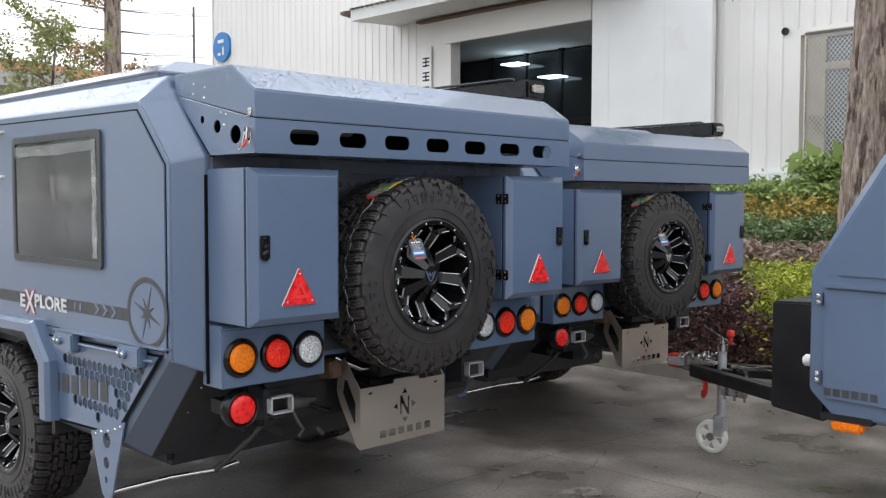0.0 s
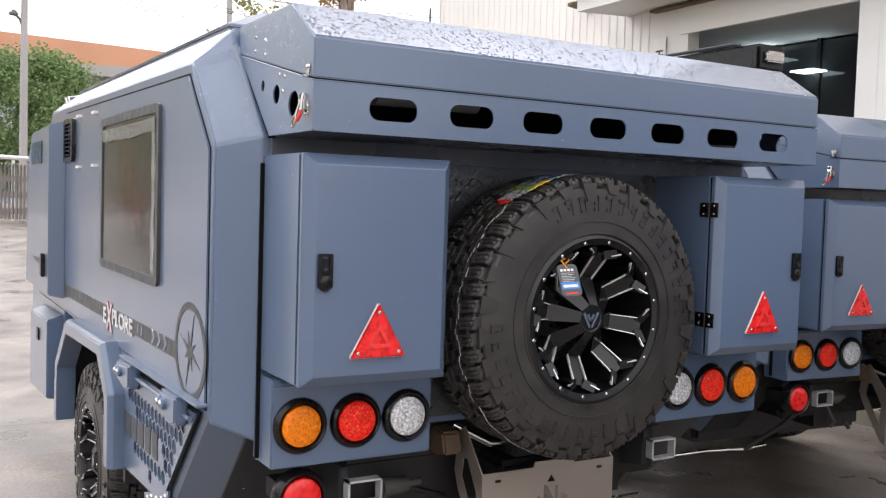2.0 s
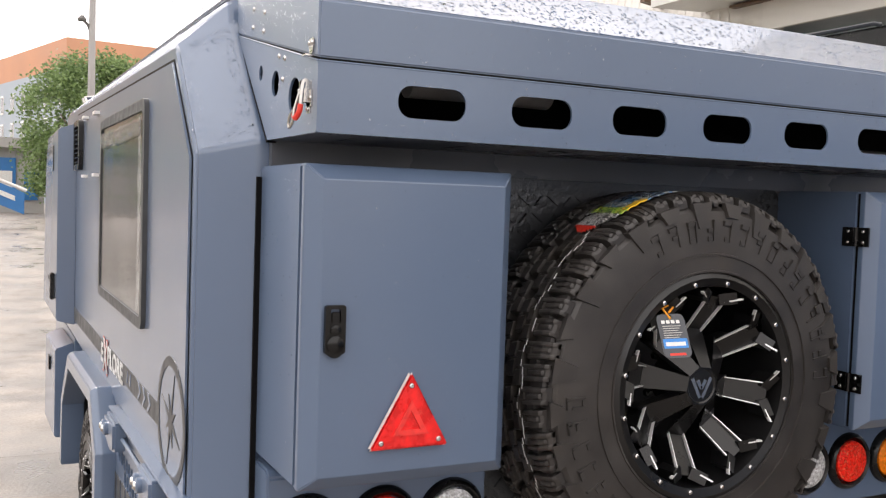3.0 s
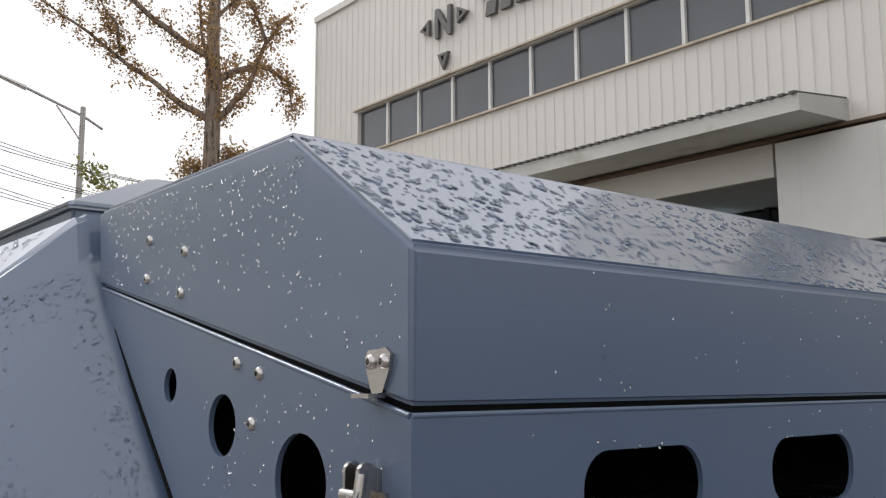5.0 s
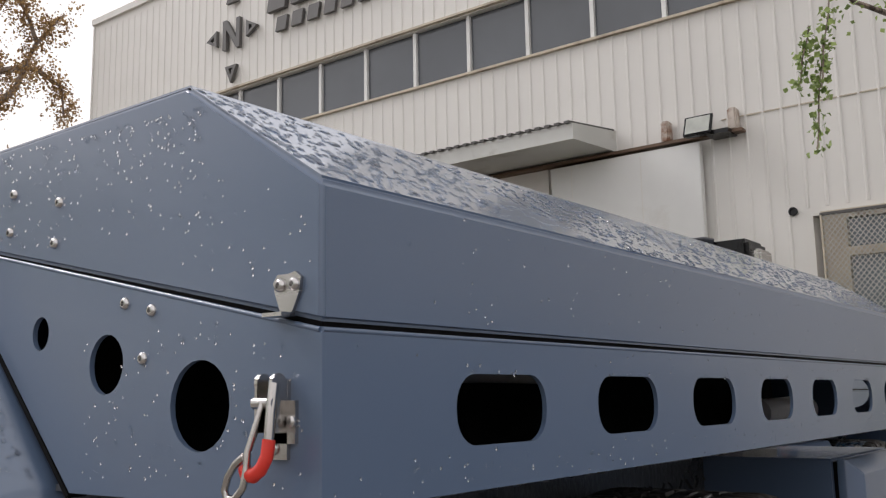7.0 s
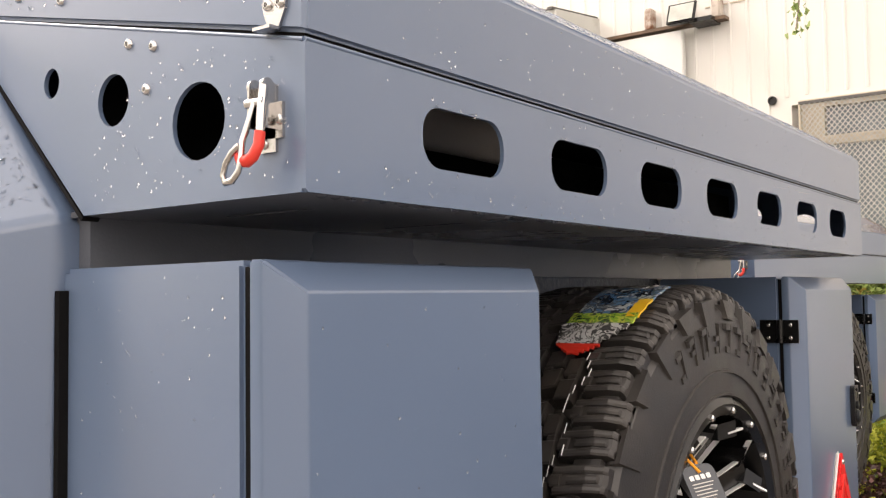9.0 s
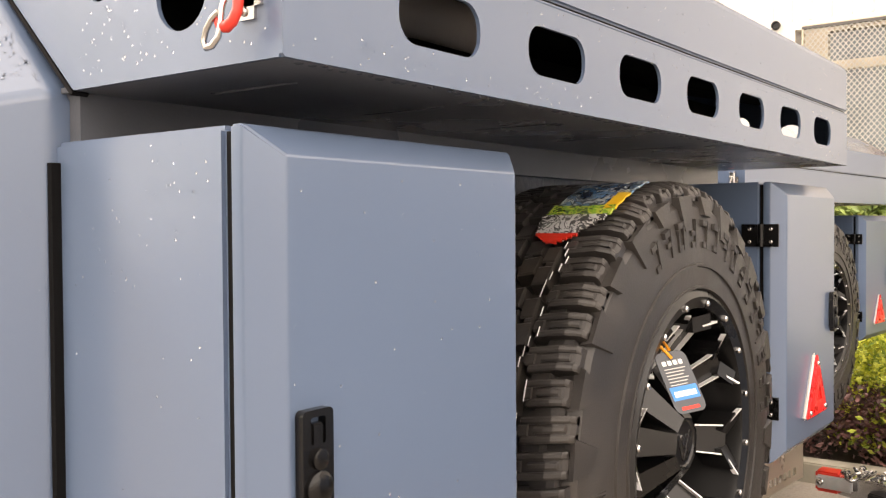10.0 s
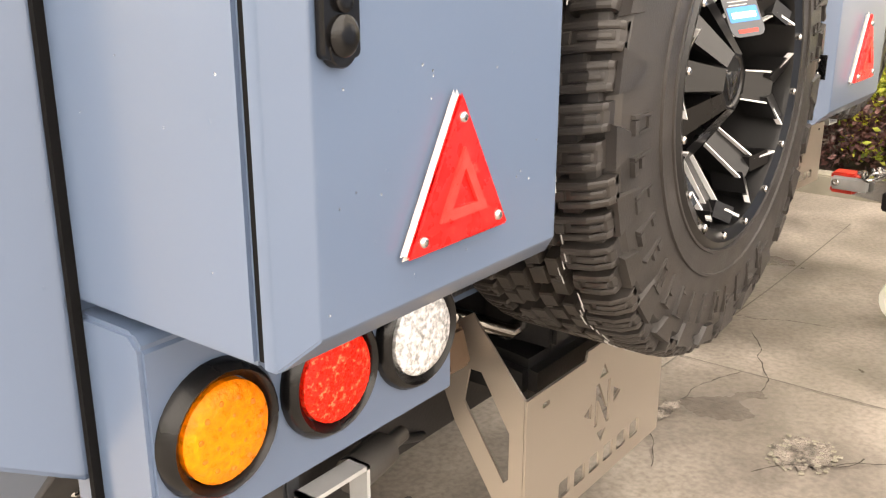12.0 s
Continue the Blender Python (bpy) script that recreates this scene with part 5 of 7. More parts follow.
        tube(bm, [p + u * math.cos(a) + v * math.sin(a) for a in [k * math.pi / 4 for k in range(9)]], 0.0055, 5)
    tagged(part("safety_chain", bm, CHROME, root, "heap of bright safety chain"), kind="stuff")
    bm = bmesh.new()
    tube(bm, [(5.42, 3.06, 0.50), (5.40, 3.03, 0.46), (5.40, 3.03, 0.40), (5.41, 3.05, 0.37), (5.43, 3.06, 0.40)], 0.017, 8)
    part("red_hook", bm, RED_RUBBER, root, "red safety hook")
    # jockey wheel
    jw = part("jockey_tube", tube(bmesh.new(), [(5.47, 2.945, 0.24), (5.47, 2.945, 0.72)], 0.030, 14), GALVANISED, root, "bright jockey wheel leg")
    part("jockey_collar", tube(bmesh.new(), [(5.47, 2.945, 0.69), (5.47, 2.945, 0.735)], 0.036, 14), CHROME, jw)
    part("jockey_top", tube(bmesh.new(), [(5.47, 2.945, 0.73), (5.47, 2.945, 0.775)], 0.020, 12), STEEL, jw)
    part("crank_arm", tube(bmesh.new(), [(5.47, 2.86, 0.745), (5.47, 2.945, 0.775), (5.47, 3.085, 0.852)], 0.008, 8), STEEL, jw)
    part("crank_knob", lathe(bmesh.new(), [(0.012, -0.06), (0.014, -0.01), (0.026, 0.0), (0.028, 0.02), (0.020, 0.035), (0.001, 0.036)], (5.47, 2.885, 0.800), "z", 14), RED_RUBBER, jw, "red crank knob")
    part("wheel_fork", boxed(5.425, 5.515, 2.915, 2.985, 0.10, 0.245), GALVANISED, jw, bevel=0.008)
    bm = bmesh.new()
    c = (5.47, 3.015, 0.083)
    lathe(bm, [(0.092, -0.025), (0.112, -0.022), (0.116, 0.0), (0.112, 0.022), (0.092, 0.025)], c, "x", 32, caps=False)
    lathe(bm, [(0.092, 0.025), (0.085, 0.0), (0.092, -0.025)], c, "x", 32, caps=False)
    part("jockey_rim", bm, NYLON, jw, "off-white nylon jockey wheel")
    for i in range(5):
        a = 2 * math.pi * i / 5 + 0.3
        bm = bmesh.new()
        u, v = Vector((0, math.cos(a), math.sin(a))), Vector((0, -math.sin(a), math.cos(a)))
        cc = Vector(c)
        loft(bm, [[cc + u * r + v * w2 + Vector((k, 0, 0)) for r, w2 in ((0.02, -0.012), (0.09, -0.024), (0.09, 0.024), (0.02, 0.012))] for k in (-0.016, 0.016)])
        part("jockey_spoke", bm, NYLON, jw)
    part("jockey_hub", lathe(bmesh.new(), [(0.028, -0.028), (0.028, 0.028)], c, "x", 16), CHROME, jw)
    part("handbrake", loft(bmesh.new(), [[(5.44, 2.62, 0.60), (5.47, 2.62, 0.60), (5.47, 2.62, 0.625), (5.44, 2.62, 0.625)], [(5.44, 2.90, 0.555), (5.47, 2.90, 0.555), (5.47, 2.90, 0.575), (5.44, 2.90, 0.575)]]), STEEL, root, "bright handbrake lever")
    part("handbrake_link", boxed(5.43, 5.46, 2.50, 2.86, 0.590, 0.606), CHROME, root)
    part("clamp_plate", boxed(5.40, 5.44, 2.74, 2.92, 0.40, 0.58), CHROME, root, "galvanised clamp plate", bevel=0.006)
    for y in (2.74, 2.81, 2.88):
        bm = bmesh.new()
        tube(bm, [(5.39, y, 0.38), (5.39, y, 0.56)], 0.009, 8)
        part("u_bolt", bm, STEEL, root)
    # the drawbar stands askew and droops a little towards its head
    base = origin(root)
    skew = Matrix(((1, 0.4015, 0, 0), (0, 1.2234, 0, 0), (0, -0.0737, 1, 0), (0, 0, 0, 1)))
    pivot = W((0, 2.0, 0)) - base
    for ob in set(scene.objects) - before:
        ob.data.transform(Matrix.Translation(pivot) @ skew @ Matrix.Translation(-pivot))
    for xx in (L + 0.15, Rr - 0.15):
        tyre(root, "road_tyre", (xx, -0.4, 0.40), "x")
    return root


trailer_three = front_trailer()


# ---- rain drops on the first trailer ----
def rain_drops():
    bm = bmesh.new()
    rnd = random.Random(11)

    def drop(p, n, r, slide=1.0, tall=1.0):
        n = Vector(n).normalized()
        down = (Vector((0, 0, -1)) - n * n.dot(Vector((0, 0, -1))))
        down = down.normalized() if down.length > 0.05 else n.orthogonal().normalized()
        u = n.cross(down)
        rings = []
        for k, h in ((0.96, -0.35), (1.0, 0.06), (0.92, 0.26), (0.70, 0.44), (0.38, 0.56), (0.12, 0.60)):
            rings.append([Vector(p) + (down * math.cos(a) * slide + u * math.sin(a)) * r * k + n * r * h * tall for a in [math.pi * j / 4 for j in range(8)]])
        loft(bm, rings)

    def sow(o, a, b, n, count, r0, r1, bias=None, slide=1.25):
        o, a, b = Vector(o), Vector(a), Vector(b)
        for _ in range(count):
            s, t = rnd.random(), rnd.random()
            if bias:
                s, t = bias(s, t)
            r = (r0 + (r1 - r0) * rnd.random() ** 3) * 0.66
            q = o + a * s + b * t
            if abs(n[0]) == 1 and any((q.y - hy) ** 2 + (q.z - hz) ** 2 < hr ** 2 for hy, hz, hr in ((3.465, 1.975, 0.02), (3.349, 1.940, 0.031), (3.210, 1.904, 0.042))):
                continue
            if abs(n[0]) == 1 and q.z > 1.8 and q.y > 3.09 and abs(q.z - (1.960 + 0.2135 * (q.y - 3.067))) < 0.008:
                continue
            drop(o + a * s + b * t, n, r, rnd.uniform(1.0, slide), 1.0 if abs(n[2]) < 0.5 else 0.62)

    # sloping edge and top of the lid
    sow((2.045, 3.0735, 2.0745), (1.955, 0, 0), (0, 0.155, 0.1015), (0, -0.55, 0.83), 2600, 0.0026, 0.0068, lambda s, t: (s ** 1.3, t), 1.35)
    sow((2.045, 3.240, 2.1804), (1.955, 0, 0), (0, 0.42, 0), (0, 0, 1), 900, 0.0028, 0.0070, lambda s, t: (s ** 1.3, t))
    # side of the lid and box
    sow((2.0365, 3.20, 2.05), (0, 0.45, 0.02), (0, 0, 0.105), (-1, 0, 0), 330, 0.0015, 0.0034, lambda s, t: (s, 1 - t ** 1.6))
    sow((2.0365, 3.08, 1.99), (0, 0.16, 0.03), (0, 0, 0.085), (-1, 0, 0), 45, 0.0014, 0.0030)
    sow((2.0365, 3.08, 1.84), (0, 0.30, 0), (0, 0, 0.13), (-1, 0, 0), 160, 0.0013, 0.0030)
    # rear face of lid and box, locker doors and sides
    sow((2.05, 3.0665, 1.97), (1.9, 0, 0), (0, 0, 0.095), (0, -1, 0), 110, 0.0015, 0.0034)
    sow((2.05, 3.0665, 1.83), (1.9, 0, 0), (0, 0, 0.030), (0, -1, 0), 130, 0.0014, 0.0034)
    sow((2.05, 3.0665, 1.930), (1.9, 0, 0), (0, 0, 0.020), (0, -1, 0), 50, 0.0014, 0.0034)
    sow((2.07, 3.0905, 1.19), (0.36, 0, 0), (0, 0, 0.54), (0, -1, 0), 50, 0.0016, 0.0036)
    sow((2.0335, 3.15, 1.20), (0, 0.24, 0), (0, 0, 0.56), (-1, 0, 0), 55, 0.0014, 0.0034, lambda s, t: (s, t ** 0.35))
    # hanging row under the box edge
    for i in range(110):
        drop((2.05 + 1.93 * (i + rnd.random()) / 110, 3.072 + rnd.random() * 0.01, 1.8255), (0, 0, -1), rnd.uniform(0.0026, 0.0058), 1.0, 0.8)
    # slanted corner facet, side chamfer of the roof and the roof skin: dropped on to the sheet from outside
    shell = [o for o in trailer.children if o.name.split(".")[0] in ("body_shell", "roof_panel")]
    vs, fs = [], []
    for o in shell:
        k = len(vs)
        vs += [o.matrix_local @ v.co + trailer.location for v in o.data.vertices]
        fs += [[k + q for q in p.vertices] for p in o.data.polygons]
    tree = BVHTree.FromPolygons(vs, fs)

    def shower(o, p, q, n, count, r0, r1, slide=1.25):
        o, p, q, n = Vector(o), Vector(p), Vector(q), Vector(n).normalized()
        for _ in range(count):
            at, nrm, _f, _d = tree.ray_cast(W(o + p * rnd.random() + q * rnd.random() + n * 0.1), -n, 0.3)
            if at:
                drop(Vector((at.x / U, at.y / U, at.z / U + GZ)), nrm, (r0 + (r1 - r0) * rnd.random() ** 2.5) * 0.75, rnd.uniform(1.0, slide), 0.9)

    shower((1.905, 3.49, 1.800), (0.128, -0.046, 0.030), (0, 0.255, 0.262), (-0.39, -0.64, 0.66), 1000, 0.0015, 0.0040)
    shower((1.905, 3.80, 2.074), (0.122, 0, 0.074), (0, 2.9, 0.036), (-0.53, 0, 0.85), 1000, 0.0022, 0.0060)
    shower((2.06, 3.88, 2.30), (1.9, 0, 0), (0, 2.8, 0.007), (0, 0, 1), 1100, 0.003, 0.008)
    shower((1.905, 3.47, 1.05), (0.128, -0.046, 0), (0, 0, 0.72), (-0.35, -0.93, 0), 90, 0.0016, 0.0034)
    # beads on the upper edge of each slot
    for k in range(7):
        for _ in range(7):
            drop((2.215 + 0.2505 * k + 0.11 * rnd.random(), 3.0665, 1.9265 + rnd.uniform(-0.001, 0.003)), (0, -1, 0), rnd.uniform(0.0012, 0.0024))
    drops = solo("water_drops", bm, WATER, "clear rain drops beaded on the painted sheet", "water drops", kind="stuff", smooth=170)


rain_drops()


# ---- ground ----
def ground_z(x, y):
    k = min(1, max(0, (x - 4.0) / 2.5))
    f = min(1, max(0, (y - 9) / 26))
    far = min(1, max(0, (math.hypot(x, y) - 120) / 200))
    return GZ - 0.062 * k * k * (3 - 2 * k) + 0.70 * f * f * (3 - 2 * f) * (1 - far)


bm = bmesh.new()
xs = sorted({-900, -400, -200, -120, -80, -60, -50, -40, -34, -30, -26, -22, -18, -15, -12, -10, -8, -6, -4, *range(-3, 13), 14, 16, 18, 20, 22, 24, 26, 28, 30, 32, 34, 36, 40, 50, 60, 80, 120, 200, 400, 900})
grid = [[bm.verts.new((x, y, ground_z(x, y))) for y in xs] for x in xs]
for i in range(len(xs) - 1):
    for j in range(len(xs) - 1):
        bm.faces.new((grid[i][j], grid[i + 1][j], grid[i + 1][j + 1], grid[i][j + 1]))
solo("ground", bm, CONCRETE, "damp grey concrete yard with stains and cracks", "ground", kind="structure")


def ground_line(pts, w, name, label, ragged=0.0):
    bm = bmesh.new()
    wob = random.Random(len(pts))
    ring = []
    for i, (x, y) in enumerate(pts):
        a, b = pts[max(0, i - 1)], pts[min(len(pts) - 1, i + 1)]
        d = Vector((b[0] - a[0], b[1] - a[1], 0)).normalized()
        n = Vector((-d.y, d.x, 0)) * w / 2 * (1 - ragged * wob.random())
        p = Vector((x, y, ground_z(x, y) + 0.004))
        ring.append((bm.verts.new(p + n), bm.verts.new(p - n)))
    for a, b in zip(ring, ring[1:]):
        bm.faces.new((a[0], a[1], b[1], b[0]))
    return solo(name, bm, CRACK if ragged else JOINT, label, "ground", kind="structure", smooth=0)


rnd = random.Random(21)
for k in range(-3, 4):
    ground_line([(-12 + i * 0.5, 3.9 + k * 4.2) for i in range(40)], 0.007, "slab_joint", "dark joint between concrete slabs")
    ground_line([(1.6 + k * 3.3, -10 + i * 0.5) for i in range(90)], 0.007, "slab_joint", "dark joint between concrete slabs")
for x, y, a, n in ((4.0, 3.6, 0.5, 16), (4.16, 3.34, -0.5, 7), (4.7, 3.5, 0.1, 12), (4.35, 3.15, -0.7, 14), (3.2, 2.2, 1.1, 18), (4.9, 4.1, 0.2, 20), (5.6, 2.2, -0.3, 16)):
    pts = [(x, y)]
    for i in range(n * 2):
        a += rnd.uniform(-0.34, 0.34)
        pts.append((pts[-1][0] + 0.030 * math.cos(a), pts[-1][1] + 0.030 * math.sin(a)))
    ground_line(pts, 0.0065, "ground_crack", "jagged dark crack in the concrete", 0.85)
# broken patch of concrete by the mud plate
def hollow(x, y, rx, ry, seed):
    """A worn hollow of darker, damp rubble in the slab, with a ragged outline."""
    wob = random.Random(seed)
    bm = bmesh.new()
    n = 40
    vs = []
    for i in range(n):
        t, k = 2 * math.pi * i / n, wob.uniform(0.72, 1.1)
        vs.append(bm.verts.new((x + rx * k * math.cos(t), y + ry * k * math.sin(t), ground_z(x, y) + 0.004)))
    bm.faces.new(vs)
    return solo("worn_hollow", bm, RUBBLE, "worn hollow of dark damp rubble in the concrete", "ground", kind="structure", smooth=0)


hollow(4.38, 3.25, 0.13, 0.09, 3)
hollow(4.40, 3.73, 0.10, 0.035, 4)
bm = bmesh.new()
for i in range(60):
    a, r = rnd.uniform(0, 6.28), rnd.uniform(0.05, 0.15)
    p = Vector((4.38 + r * math.cos(a), 3.25 + r * math.sin(a) * 0.8, ground_z(4.3, 3.2)))
    q = rnd.uniform(0.004, 0.014)
    ring = [p + Vector((q * math.cos(t) * rnd.uniform(0.6, 1.1), q * math.sin(t) * rnd.uniform(0.6, 1.1), 0)) for t in (0, 1.2, 2.5, 3.8, 5.0)]
    loft(bm, [ring, [v * 0.8 + p * 0.2 + Vector((0, 0, q * 0.35)) for v in ring]])
solo("broken_concrete", bm, STONE, "crumbled bits of broken concrete", "rubble", kind="stuff")

# ---- factory building ----
XB = 12.4
YC, TOP = 20.45, 10.14
DOOR = (9.03, 12.25, 4.73)
holes = [[(DOOR[0], GZ + 0.05), (DOOR[1], GZ + 0.05), (DOOR[1], DOOR[2]), (DOOR[0], DOOR[2])], [(3.0, 6.72), (18.75, 6.72), (18.75, 7.62), (3.0, 7.62)], [(1.4, 2.12), (5.62, 2.12), (5.62, 3.88), (1.4, 3.88)]]
solo("wall_factory", pierced([(-14, GZ - 0.2), (YC, GZ - 0.2), (YC, TOP), (-14, TOP)], holes, lambda u, v: (XB, u, v), (0.25, 0, 0)), CLADDING, "cream corrugated sheet factory wall with rust stains", "wall", kind="structure", smooth=0)
bm = bmesh.new()
y = -13.9
while y < YC - 0.1:
    spans = [(1.95, TOP - 0.15)]
    if 3.0 - 0.05 < y < 18.80:
        spans = [(1.95, 6.66), (7.70, TOP - 0.15)]
    if DOOR[0] - 2.25 < y < DOOR[1] + 0.9:
        spans = [(5.0, 6.66), (7.70, TOP - 0.15)]
    if 1.35 < y < 5.70:
        spans = [(1.95, 2.05), (3.98, 6.66), (7.70, TOP - 0.15)]
    for a, b in spans:
        prism([(XB, y - 0.022), (XB - 0.013, y - 0.010), (XB - 0.013, y + 0.010), (XB, y + 0.022)], "z", a, b, bm)
    y += 0.215
solo("cladding_ribs", bm, CLADDING, "raised vertical ribs of the sheet cladding", "cladding", kind="stuff", smooth=0)
solo("wall_factory_side", boxed(XB + 0.25, 40, YC - 0.25, YC, GZ - 0.2, TOP), CLADDING, "cream sheet end wall of the factory", "wall", kind="structure", smooth=0)
solo("wall_factory_back", boxed(39.75, 40, -14, YC - 0.25, GZ - 0.2, TOP), CLADDING, "cream sheet back wall of the factory", "wall", kind="structure", smooth=0)
solo("roof_factory", boxed(XB - 0.06, 40.1, -14, YC + 0.06, TOP, TOP + 0.14), CLADDING, "pale metal roof edge of the factory", "roof", kind="structure", smooth=0)
solo("corner_trim", boxed(XB - 0.03, XB + 0.1, YC, YC + 0.04, GZ, TOP), CLADDING, "folded metal corner trim", "trim", kind="structure", smooth=0)
for z in (6.64, 7.62):
    solo("window_flashing", boxed(XB - 0.06, XB, 2.9, 18.85, z + 0.02, z + 0.055), BEIGE, "stained metal flashing along the window strip", "trim", kind="structure", smooth=0)
solo("seam_trim", boxed(XB - 0.012, XB, -14, 6.6, 5.20, 5.215), BEIGE, "horizontal sheet seam", "trim", kind="structure", smooth=0)
# window strip
ws = thing("window_strip", (XB, 10.8, 6.72), "long strip of dark factory windows with pale mullions", "window", kind="structure")
y = 18.75
i = 0
while y > 3.05:
    part("pane", boxed(XB + 0.09, XB + 0.11, y - 1.00, y - 0.01, 6.73, 7.61), BGLASS, ws, smooth=0)
    part("mullion", boxed(XB + 0.04, XB + 0.10, y - 1.05, y - 0.99, 6.72, 7.62), WHITE_PANEL, ws, smooth=0)
    y -= 1.045
part("strip_back", boxed(XB + 0.6, XB + 0.65, 2.9, 18.9, 6.5, 7.8), BLACK, ws, smooth=0)
# brand mark and lettering as plain shapes
sg = thing("roof_sign", (XB, 14.0, 8.2), "dark metal emblem and bars of a company sign", "sign")
ly, lz = 15.75, 8.70
for tri in ([(0, 0.95), (-0.16, 0.62), (0.16, 0.62)], [(0, -0.95), (-0.16, -0.62), (0.16, -0.62)], [(0.72, 0), (0.42, -0.16), (0.42, 0.16)], [(-0.72, 0), (-0.42, -0.16), (-0.42, 0.16)]):
    part("emblem_arrow", pierced([(ly + a, lz + b) for a, b in tri], [[(ly + a * 0.88 + tri[0][0] * 0.03, lz + b * 0.88 + sum(t[1] for t in tri) / 3 * 0.10) for a, b in [((p[0] - sum(t[0] for t in tri) / 3) * 0.45 + sum(t[0] for t in tri) / 3 * 1.12, (p[1] - sum(t[1] for t in tri) / 3) * 0.45 + sum(t[1] for t in tri) / 3) for p in tri]]], lambda u, v: (XB - 0.10, u, v), (0.07, 0, 0)), SIGN_GREY, sg, smooth=0)
part("emblem_bar", prism([(ly + 0.24, lz - 0.28), (ly + 0.14, lz - 0.28), (ly + 0.14, lz + 0.12), (ly - 0.14, lz - 0.30), (ly - 0.24, lz - 0.30), (ly - 0.24, lz + 0.28), (ly - 0.14, lz + 0.28), (ly - 0.14, lz - 0.10), (ly + 0.14, lz + 0.30), (ly + 0.24, lz + 0.30)], "x", XB - 0.10, XB - 0.03), SIGN_GREY, sg, smooth=0)
for i in range(7):
    y = 14.75 - i * 0.62
    part("sign_bar", prism([(y, 8.82), (y - 0.46, 8.82), (y - 0.56, 9.34), (y - 0.10, 9.34)], "x", XB - 0.12, XB - 0.03), SIGN_GREY, sg, smooth=0)
for i in range(8):
    y = 14.55 - i * 0.40
    part("sign_bar", prism([(y, 8.42), (y - 0.26, 8.42), (y - 0.31, 8.68), (y - 0.05, 8.68)], "x", XB - 0.09, XB - 0.03), SIGN_GREY, sg, smooth=0)
# canopy over the door
cn = thing("door_canopy", (XB, 10.8, 5.1), "pale sheet canopy over the factory door", "canopy", kind="structure")
part("canopy_body", prism([(XB, 5.06), (XB - 1.15, 5.00), (XB - 1.15, 5.20), (XB, 5.34)], "y", 8.02, 13.75), CANOPY_GREY, cn, smooth=0)
bm = bmesh.new()
y = 8.05
while y < 13.7:
    prism([(XB - 1.20, 5.195), (XB - 1.20, 5.225), (XB, 5.375), (XB, 5.345)], "y", y, y + 0.07, bm)
    y += 0.14
tagged(part("canopy_corrugation", bm, STEEL_DULL, cn, smooth=0), kind="stuff")
for y in (13.95, 14.75):
    part("canopy_bracket", prism([(XB, 5.30), (XB - 0.5, 5.36), (XB - 0.5, 5.42), (XB, 5.56)], "y", y, y + 0.12), RUST, cn, smooth=0)
# sliding door panel on its rail
sd = thing("sliding_door", (XB, 7.9, GZ), "tall white sheet sliding door pushed open", "door", kind="structure")
part("door_leaf", boxed(XB - 0.16, XB - 0.06, 6.84, 8.95, GZ + 0.1, 4.95), WHITE_PANEL, sd, bevel=0.01)
part("panel_seam", boxed(XB - 0.164, XB - 0.16, 7.62, 7.632, GZ + 0.2, 4.9), CLADDING, sd, smooth=0)
part("panel_seam", boxed(XB - 0.164, XB - 0.16, 8.62, 8.632, GZ + 0.2, 4.9), CLADDING, sd, smooth=0)
part("door_rail", boxed(XB - 0.18, XB - 0.04, 6.3, 13.0, 4.985, 5.025), RUST, sd, smooth=0)
part("rail_fascia", boxed(XB - 0.05, XB + 0.02, 9.05, 12.4, 4.55, 5.0), CLADDING, sd, smooth=0)
for y in (7.28, 6.42):
    part("rail_bracket", boxed(XB - 0.16, XB - 0.02, y - 0.055, y + 0.055, 5.02, 5.30), RUSTY_PALE, sd, "rust-streaked pale rail bracket", bevel=0.02)
fl = thing("flood_light", (XB - 0.2, 6.8, 5.0), "black flood light aimed over the yard", "lamp")
fy0, fy1 = 6.60, 6.97
part("lamp_housing", loft(bmesh.new(), [[(XB - 0.36, fy0, 4.98), (XB - 0.36, fy1, 4.98), (XB - 0.26, fy1, 5.25), (XB - 0.26, fy0, 5.25)], [(XB - 0.28, fy0 + 0.04, 4.97), (XB - 0.28, fy1 - 0.04, 4.97), (XB - 0.18, fy1 - 0.04, 5.21), (XB - 0.18, fy0 + 0.04, 5.21)]]), PLASTIC, fl, bevel=0.01)
part("lamp_glass", loft(bmesh.new(), [[(XB - 0.366, fy0 + 0.035, 5.01), (XB - 0.366, fy1 - 0.035, 5.01), (XB - 0.276, fy1 - 0.035, 5.225), (XB - 0.276, fy0 + 0.035, 5.225)], [(XB - 0.36, fy0 + 0.035, 5.01), (XB - 0.36, fy1 - 0.035, 5.01), (XB - 0.27, fy1 - 0.035, 5.225), (XB - 0.27, fy0 + 0.035, 5.225)]]), LAMP_GLASS, fl, smooth=0)
part("lamp_arm", boxed(XB - 0.30, XB, 6.42, 6.70, 4.97, 5.02), PLASTIC, fl, smooth=0)
# inside the doorway: ceiling, glazed partition, lamps
solo("ceiling_hall", boxed(XB + 0.25, 19, 7, 15, 4.74, 4.85), CEILING_TILE, "grey board ceiling of the entrance hall", "ceiling", kind="structure", smooth=0)
solo("floor_hall", boxed(XB - 0.2, 19, 7, 15, GZ - 0.1, GZ + 0.06), CONCRETE, "grey hall floor", "floor", kind="structure", smooth=0)
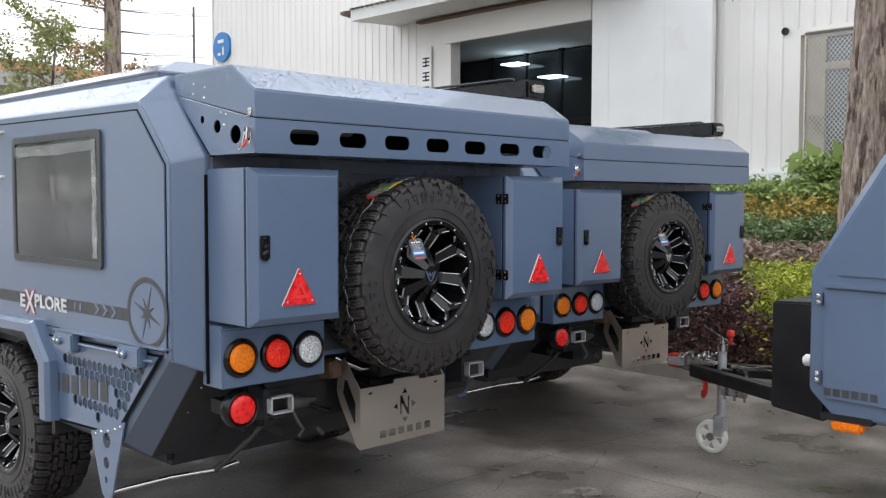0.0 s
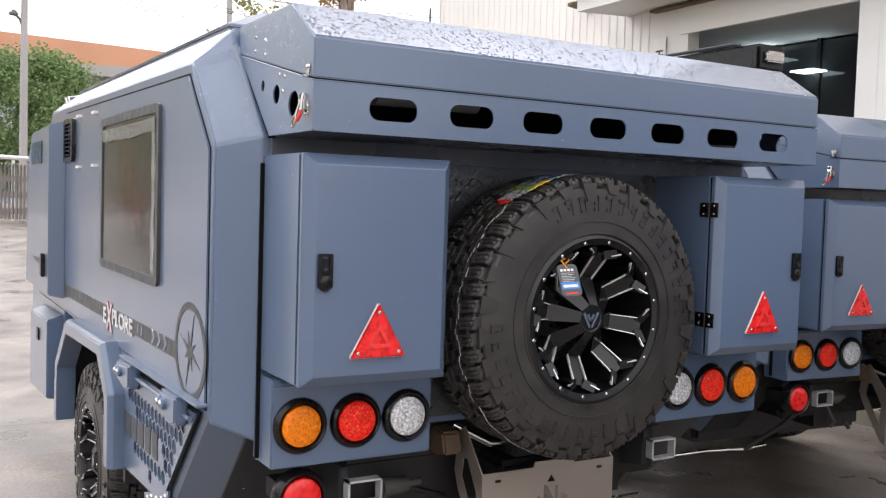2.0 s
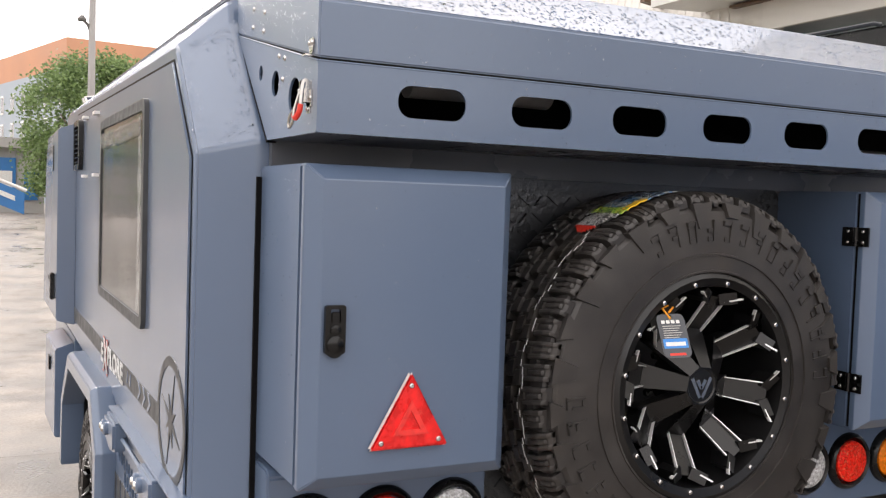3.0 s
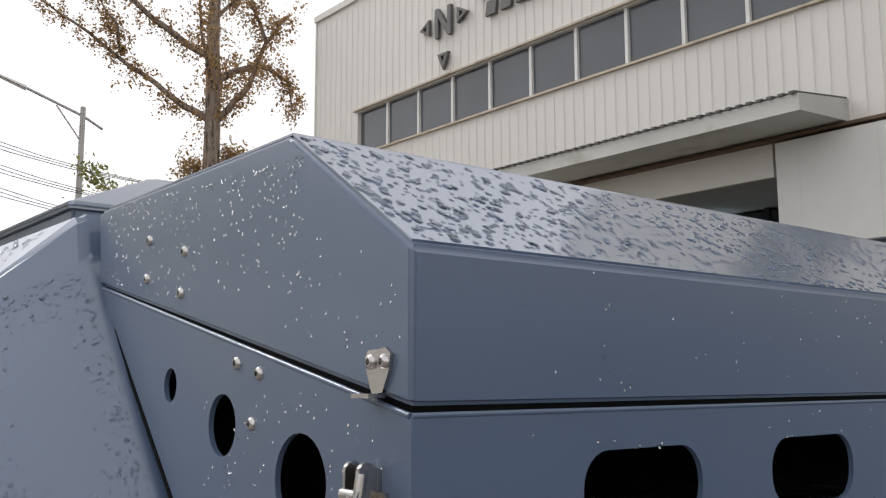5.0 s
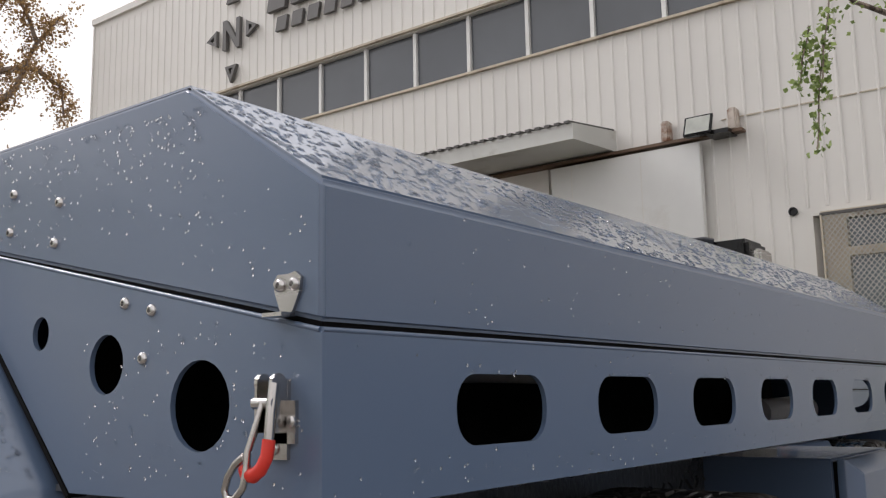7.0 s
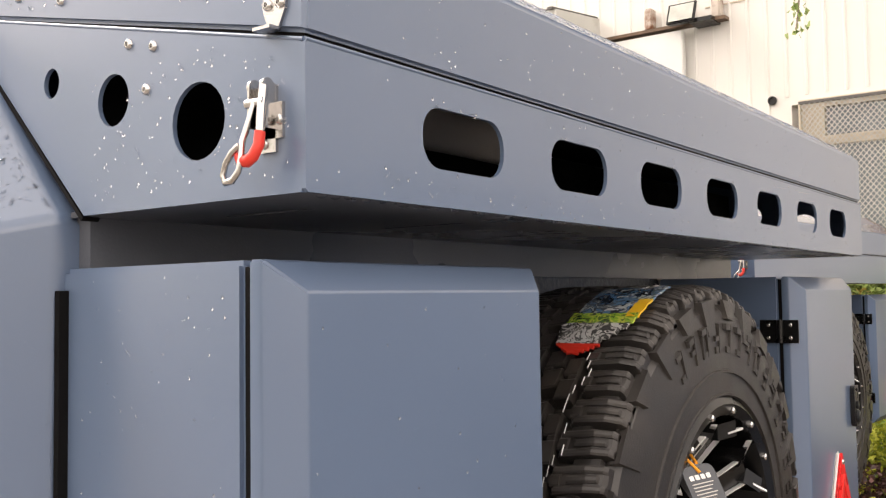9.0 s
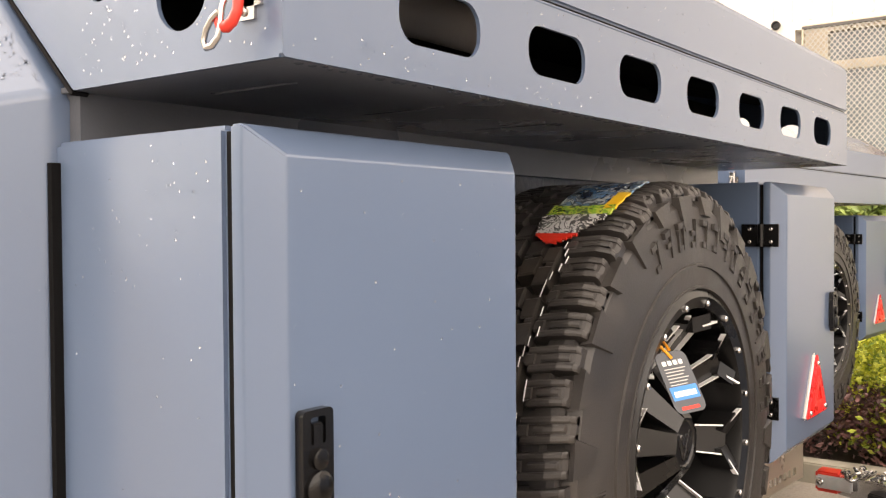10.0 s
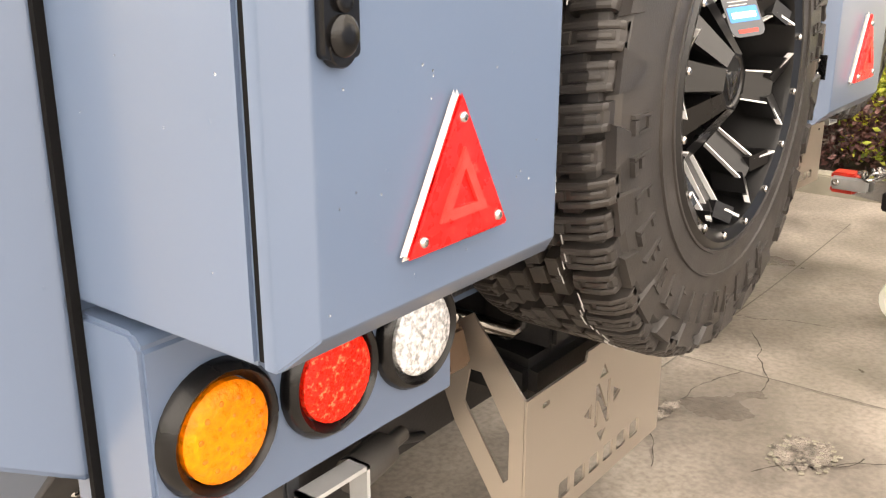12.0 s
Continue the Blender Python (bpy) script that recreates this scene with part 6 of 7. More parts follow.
for nm, a in (("wall_hall_back", (18.9, 19, 7, 15)), ("wall_hall_near", (XB + 0.25, 19, 6.95, 7.0)), ("wall_hall_far", (XB + 0.25, 19, 15, 15.1))):
    solo(nm, boxed(*a, GZ, 4.74), GREY_SLAB, "plain grey hall wall", "wall", kind="structure", smooth=0)
gp = thing("glazed_partition", (15.2, 11, GZ), "dark glazed partition with black frames", "partition", kind="structure")
for i in range(9):
    y = 7.1 + i * 0.95
    part("partition_pane", boxed(15.2, 15.22, y + 0.03, y + 0.92, 0.05, 4.70), DIM_GLASS, gp, smooth=0)
    part("partition_post", boxed(15.15, 15.25, y - 0.04, y + 0.04, 0.0, 4.74), BLACK, gp, smooth=0)
part("partition_rail", boxed(15.14, 15.26, 7.0, 15.0, 3.2, 3.32), BLACK, gp, smooth=0)
for y, z in ((11.9, 4.15), (9.55, 3.86), (12.9, 4.5), (12.9, 3.7)):
    solo("ceiling_light", boxed(14.78, 15.16, y - 0.24, y + 0.24, z - 0.012, z + 0.012), OFFICE_LIGHT, "bright white flat panel light at the partition", "ceiling light", group="hall lights", smooth=0)
# plate by the door, round blue sign, drain hole
pl = thing("door_plate", (XB, 12.86, 4.2), "white upright name plate with black characters", "sign")
part("plate_board", boxed(XB - 0.05, XB - 0.03, 12.72, 13.0, 3.60, 4.55), WHITE_TRIM, pl, smooth=0)
for i in range(3):
    z = 4.32 - i * 0.27
    for j in range(3):
        part("character_bar", boxed(XB - 0.054, XB - 0.05, 12.77, 12.95, z - 0.07 * j, z - 0.07 * j + 0.028), BLACK, pl, smooth=0)
    part("character_bar", boxed(XB - 0.054, XB - 0.05, 12.845, 12.875, z - 0.15, z + 0.03), BLACK, pl, smooth=0)
bs = thing("round_sign", (XB - 0.2, 19.9, 5.3), "round blue sign with white marks", "sign")
part("sign_disc", lathe(bmesh.new(), [(0.36, 0.05), (0.36, -0.03), (0.001, -0.03)], (XB - 0.045, 20.0, 5.36), "x", 28), BLUE_SIGN, bs)
for a in ((-0.12, 0.14, 0.10, 0.18), (0.02, 0.14, -0.20, -0.13), (-0.12, -0.06, -0.20, 0.0)):
    part("sign_mark", boxed(XB - 0.081, XB - 0.074, 20.0 + a[0], 20.0 + a[1], 5.36 + a[2], 5.36 + a[3]), PRINT_WHITE, bs, smooth=0)
solo("drain_hole", lathe(bmesh.new(), [(0.05, 0.0), (0.052, -0.03), (0.040, -0.034), (0.036, -0.012), (0.001, -0.012)], (XB, 5.83, 3.96), "x", 14), BLACK, "black pipe stub in the wall", "pipe")
# grilled window
gw = thing("grilled_window", (XB, 3.5, 2.1), "window with a beige frame behind a fine wire lattice", "window", kind="structure")
WL, WT = 5.52, 3.84
for y in (1.4, 2.80, 4.18, WL - 0.27):
    part("window_post", boxed(XB - 0.06, XB + 0.06, y, y + 0.13, 2.12, WT), BEIGE, gw, smooth=0)
for z in (2.06, 3.38, WT - 0.03):
    part("window_rail", boxed(XB - 0.066, XB + 0.06, 1.35, WL - (0.0 if z != 3.38 else 0.14), z, z + 0.10), BEIGE, gw, smooth=0)
part("window_reveal", boxed(XB - 0.05, XB + 0.06, WL - 0.14, WL, 2.12, WT), BEIGE, gw, "stained window reveal", smooth=0)
part("cage_edge", boxed(XB - 0.10, XB - 0.05, WL - 0.02, WL, 2.10, WT + 0.02), BEIGE, gw, smooth=0)
# shadow line along the window's head, built as a dark strip
part("window_head", boxed(XB - 0.10, XB - 0.02, 1.3, WL, WT + 0.02, WT + 0.05), STEEL_DULL, gw, "dark strip standing for the shadow line over the wire cage", smooth=0)
part("pane", boxed(XB + 0.02, XB + 0.04, 1.4, WL - 0.2, 2.12, WT), PALE_PANE, gw, smooth=0)
bm = bmesh.new()
RUN = 1.45
for s in (-1, 1):
    k = 1.40 - RUN
    while k < WL + RUN:
        # a wire from sill to head, cut off where it meets the side posts
        t0, t1 = sorted(((1.40 - k) / (s * RUN), (WL - k) / (s * RUN)))
        t0, t1 = max(0.0, t0), min(1.0, t1)
        if t1 - t0 > 0.02:
            tube(bm, [Vector((XB - 0.09 - 0.004 * s, k + s * RUN * t, 2.14 + (WT - 2.12) * t)) for t in (t0, t1)], 0.0062, 4)
        k += 0.058
tagged(part("wire_lattice", bm, GRILLE, gw, "pale diamond wire lattice", smooth=0), kind="stuff")
solo("wall_plinth", boxed(XB - 0.10, XB, 1.2, 8.3, 1.90, 2.055), WHITE_PANEL, "pale ledge along the foot of the wall", "wall", kind="structure", bevel=0.01)


# ---- planting ----
def leaves(bm, p, n, spread, size, rnd, long=1.6, droop=0.0):
    """n leaves scattered round p."""
    for _ in range(n):
        q = Vector(p) + Vector((rnd.gauss(0, spread[0]), rnd.gauss(0, spread[1]), rnd.gauss(0, spread[2])))
        u = Vector((rnd.uniform(-1, 1), rnd.uniform(-1, 1), rnd.uniform(-0.7, 0.7) - droop)).normalized()
        v = u.cross(Vector((rnd.uniform(-1, 1), rnd.uniform(-1, 1), rnd.uniform(-1, 1)))).normalized()
        s = size * rnd.uniform(0.6, 1.3)
        w = u.cross(v) * s * 0.12
        a, b, c, d = q - u * s * long / 2, q + v * s * 0.42 + w, q + u * s * long / 2, q - v * s * 0.42 + w
        bm.faces.new([bm.verts.new(x) for x in (a, b, c, d)])


def hedge(name, x0, x1, y0, y1, z0, z1, count, size, material, label, seed, clump=14, long=1.6):
    rnd = random.Random(seed)
    bm = bmesh.new()
    for _ in range(count):
        p = (rnd.uniform(x0, x1), rnd.uniform(y0, y1), z0 + (z1 - z0) * rnd.random() ** 0.8)
        leaves(bm, p, clump, (size * 1.5, size * 1.5, size * 1.2), size, rnd, long)
    return solo(name, bm, material, label, "plants", kind="stuff", smooth=0, recalc=False)


KX = 8.15
kz = ground_z(8, 4)
solo("kerb", loft(bmesh.new(), [[(KX, y, kz - 0.1), (KX, y, kz + 0.14), (KX + 0.14, y, kz + 0.15), (KX + 0.14, y, kz - 0.1)] for y in (-14, 8.4)]), STONE, "low mossy concrete kerb round the planting bed", "kerb", kind="structure", bevel=0.01)
solo("bed_soil", boxed(KX + 0.13, XB, -14, 8.4, kz - 0.1, kz + 0.12), SOIL, "dark planting soil", "ground", kind="structure", smooth=0)
hedge("red_hedge", 8.25, 9.1, 4.25, 7.6, 0.03, 0.78, 1500, 0.033, LEAF_RED, "low hedge of dark red leaves", 31)
hedge("red_hedge", 8.25, 8.8, 2.0, 4.25, 0.03, 0.52, 600, 0.033, LEAF_RED, "sparse foot of the dark red hedge", 39)
hedge("yellow_hedge", 8.85, 9.7, 2.0, 4.60, 0.30, 0.99, 1400, 0.032, LEAF_YELLOW, "clipped hedge of yellow-green leaves", 32)
hedge("yellow_shrub", 8.25, 8.8, 3.30, 4.15, 0.12, 0.92, 300, 0.032, LEAF_YELLOW, "loose yellow-green shrub at the kerb", 38)
hedge("dry_hedge", 9.7, 10.5, 2.0, 7.2, 0.5, 1.17, 1000, 0.040, LEAF_TWIG, "dry brown clipped hedge", 33, long=2.6)
hedge("dark_hedge", 10.4, 11.2, 2.0, 7.2, 0.8, 1.40, 1100, 0.052, LEAF_DARK, "dark green shrubs", 34)
hedge("ochre_hedge", 10.9, 11.5, 2.0, 7.4, 1.15, 1.66, 750, 0.045, LEAF_OCHRE, "ochre-leaved shrubs", 35)
hedge("green_shrubs", 11.2, 12.1, 1.5, 7.2, 1.35, 1.88, 1100, 0.055, LEAF_GREEN, "green shrubs under the windows", 36, long=2.0)
hedge("green_shrubs", 11.3, 12.0, 4.2, 5.15, 1.7, 2.16, 260, 0.055, LEAF_GREEN, "taller green shrubs below the grilled window", 37, long=2.0)
# a broad-leaved plant by the window
bm = bmesh.new()
rnd = random.Random(40)
for i in range(16):
    a, l = rnd.uniform(0, 6.28), rnd.uniform(0.35, 0.6)
    b = Vector((11.6 + rnd.uniform(-0.3, 0.3), 4.9 + rnd.uniform(-0.7, 0.5), 1.95))
    d = Vector((math.cos(a) * 0.5, math.sin(a) * 0.5, 1.0)).normalized()
    s = d.cross(Vector((math.sin(a), -math.cos(a), 0.3))).normalized()
    mid, tip = b + d * l * 0.55, b + d * l + Vector((0, 0, -0.06))
    bm.faces.new([bm.verts.new(v) for v in (b, mid + s * 0.09, tip, mid - s * 0.09)])
solo("banana_plant", bm, LEAF_GREEN, "broad upright green leaves by the window", "plants", kind="stuff", smooth=0, recalc=False)


def tree(name, base, height, radius, crown, material, label, seed, limbs=9, leaf=0.07, density=60, lean=0.0, bare=0.35, droop=0.3, furrowed=0.0):
    """Tapered trunk, limbs with twigs, and a ragged crown of small leaves along the twigs."""
    rnd = random.Random(seed)
    root = thing(name, base, label, "tree")
    trunk, crown_bm = bmesh.new(), bmesh.new()
    b = Vector(base)
    pts, rad = [], []
    for i in range(10):
        t = i / 9
        pts.append(b + Vector((lean * t * height + 0.02 * height * math.sin(t * 5 + seed), 0.015 * height * math.sin(t * 4 + seed * 2), height * t)))
        rad.append(radius * (1.25 if i == 0 else 1) * (1 - 0.80 * t))
    if furrowed:
        # plates of bark parted by deep upright furrows, up to the height given
        rings = []
        for i in range(int(furrowed / 0.045)):
            z = i * 0.045
            g = min(8.999, z / height * 9)
            k = int(g)
            c, r = pts[k].lerp(pts[k + 1], g - k), rad[k] + (rad[k + 1] - rad[k]) * (g - k)
            ring = []
            for j in range(110):
                a = 2 * math.pi * j / 110
                q = Vector((math.cos(a) * 5.2, math.sin(a) * 5.2, z * 1.5))
                deep = 1 - min(1.0, abs(noise.noise(q) + 0.4 * noise.noise(q * 2.3)) * 4.5)
                ring.append(c + Vector((math.cos(a), math.sin(a), 0)) * (r * (1.02 - 0.11 * deep) + 0.012 * noise.noise(q * 5)))
            rings.append(ring)
        loft(trunk, rings)
        rad = [q * 0.86 for q in rad]
    tube(trunk, pts, rad, 12)
    for i in range(limbs):
        t = bare + (0.95 - bare) * (i + rnd.random() * 0.6) / limbs
        k = min(8, int(t * 9))
        p = pts[k].lerp(pts[k + 1], t * 9 - k)
        a = i * 2.4 + rnd.uniform(-0.5, 0.5)
        length = crown * (1.1 - 0.55 * abs(t - 0.55)) * rnd.uniform(0.75, 1.1)
        d = Vector((math.cos(a), math.sin(a), rnd.uniform(0.25, 0.75))).normalized()
        limb, lr = [p], [radius * (1 - 0.8 * t) * 0.55]
        for s in range(6):
            d = (d + Vector((rnd.uniform(-0.25, 0.25), rnd.uniform(-0.25, 0.25), rnd.uniform(-0.1, 0.22)))).normalized()
            limb.append(limb[-1] + d * length / 6)
            lr.append(lr[0] * (1 - (s + 1) / 7))
        tube(trunk, limb, lr, 6)
        for s in range(1, 7):
            for _ in range(3):
                e = (d + Vector((rnd.uniform(-1, 1), rnd.uniform(-1, 1), rnd.uniform(-0.6, 0.8)))).normalized()
                q = limb[s] + e * length * rnd.uniform(0.14, 0.30)
                tube(trunk, [limb[s], limb[s].lerp(q, 0.5) + Vector((0, 0, 0.02)), q], [lr[s] * 0.5 + 0.004, 0.006, 0.003], 4)
                for u in (0.35, 0.7, 1.0):
                    leaves(crown_bm, limb[s].lerp(q, u), int(density / 18 * rnd.uniform(0.5, 1.5)) + 1, (leaf * 1.6, leaf * 1.6, leaf * 1.6), leaf, rnd, 1.3, droop)
    part("trunk", trunk, BARK, root, "furrowed brown trunk and limbs")
    tagged(part("crown", crown_bm, material, root, smooth=0, recalc=False), kind="stuff")
    return root


# trunk beside the planting bed, its crown above the view
yard_tree = tree("yard_tree", (9.55, 3.50, kz), 11.0, 0.36, 3.0, LEAF_GREEN, "large tree with a grey-brown furrowed trunk", 51, limbs=9, bare=0.62, leaf=0.09, density=50, furrowed=6.0)
# its low branch with a thin hanging spray of leaves
bm, lv = bmesh.new(), bmesh.new()
rnd = random.Random(61)
limb = [Vector(p) for p in ((9.45, 3.52, 5.3), (8.9, 3.70, 4.75), (8.35, 3.85, 4.48), (8.0, 4.0, 4.50), (7.9, 4.12, 4.62))]
tube(bm, limb, [0.05, 0.035, 0.022, 0.016, 0.008], 6)
for p in limb[2:]:
    leaves(lv, p, 16, (0.10, 0.10, 0.06), 0.045, rnd, 1.0, 0.4)
for x0, y0, z0, length in ((7.98, 4.16, 4.55, 0.60), (8.06, 4.24, 4.35, 0.80), (7.96, 4.30, 4.40, 0.42)):
    pts = [Vector((x0 + 0.02 * math.sin(i * 1.3), y0 + 0.10 * i / 7, z0 - length * i / 7)) for i in range(8)]
    tube(bm, pts, 0.006, 5)
    for p in pts[1:]:
        leaves(lv, p, 15, (0.026, 0.036, 0.030), 0.050, rnd, 0.9, 0.6)
part("low_branch", bm, BARK, yard_tree)
tagged(part("leaf_spray", lv, LEAF_GREEN, yard_tree, "fan-shaped green leaves", smooth=0, recalc=False), kind="stuff")

# ---- far side of the yard ----
def fz(x, y):
    return ground_z(x, y)


def polar(az, d, eye=(0.87, 0.53)):
    return eye[0] + d * math.sin(radians(az)), eye[1] + d * math.cos(radians(az))


# tall sparse tree beyond the factory corner: leaves cling close along its limbs
def tasselled_tree():
    rnd = random.Random(71)
    x, y = polar(24.35, 26)
    g = fz(x, y)
    across, away = Vector((0.909, -0.418, 0)), Vector((0.418, 0.909, 0))
    root = thing("street_tree", (x, y, g), "tall sparse tree with browning leaves along its limbs", "tree")
    wood, crown = bmesh.new(), bmesh.new()
    at = lambda u, z, d=0.0: Vector((x, y, z)) + across * u + away * d
    trunk = [at(0.02, g), at(0.0, 4), at(0.03, 8.5), at(-0.03, 11), at(0.05, 14), at(0.0, 17)]
    tube(wood, trunk, [0.27, 0.24, 0.20, 0.16, 0.10, 0.04], 12)
    limbs = [
        [(0, 8.46, 0), (-1.1, 9.2, 0.2), (-2.73, 10.46, 0.5), (-4.6, 11.87, 0.8)],
        [(-2.3, 10.2, 0.4), (-2.4, 10.9, 0.2), (-2.9, 11.6, 0.1)],
        [(-0.1, 10.17, 0), (-1.45, 10.85, -0.4), (-3.0, 12.3, -0.8), (-3.8, 13.6, -1.0)],
        [(0.1, 8.5, 0), (0.85, 9.3, -0.3), (1.28, 10.5, -0.5), (1.85, 11.2, -0.8)],
        [(1.28, 10.6, -0.5), (0.95, 11.4, -0.5), (0.77, 12.4, -0.4)],
        [(0.1, 9.6, 0), (1.1, 10.3, 0.6), (2.0, 10.0, 0.9), (2.1, 9.2, 1.0)],
        [(0, 11.2, 0), (0.9, 12.4, 0.6), (1.5, 13.8, 0.8)],
        [(0, 12.0, 0), (-0.9, 13.2, 0.8), (-1.6, 14.6, 1.2)],
        [(0, 9.0, 0), (0.2, 9.8, 1.6), (0.3, 11.0, 3.0)],
        [(0, 9.4, 0), (-0.3, 10.2, -1.6), (-0.4, 11.6, -2.8)],
        [(0, 5.2, 0), (-0.5, 5.6, 0.1), (-1.1, 5.9, 0.2)],
        [(0, 4.9, 0), (0.5, 5.2, 0.1), (0.8, 5.1, 0.1)],
        [(0, 7.2, 0), (0.5, 7.7, 0.1), (0.75, 7.6, 0.1)],
        [(0, 7.0, 0), (-0.4, 7.3, 0.1), (-0.6, 7.2, 0.1)],
    ]
    for k, limb in enumerate(limbs):
        pts = []
        for p, q in zip(limb, limb[1:]):
            for i in range(5):
                t = i / 5
                pts.append(at(p[0] + (q[0] - p[0]) * t, p[1] + (q[1] - p[1]) * t + 0.04 * math.sin(7 * t + k), p[2] + (q[2] - p[2]) * t))
        pts.append(at(limb[-1][0], limb[-1][1], limb[-1][2]))
        r0 = 0.10 if len(limb) > 3 else 0.06
        tube(wood, pts, [r0 * (1 - 0.85 * i / len(pts)) for i in range(len(pts))], 7)
        for i, p in enumerate(pts[2:]):
            for _ in range(8):
                q = p + Vector((rnd.gauss(0, 0.17), rnd.gauss(0, 0.17), rnd.gauss(-0.06, 0.17)))
                leaves(crown, q, 15, (0.075, 0.075, 0.09), 0.070, rnd, 1.1, 0.5)
    for i in range(110):
        p = trunk[2].lerp(trunk[4], rnd.random() * 0.9)
        leaves(crown, p + Vector((rnd.gauss(0, 0.25), rnd.gauss(0, 0.25), 0)), 14, (0.08, 0.08, 0.12), 0.062, rnd, 1.1, 0.5)
    for i in range(16):
        p = at(rnd.gauss(0, 0.35), 7.6 + rnd.random() * 0.9)
        leaves(crown, p, 12, (0.08, 0.08, 0.10), 0.062, rnd, 1.1, 0.5)
    part("trunk", wood, BARK, root, "brown trunk and limbs")
    tagged(part("crown", crown, LEAF_AUTUMN, root, smooth=0, recalc=False), kind="stuff")


tasselled_tree()
tx, ty = polar(20.4, 18)
tree("young_tree", (tx, ty, fz(tx, ty)), 5.0, 0.07, 1.15, LEAF_YOUNG, "slim young tree with thin yellow-green leaves", 72, limbs=18, bare=0.28, leaf=0.065, density=90)


def round_tree(az, d, height, spread, seed, label, clumps=190):
    """A dense broad crown on a short trunk, its outline broken into clumps."""
    rnd = random.Random(seed)
    x, y = polar(az, d)
    g = fz(x, y)
    root = thing("yard_side_tree", (x, y, g), label, "tree", "green trees behind the gate")
    bm = bmesh.new()
    tube(bm, [(x, y, g), (x, y, g + height * 0.5)], [0.25, 0.14], 8)
    for i in range(7):
        a = i * 0.9
        tube(bm, [(x, y, g + height * 0.3), (x + math.cos(a) * spread * 0.6, y + math.sin(a) * spread * 0.6, g + height * 0.62)], [0.09, 0.03], 5)
    part("trunk", bm, BARK, root)
    bm = bmesh.new()
    for _ in range(clumps):
        a, h = rnd.uniform(0, 6.28), rnd.uniform(0.16, 0.97)
        r = spread * math.sqrt(max(0.05, 1 - ((h - 0.5) / 0.52) ** 2)) * rnd.uniform(0.12, 1.1) ** 0.5
        leaves(bm, (x + r * math.cos(a), y + r * math.sin(a), g + h * height), 56, (0.26, 0.26, 0.20), 0.115, rnd, 1.4, 0.2)
    tagged(part("crown", bm, LEAF_FAR, root, smooth=0, recalc=False), kind="stuff")


for az, d, h, s, k in ((6.9, 42, 6.7, 2.9, 81), (10.6, 46, 5.4, 2.6, 83), (13.4, 48, 5.2, 2.4, 85), (16.5, 50, 4.6, 2.2, 87)):
    round_tree(az, d, h, s, k, "dense green roadside tree", 620 if d < 45 else 300)

# trees across the yard, which the trailer's window mirrors
for az, d, h, s, k in ((-9, 27, 7.2, 3.0, 95), (-16, 25, 7.6, 3.2, 96), (-24, 26, 7.2, 3.1, 97), (-38, 21, 7.5, 3.2, 91), (-52, 19, 6.8, 3.0, 92), (-66, 20, 7.8, 3.3, 93), (-82, 21, 7.0, 3.0, 94)):
    round_tree(az, d, h, s, k, "broad green tree on the far side of the yard", 110)

# retractable gate of crossed bars
gx0, gy0 = polar(4.7, 32)
gx1, gy1 = polar(15.0, 34)
gt = thing("sliding_gate", ((gx0 + gx1) / 2, (gy0 + gy1) / 2, fz(5, 33)), "retractable stainless gate of crossed bars", "gate")
G0, G1 = Vector((gx0, gy0, fz(gx0, gy0))), Vector((gx1, gy1, fz(gx1, gy1)))
n = 56
for i in range(n):
    a, b = G0.lerp(G1, i / n), G0.lerp(G1, (i + 1) / n)
    bm = bmesh.new()
    up = Vector((0, 0, 1))
    tube(bm, [a + up * 0.1, a + up * 1.62, a + up * 1.74 + Vector((0, -0.05, 0)), a + up * 1.80 + Vector((0, -0.16, 0))], 0.035, 6)
    for k in range(3):
        tube(bm, [a + up * (0.15 + 0.5 * k), b + up * (0.55 + 0.5 * k)], 0.018, 4)
        tube(bm, [a + up * (0.55 + 0.5 * k), b + up * (0.15 + 0.5 * k)], 0.018, 4)
    part("gate_frame", bm, GATE_STEEL, gt)
solo("barrier_pole", tube(bmesh.new(), [G0 + Vector((0.3, 1.5, 2.05)), G1 + Vector((-1, 1.5, 2.02))], 0.07, 8), WHITE_TRIM, "long white barrier pole behind the gate", "barrier")
for k in (0.15, 0.5, 0.85):
    p = G0.lerp(G1, k) + Vector((0, 1.5, 0))
    solo("barrier_post", tube(bmesh.new(), [p + Vector((0, 0, -0.2)), p + Vector((0, 0, 2.04))], 0.05, 8), WHITE_TRIM, "white post that carries the barrier pole", "barrier post", group="barrier posts")

# roofed gatehouse canopy
cx0, cy0 = polar(8.0, 52)
gh = thing("gate_canopy", (cx0 + 5, cy0 + 2, fz(cx0, cy0)), "flat grey concrete canopy on columns", "canopy")
ch = fz(cx0, cy0)
part("canopy_slab", loft(bmesh.new(), [[(cx0 - 0.6, cy0 - 1.0, ch + 6.9), (cx0 + 13, cy0 - 3.0, ch + 6.9), (cx0 + 13, cy0 + 6, ch + 6.9), (cx0 + 2.4, cy0 + 6, ch + 6.9)], [(cx0 - 0.6, cy0 - 1.0, ch + 7.35), (cx0 + 13, cy0 - 3.0, ch + 7.75), (cx0 + 13, cy0 + 6, ch + 7.75), (cx0 + 2.4, cy0 + 6, ch + 7.9)]]), GREY_SLAB, gh, smooth=0)
for dx, dy in ((3.2, 0.5), (7.0, 0.0), (11.0, 3.0)):
    part("canopy_column", boxed(cx0 + dx - 0.45, cx0 + dx + 0.45, cy0 + dy - 0.45, cy0 + dy + 0.45, ch, ch + 6.9), GREY_SLAB, gh, smooth=0)

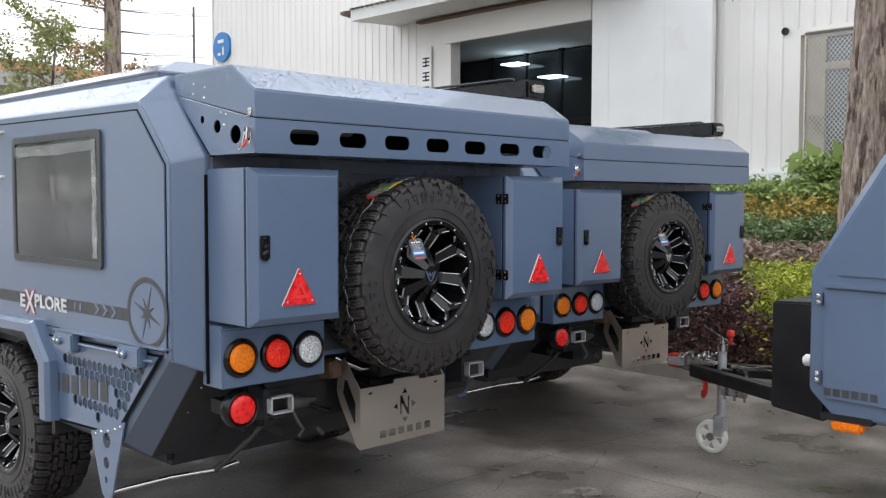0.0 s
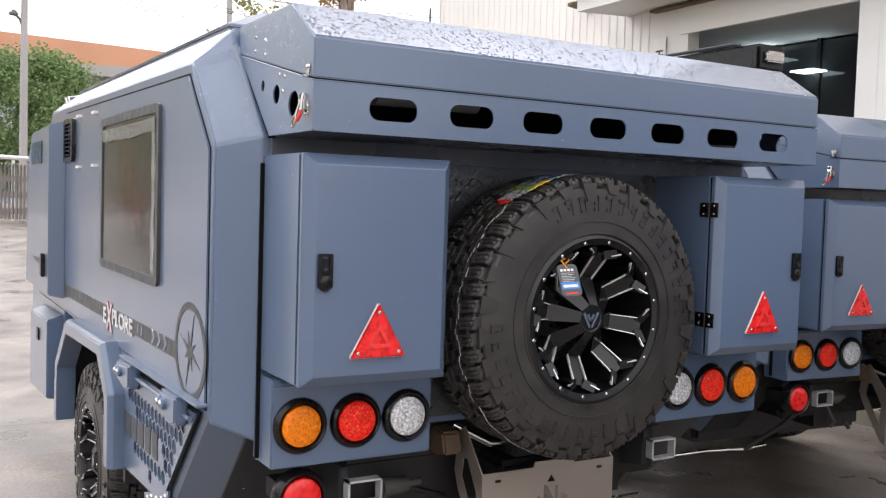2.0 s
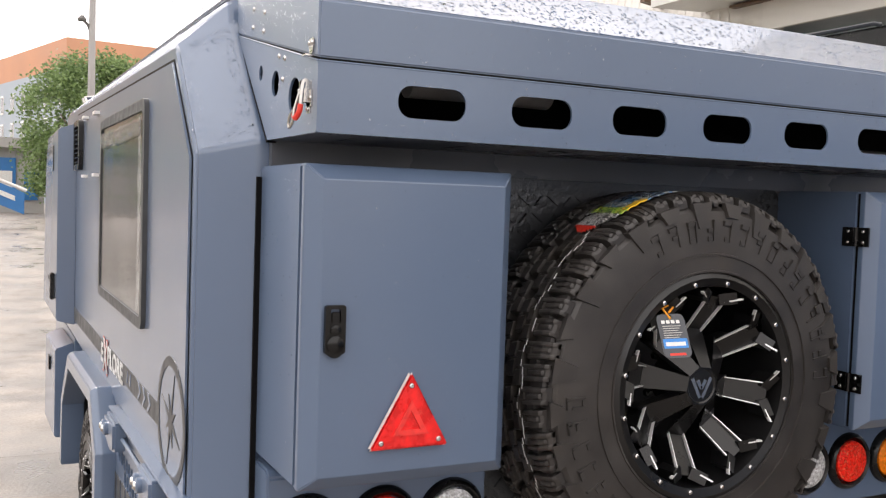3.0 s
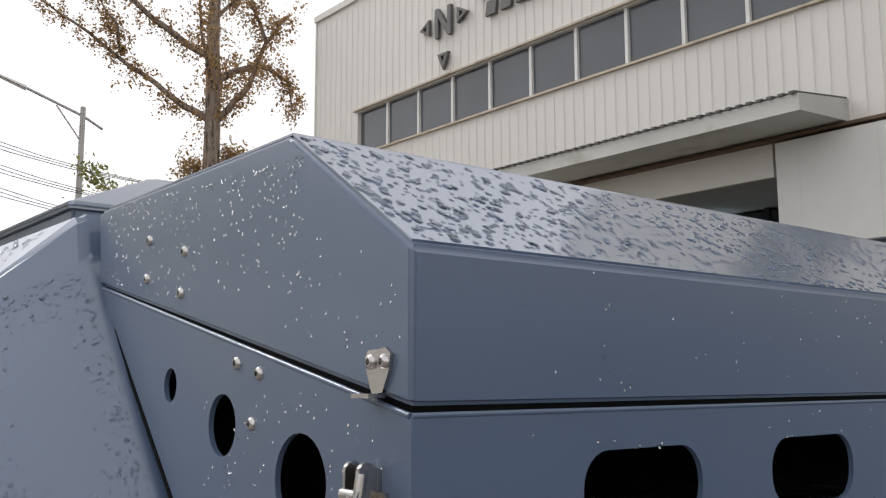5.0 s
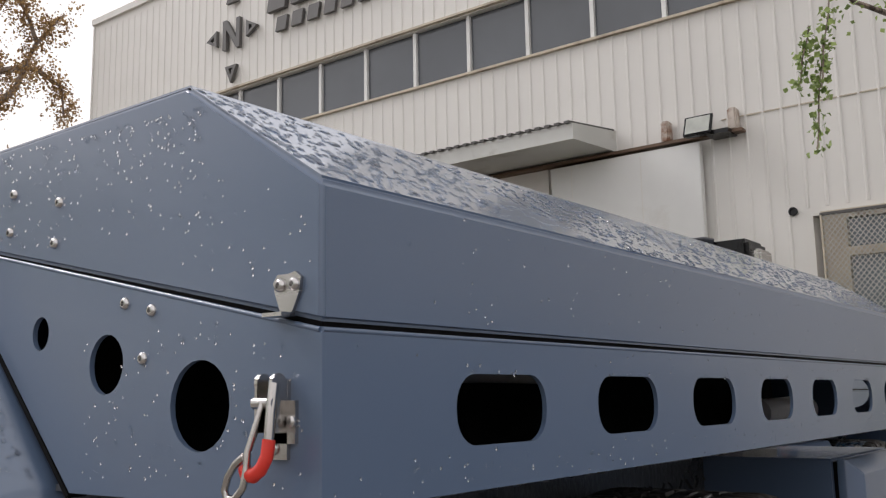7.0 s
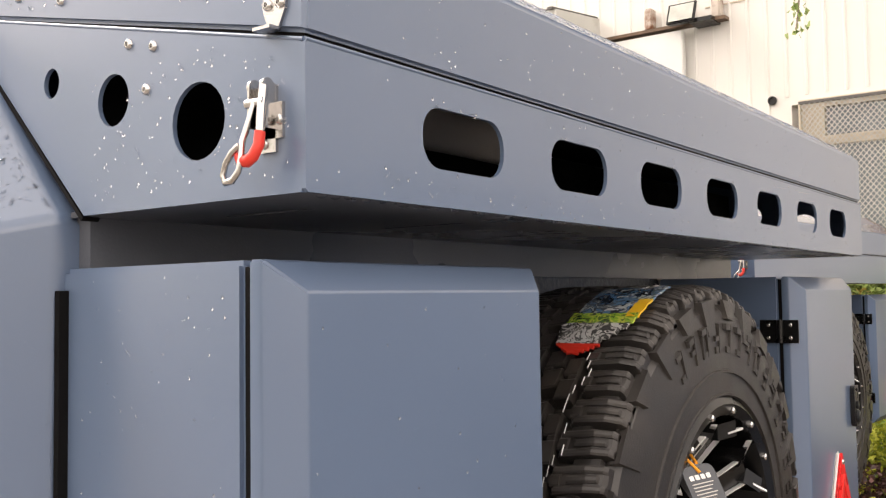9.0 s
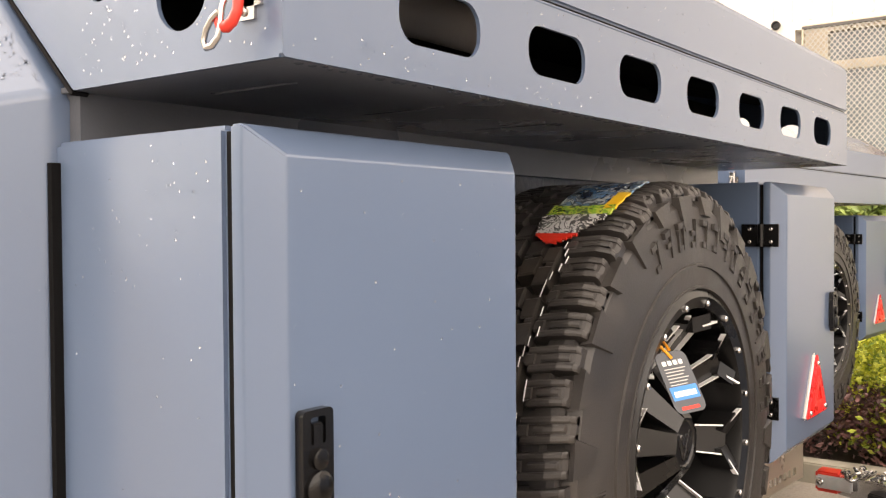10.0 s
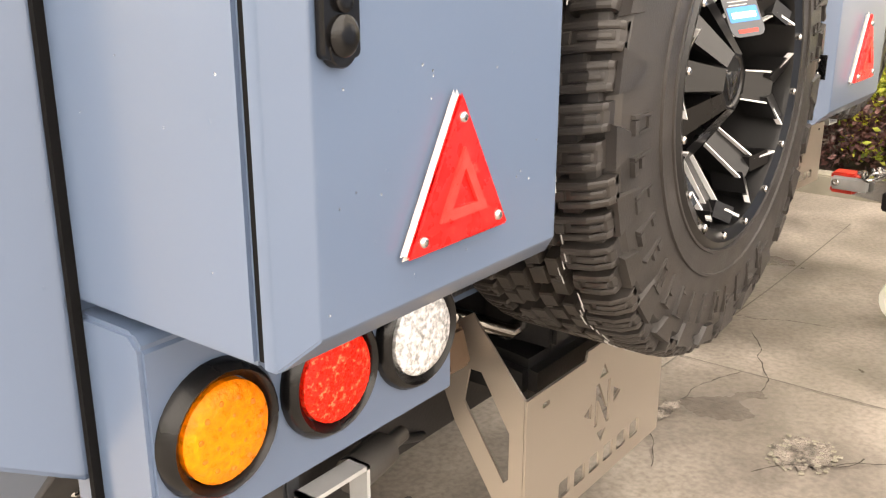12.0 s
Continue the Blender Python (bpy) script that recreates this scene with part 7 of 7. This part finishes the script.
# long block with an orange parapet
ob_ = thing("office_block", (10, 92, fz(5, 90)), "long grey-blue block with an orange parapet", "building")
bz = fz(5, 90)
A, B, C = Vector((2.3, 103, 0)), Vector((7.6, 81.3, 0)), Vector((52, 87, 0))
for p, q, nm in ((A, B, "side"), (B, C, "front")):
    for z0, z1, m, wn_ in ((bz - 1, bz + 10.9, GREY_WALL, "wall"), (bz + 10.9, bz + 13.2, ORANGE_WALL, "parapet")):
        d = Vector((q.y - p.y, -(q.x - p.x), 0)).normalized() * -0.5
        part(wn_, loft(bmesh.new(), [[(v.x, v.y, z0) for v in (p, q, q + d, p + d)], [(v.x, v.y, z1) for v in (p, q, q + d, p + d)]]), m, ob_, smooth=0)
    num = 7 if nm == "side" else 12
    for i in range(num):
        for zz in (bz + 2.0, bz + 5.4, bz + 8.0):
            c0 = p.lerp(q, (i + 0.35) / num)
            c1 = p.lerp(q, (i + 0.62) / num)
            d = Vector((q.y - p.y, -(q.x - p.x), 0)).normalized() * 0.06
            win = part("window", loft(bmesh.new(), [[(v.x, v.y, zz) for v in (c0 - d, c1 - d, c1 + d, c0 + d)], [(v.x, v.y, zz + 1.7) for v in (c0 - d, c1 - d, c1 + d, c0 + d)]]), WHITE_TRIM, ob_, smooth=0)
            e0, e1 = c0.lerp(c1, 0.12), c0.lerp(c1, 0.88)
            part("pane", loft(bmesh.new(), [[(v.x, v.y, zz + 0.15) for v in (e0 - d * 1.4, e1 - d * 1.4, e1 + d * 1.4, e0 + d * 1.4)], [(v.x, v.y, zz + 1.55) for v in (e0 - d * 1.4, e1 - d * 1.4, e1 + d * 1.4, e0 + d * 1.4)]]), FAR_GLASS, win, smooth=0)
bb = thing("tower_block", (-6, 62, bz), "plain brown rendered block", "building")
part("wall", boxed(-14, 1.98, 56.5, 68, bz - 1, bz + 11.4), BROWN_WALL, bb, smooth=0)
part("roof_edge", boxed(-14.2, 2.05, 56.3, 68.2, bz + 11.4, bz + 11.7), GREY_SLAB, bb, smooth=0)
# low guard house with notice boards
ghz = fz(3, 44)
go = thing("guard_house", (1.0, 50, ghz), "low grey guard house with blue notice boards", "building")
part("wall", boxed(-6.0, 4.2, 48.5, 52, ghz - 0.1, ghz + 2.95), GREY_SLAB, go, smooth=0)
part("roof", boxed(-6.4, 4.6, 48.0, 52.4, ghz + 2.95, ghz + 3.4), GREY_SLAB, go, smooth=0)
part("notice_board", boxed(1.75, 3.0, 48.4, 48.5, ghz + 0.5, ghz + 2.5), BLUE_SIGN, go, smooth=0)
part("notice_sheet", boxed(1.9, 2.85, 48.36, 48.4, ghz + 0.6, ghz + 1.9), PRINT_WHITE, go, smooth=0)
part("notice_board", boxed(3.35, 3.95, 48.4, 48.5, ghz + 0.6, ghz + 1.9), BLUE_SIGN, go, smooth=0)
# boom barrier with a blue banner hung on it
nz = fz(2, 31)
bn = thing("boom_barrier", (-4.0, 31.5, nz), "slanted boom barrier hung with a blue banner", "barrier")
qb = lambda t, s: (2.69 - 4.2 * t, 31.5, 0.98 + 1.75 * t + 0.64 * s)
part("banner_board", loft(bmesh.new(), [[qb(0, 0), qb(1, 0), qb(1, 1), qb(0, 1)], [(a2, b2 + 0.05, c2) for a2, b2, c2 in (qb(0, 0), qb(1, 0), qb(1, 1), qb(0, 1))]]), BLUE_SIGN, bn, smooth=0)
for i in range(4):
    t0, t1 = 0.06 + 0.22 * i, 0.06 + 0.22 * i + 0.15
    part("banner_bar", loft(bmesh.new(), [[(a2, b2 - 0.02, c2) for a2, b2, c2 in (qb(t0, 0.45), qb(t1, 0.45), qb(t1, 0.68), qb(t0, 0.68))], [(a2, b2 + 0.01, c2) for a2, b2, c2 in (qb(t0, 0.45), qb(t1, 0.45), qb(t1, 0.68), qb(t0, 0.68))]]), PRINT_WHITE, bn, smooth=0)
part("boom_arm", tube(bmesh.new(), [(2.75, 31.53, 1.68), (-4.0, 31.53, 4.45)], 0.05, 8), WHITE_TRIM, bn)
part("boom_post", boxed(-4.3, -3.8, 31.2, 31.8, nz - 0.02, 4.6), ORANGE_WALL, bn, bevel=0.03)


# poles and wires
def pole(az, d, h, seed, label, arm=False, eye=(0.87, 0.53), thick=1.0, arms=3):
    x, y = polar(az, d, eye)
    g = fz(x, y)
    root = thing("street_lamp" if arm else "utility_pole", (x, y, g), label, "lamp" if arm else "pole")
    part("post", tube(bmesh.new(), [(x, y, g), (x, y, g + h)], [0.16 * thick, 0.10 * thick], 10), GREY_SLAB if thick == 1.0 else SIGN_GREY, root)
    if arm:
        part("arm", tube(bmesh.new(), [(x + 0.78, y, g + h - 0.75), (x, y, g + h - 0.35), (x - 2.1, y, g + h + 0.35)], 0.05, 6), GREY_SLAB, root)
        part("lamp_head", loft(bmesh.new(), [[(x - 2.1, y - 0.15, g + h + 0.28), (x - 2.1, y + 0.15, g + h + 0.28), (x - 2.1, y + 0.1, g + h + 0.42), (x - 2.1, y - 0.1, g + h + 0.42)], [(x - 3.3, y - 0.12, g + h + 0.66), (x - 3.3, y + 0.12, g + h + 0.66), (x - 3.3, y + 0.08, g + h + 0.74), (x - 3.3, y - 0.08, g + h + 0.74)]]), STEEL, root, bevel=0.02)
        part("brace", tube(bmesh.new(), [(x, y, g + h - 1.4), (x - 1.0, y, g + h - 0.1)], 0.03, 5), GREY_SLAB, root)
    else:
        for k in range(arms):
            part("cross_arm", boxed(x - 0.4, x + 0.4, y - 0.06, y + 0.06, g + h - 0.4 - 0.8 * k, g + h - 0.28 - 0.8 * k), GREY_SLAB, root, smooth=0)
    return Vector((x, y, g + h))


pole(17.5, 40, 11.9, 1, "grey street lamp with a long slanted arm", True)
t1 = pole(6.5, 38, 11.5, 2, "grey utility pole with cross arms")
part_lamp = t1 + Vector((-0.36, 0, -4.1))
lm = thing("pole_lamp", part_lamp, "small dark lamp on a bracket of the pole", "lamp")
part("lamp_arm", tube(bmesh.new(), [t1 + Vector((0, 0, -4.7)), t1 + Vector((-0.15, 0, -4.3)), part_lamp], 0.05, 6), SIGN_GREY, lm)
part("lamp_head", lathe(bmesh.new(), [(0.06, 0.12), (0.16, 0.0), (0.15, -0.08), (0.001, -0.09)], part_lamp, "z", 12), SIGN_GREY, lm)
t2 = pole(30.1, 38, 8.6, 3, "thin dark utility pole", eye=(0, 0), thick=0.45, arms=0)
for k in range(3):
    for s in (-0.6, 0.0, 0.6):
        bm = bmesh.new()
        a, b = t1 + Vector((s, 0, -0.35 - 0.8 * k)), t2 + Vector((s, 0, -0.3 - 0.8 * k))
        tube(bm, [a.lerp(b, i / 8) - Vector((0, 0, 1.0 * (1 - (i / 4 - 1) ** 2))) for i in range(9)], 0.014, 4)
        solo("overhead_wire", bm, BLACK, "thin dark overhead wire", "wire", "overhead wires")
        bm = bmesh.new()
        c = t1 + Vector((-40 + s, -2, 0.6 - 0.8 * k))
        tube(bm, [a.lerp(c, i / 8) - Vector((0, 0, 1.2 * (1 - (i / 4 - 1) ** 2))) for i in range(9)], 0.014, 4)
        solo("overhead_wire", bm, BLACK, "thin dark overhead wire", "wire", "overhead wires")


# parked car beyond the trailer's nose
def parked_car():
    cx, cy = 6.55, 31.0
    g = fz(cx, cy)
    root = thing("parked_car", (cx, cy, g), "brown parked car beyond the trailer", "car")
    prof = [(-2.55, 0.35), (-2.6, 0.85), (-2.3, 1.08), (-1.35, 1.18), (-0.75, 1.66), (0.9, 1.70), (1.75, 1.25), (2.45, 1.12), (2.6, 0.75), (2.55, 0.35)]
    x = lambda k, w: [(cx + k, cy + a * w, g + (b if b < 1.1 else 1.1 + (b - 1.1) * (0.96 if w < 1 else 1))) for a, b in prof]
    part("body", loft(bmesh.new(), [x(-1.02, 0.97), x(-0.92, 1.0), x(0.92, 1.0), x(1.02, 0.97)]), CAR_PAINT, root, bevel=0.05)
    part("side_windows", prism([(cy - 1.15, g + 1.22), (cy - 0.68, g + 1.58), (cy + 0.85, g + 1.60), (cy + 1.45, g + 1.26)], "x", cx - 1.035, cx + 1.035), BGLASS, root)
    for sx in (-0.95, 0.95):
        for sy in (-1.6, 1.6):
            w = part("wheel", lathe(bmesh.new(), [(0.24, -0.11), (0.38, -0.12), (0.40, 0), (0.38, 0.12), (0.24, 0.11)], (cx + sx, cy + sy, g + 0.40), "x", 24), RUBBER, root)
            part("rim", lathe(bmesh.new(), [(0.26, -0.10), (0.24, -0.125), (0.05, -0.10), (0.05, 0.10), (0.24, 0.125), (0.26, 0.10)], (cx + sx, cy + sy, g + 0.40), "x", 20), CHROME, w)
        part("mirror", boxed(cx + sx * 1.08 - 0.10, cx + sx * 1.08 + 0.10, cy - 1.02, cy - 0.86, g + 1.16, g + 1.32), CAR_PAINT, root, bevel=0.04)
    part("tail_lamp", boxed(cx - 0.98, cx - 0.60, cy - 2.58, cy - 2.50, g + 0.85, g + 1.0), RED_LENS, root, bevel=0.02)


parked_car()


# ---- plain walls that close the yard out of view ----
solo("wall_yard_west", boxed(-26.3, -26, -24, 34, GZ - 0.1, 5.0), CLADDING, "plain cream yard wall", "wall", kind="structure", smooth=0)
solo("wall_yard_south", boxed(-26, 12.3, -24.3, -24, GZ - 0.1, 5.0), CLADDING, "plain cream yard wall", "wall", kind="structure", smooth=0)
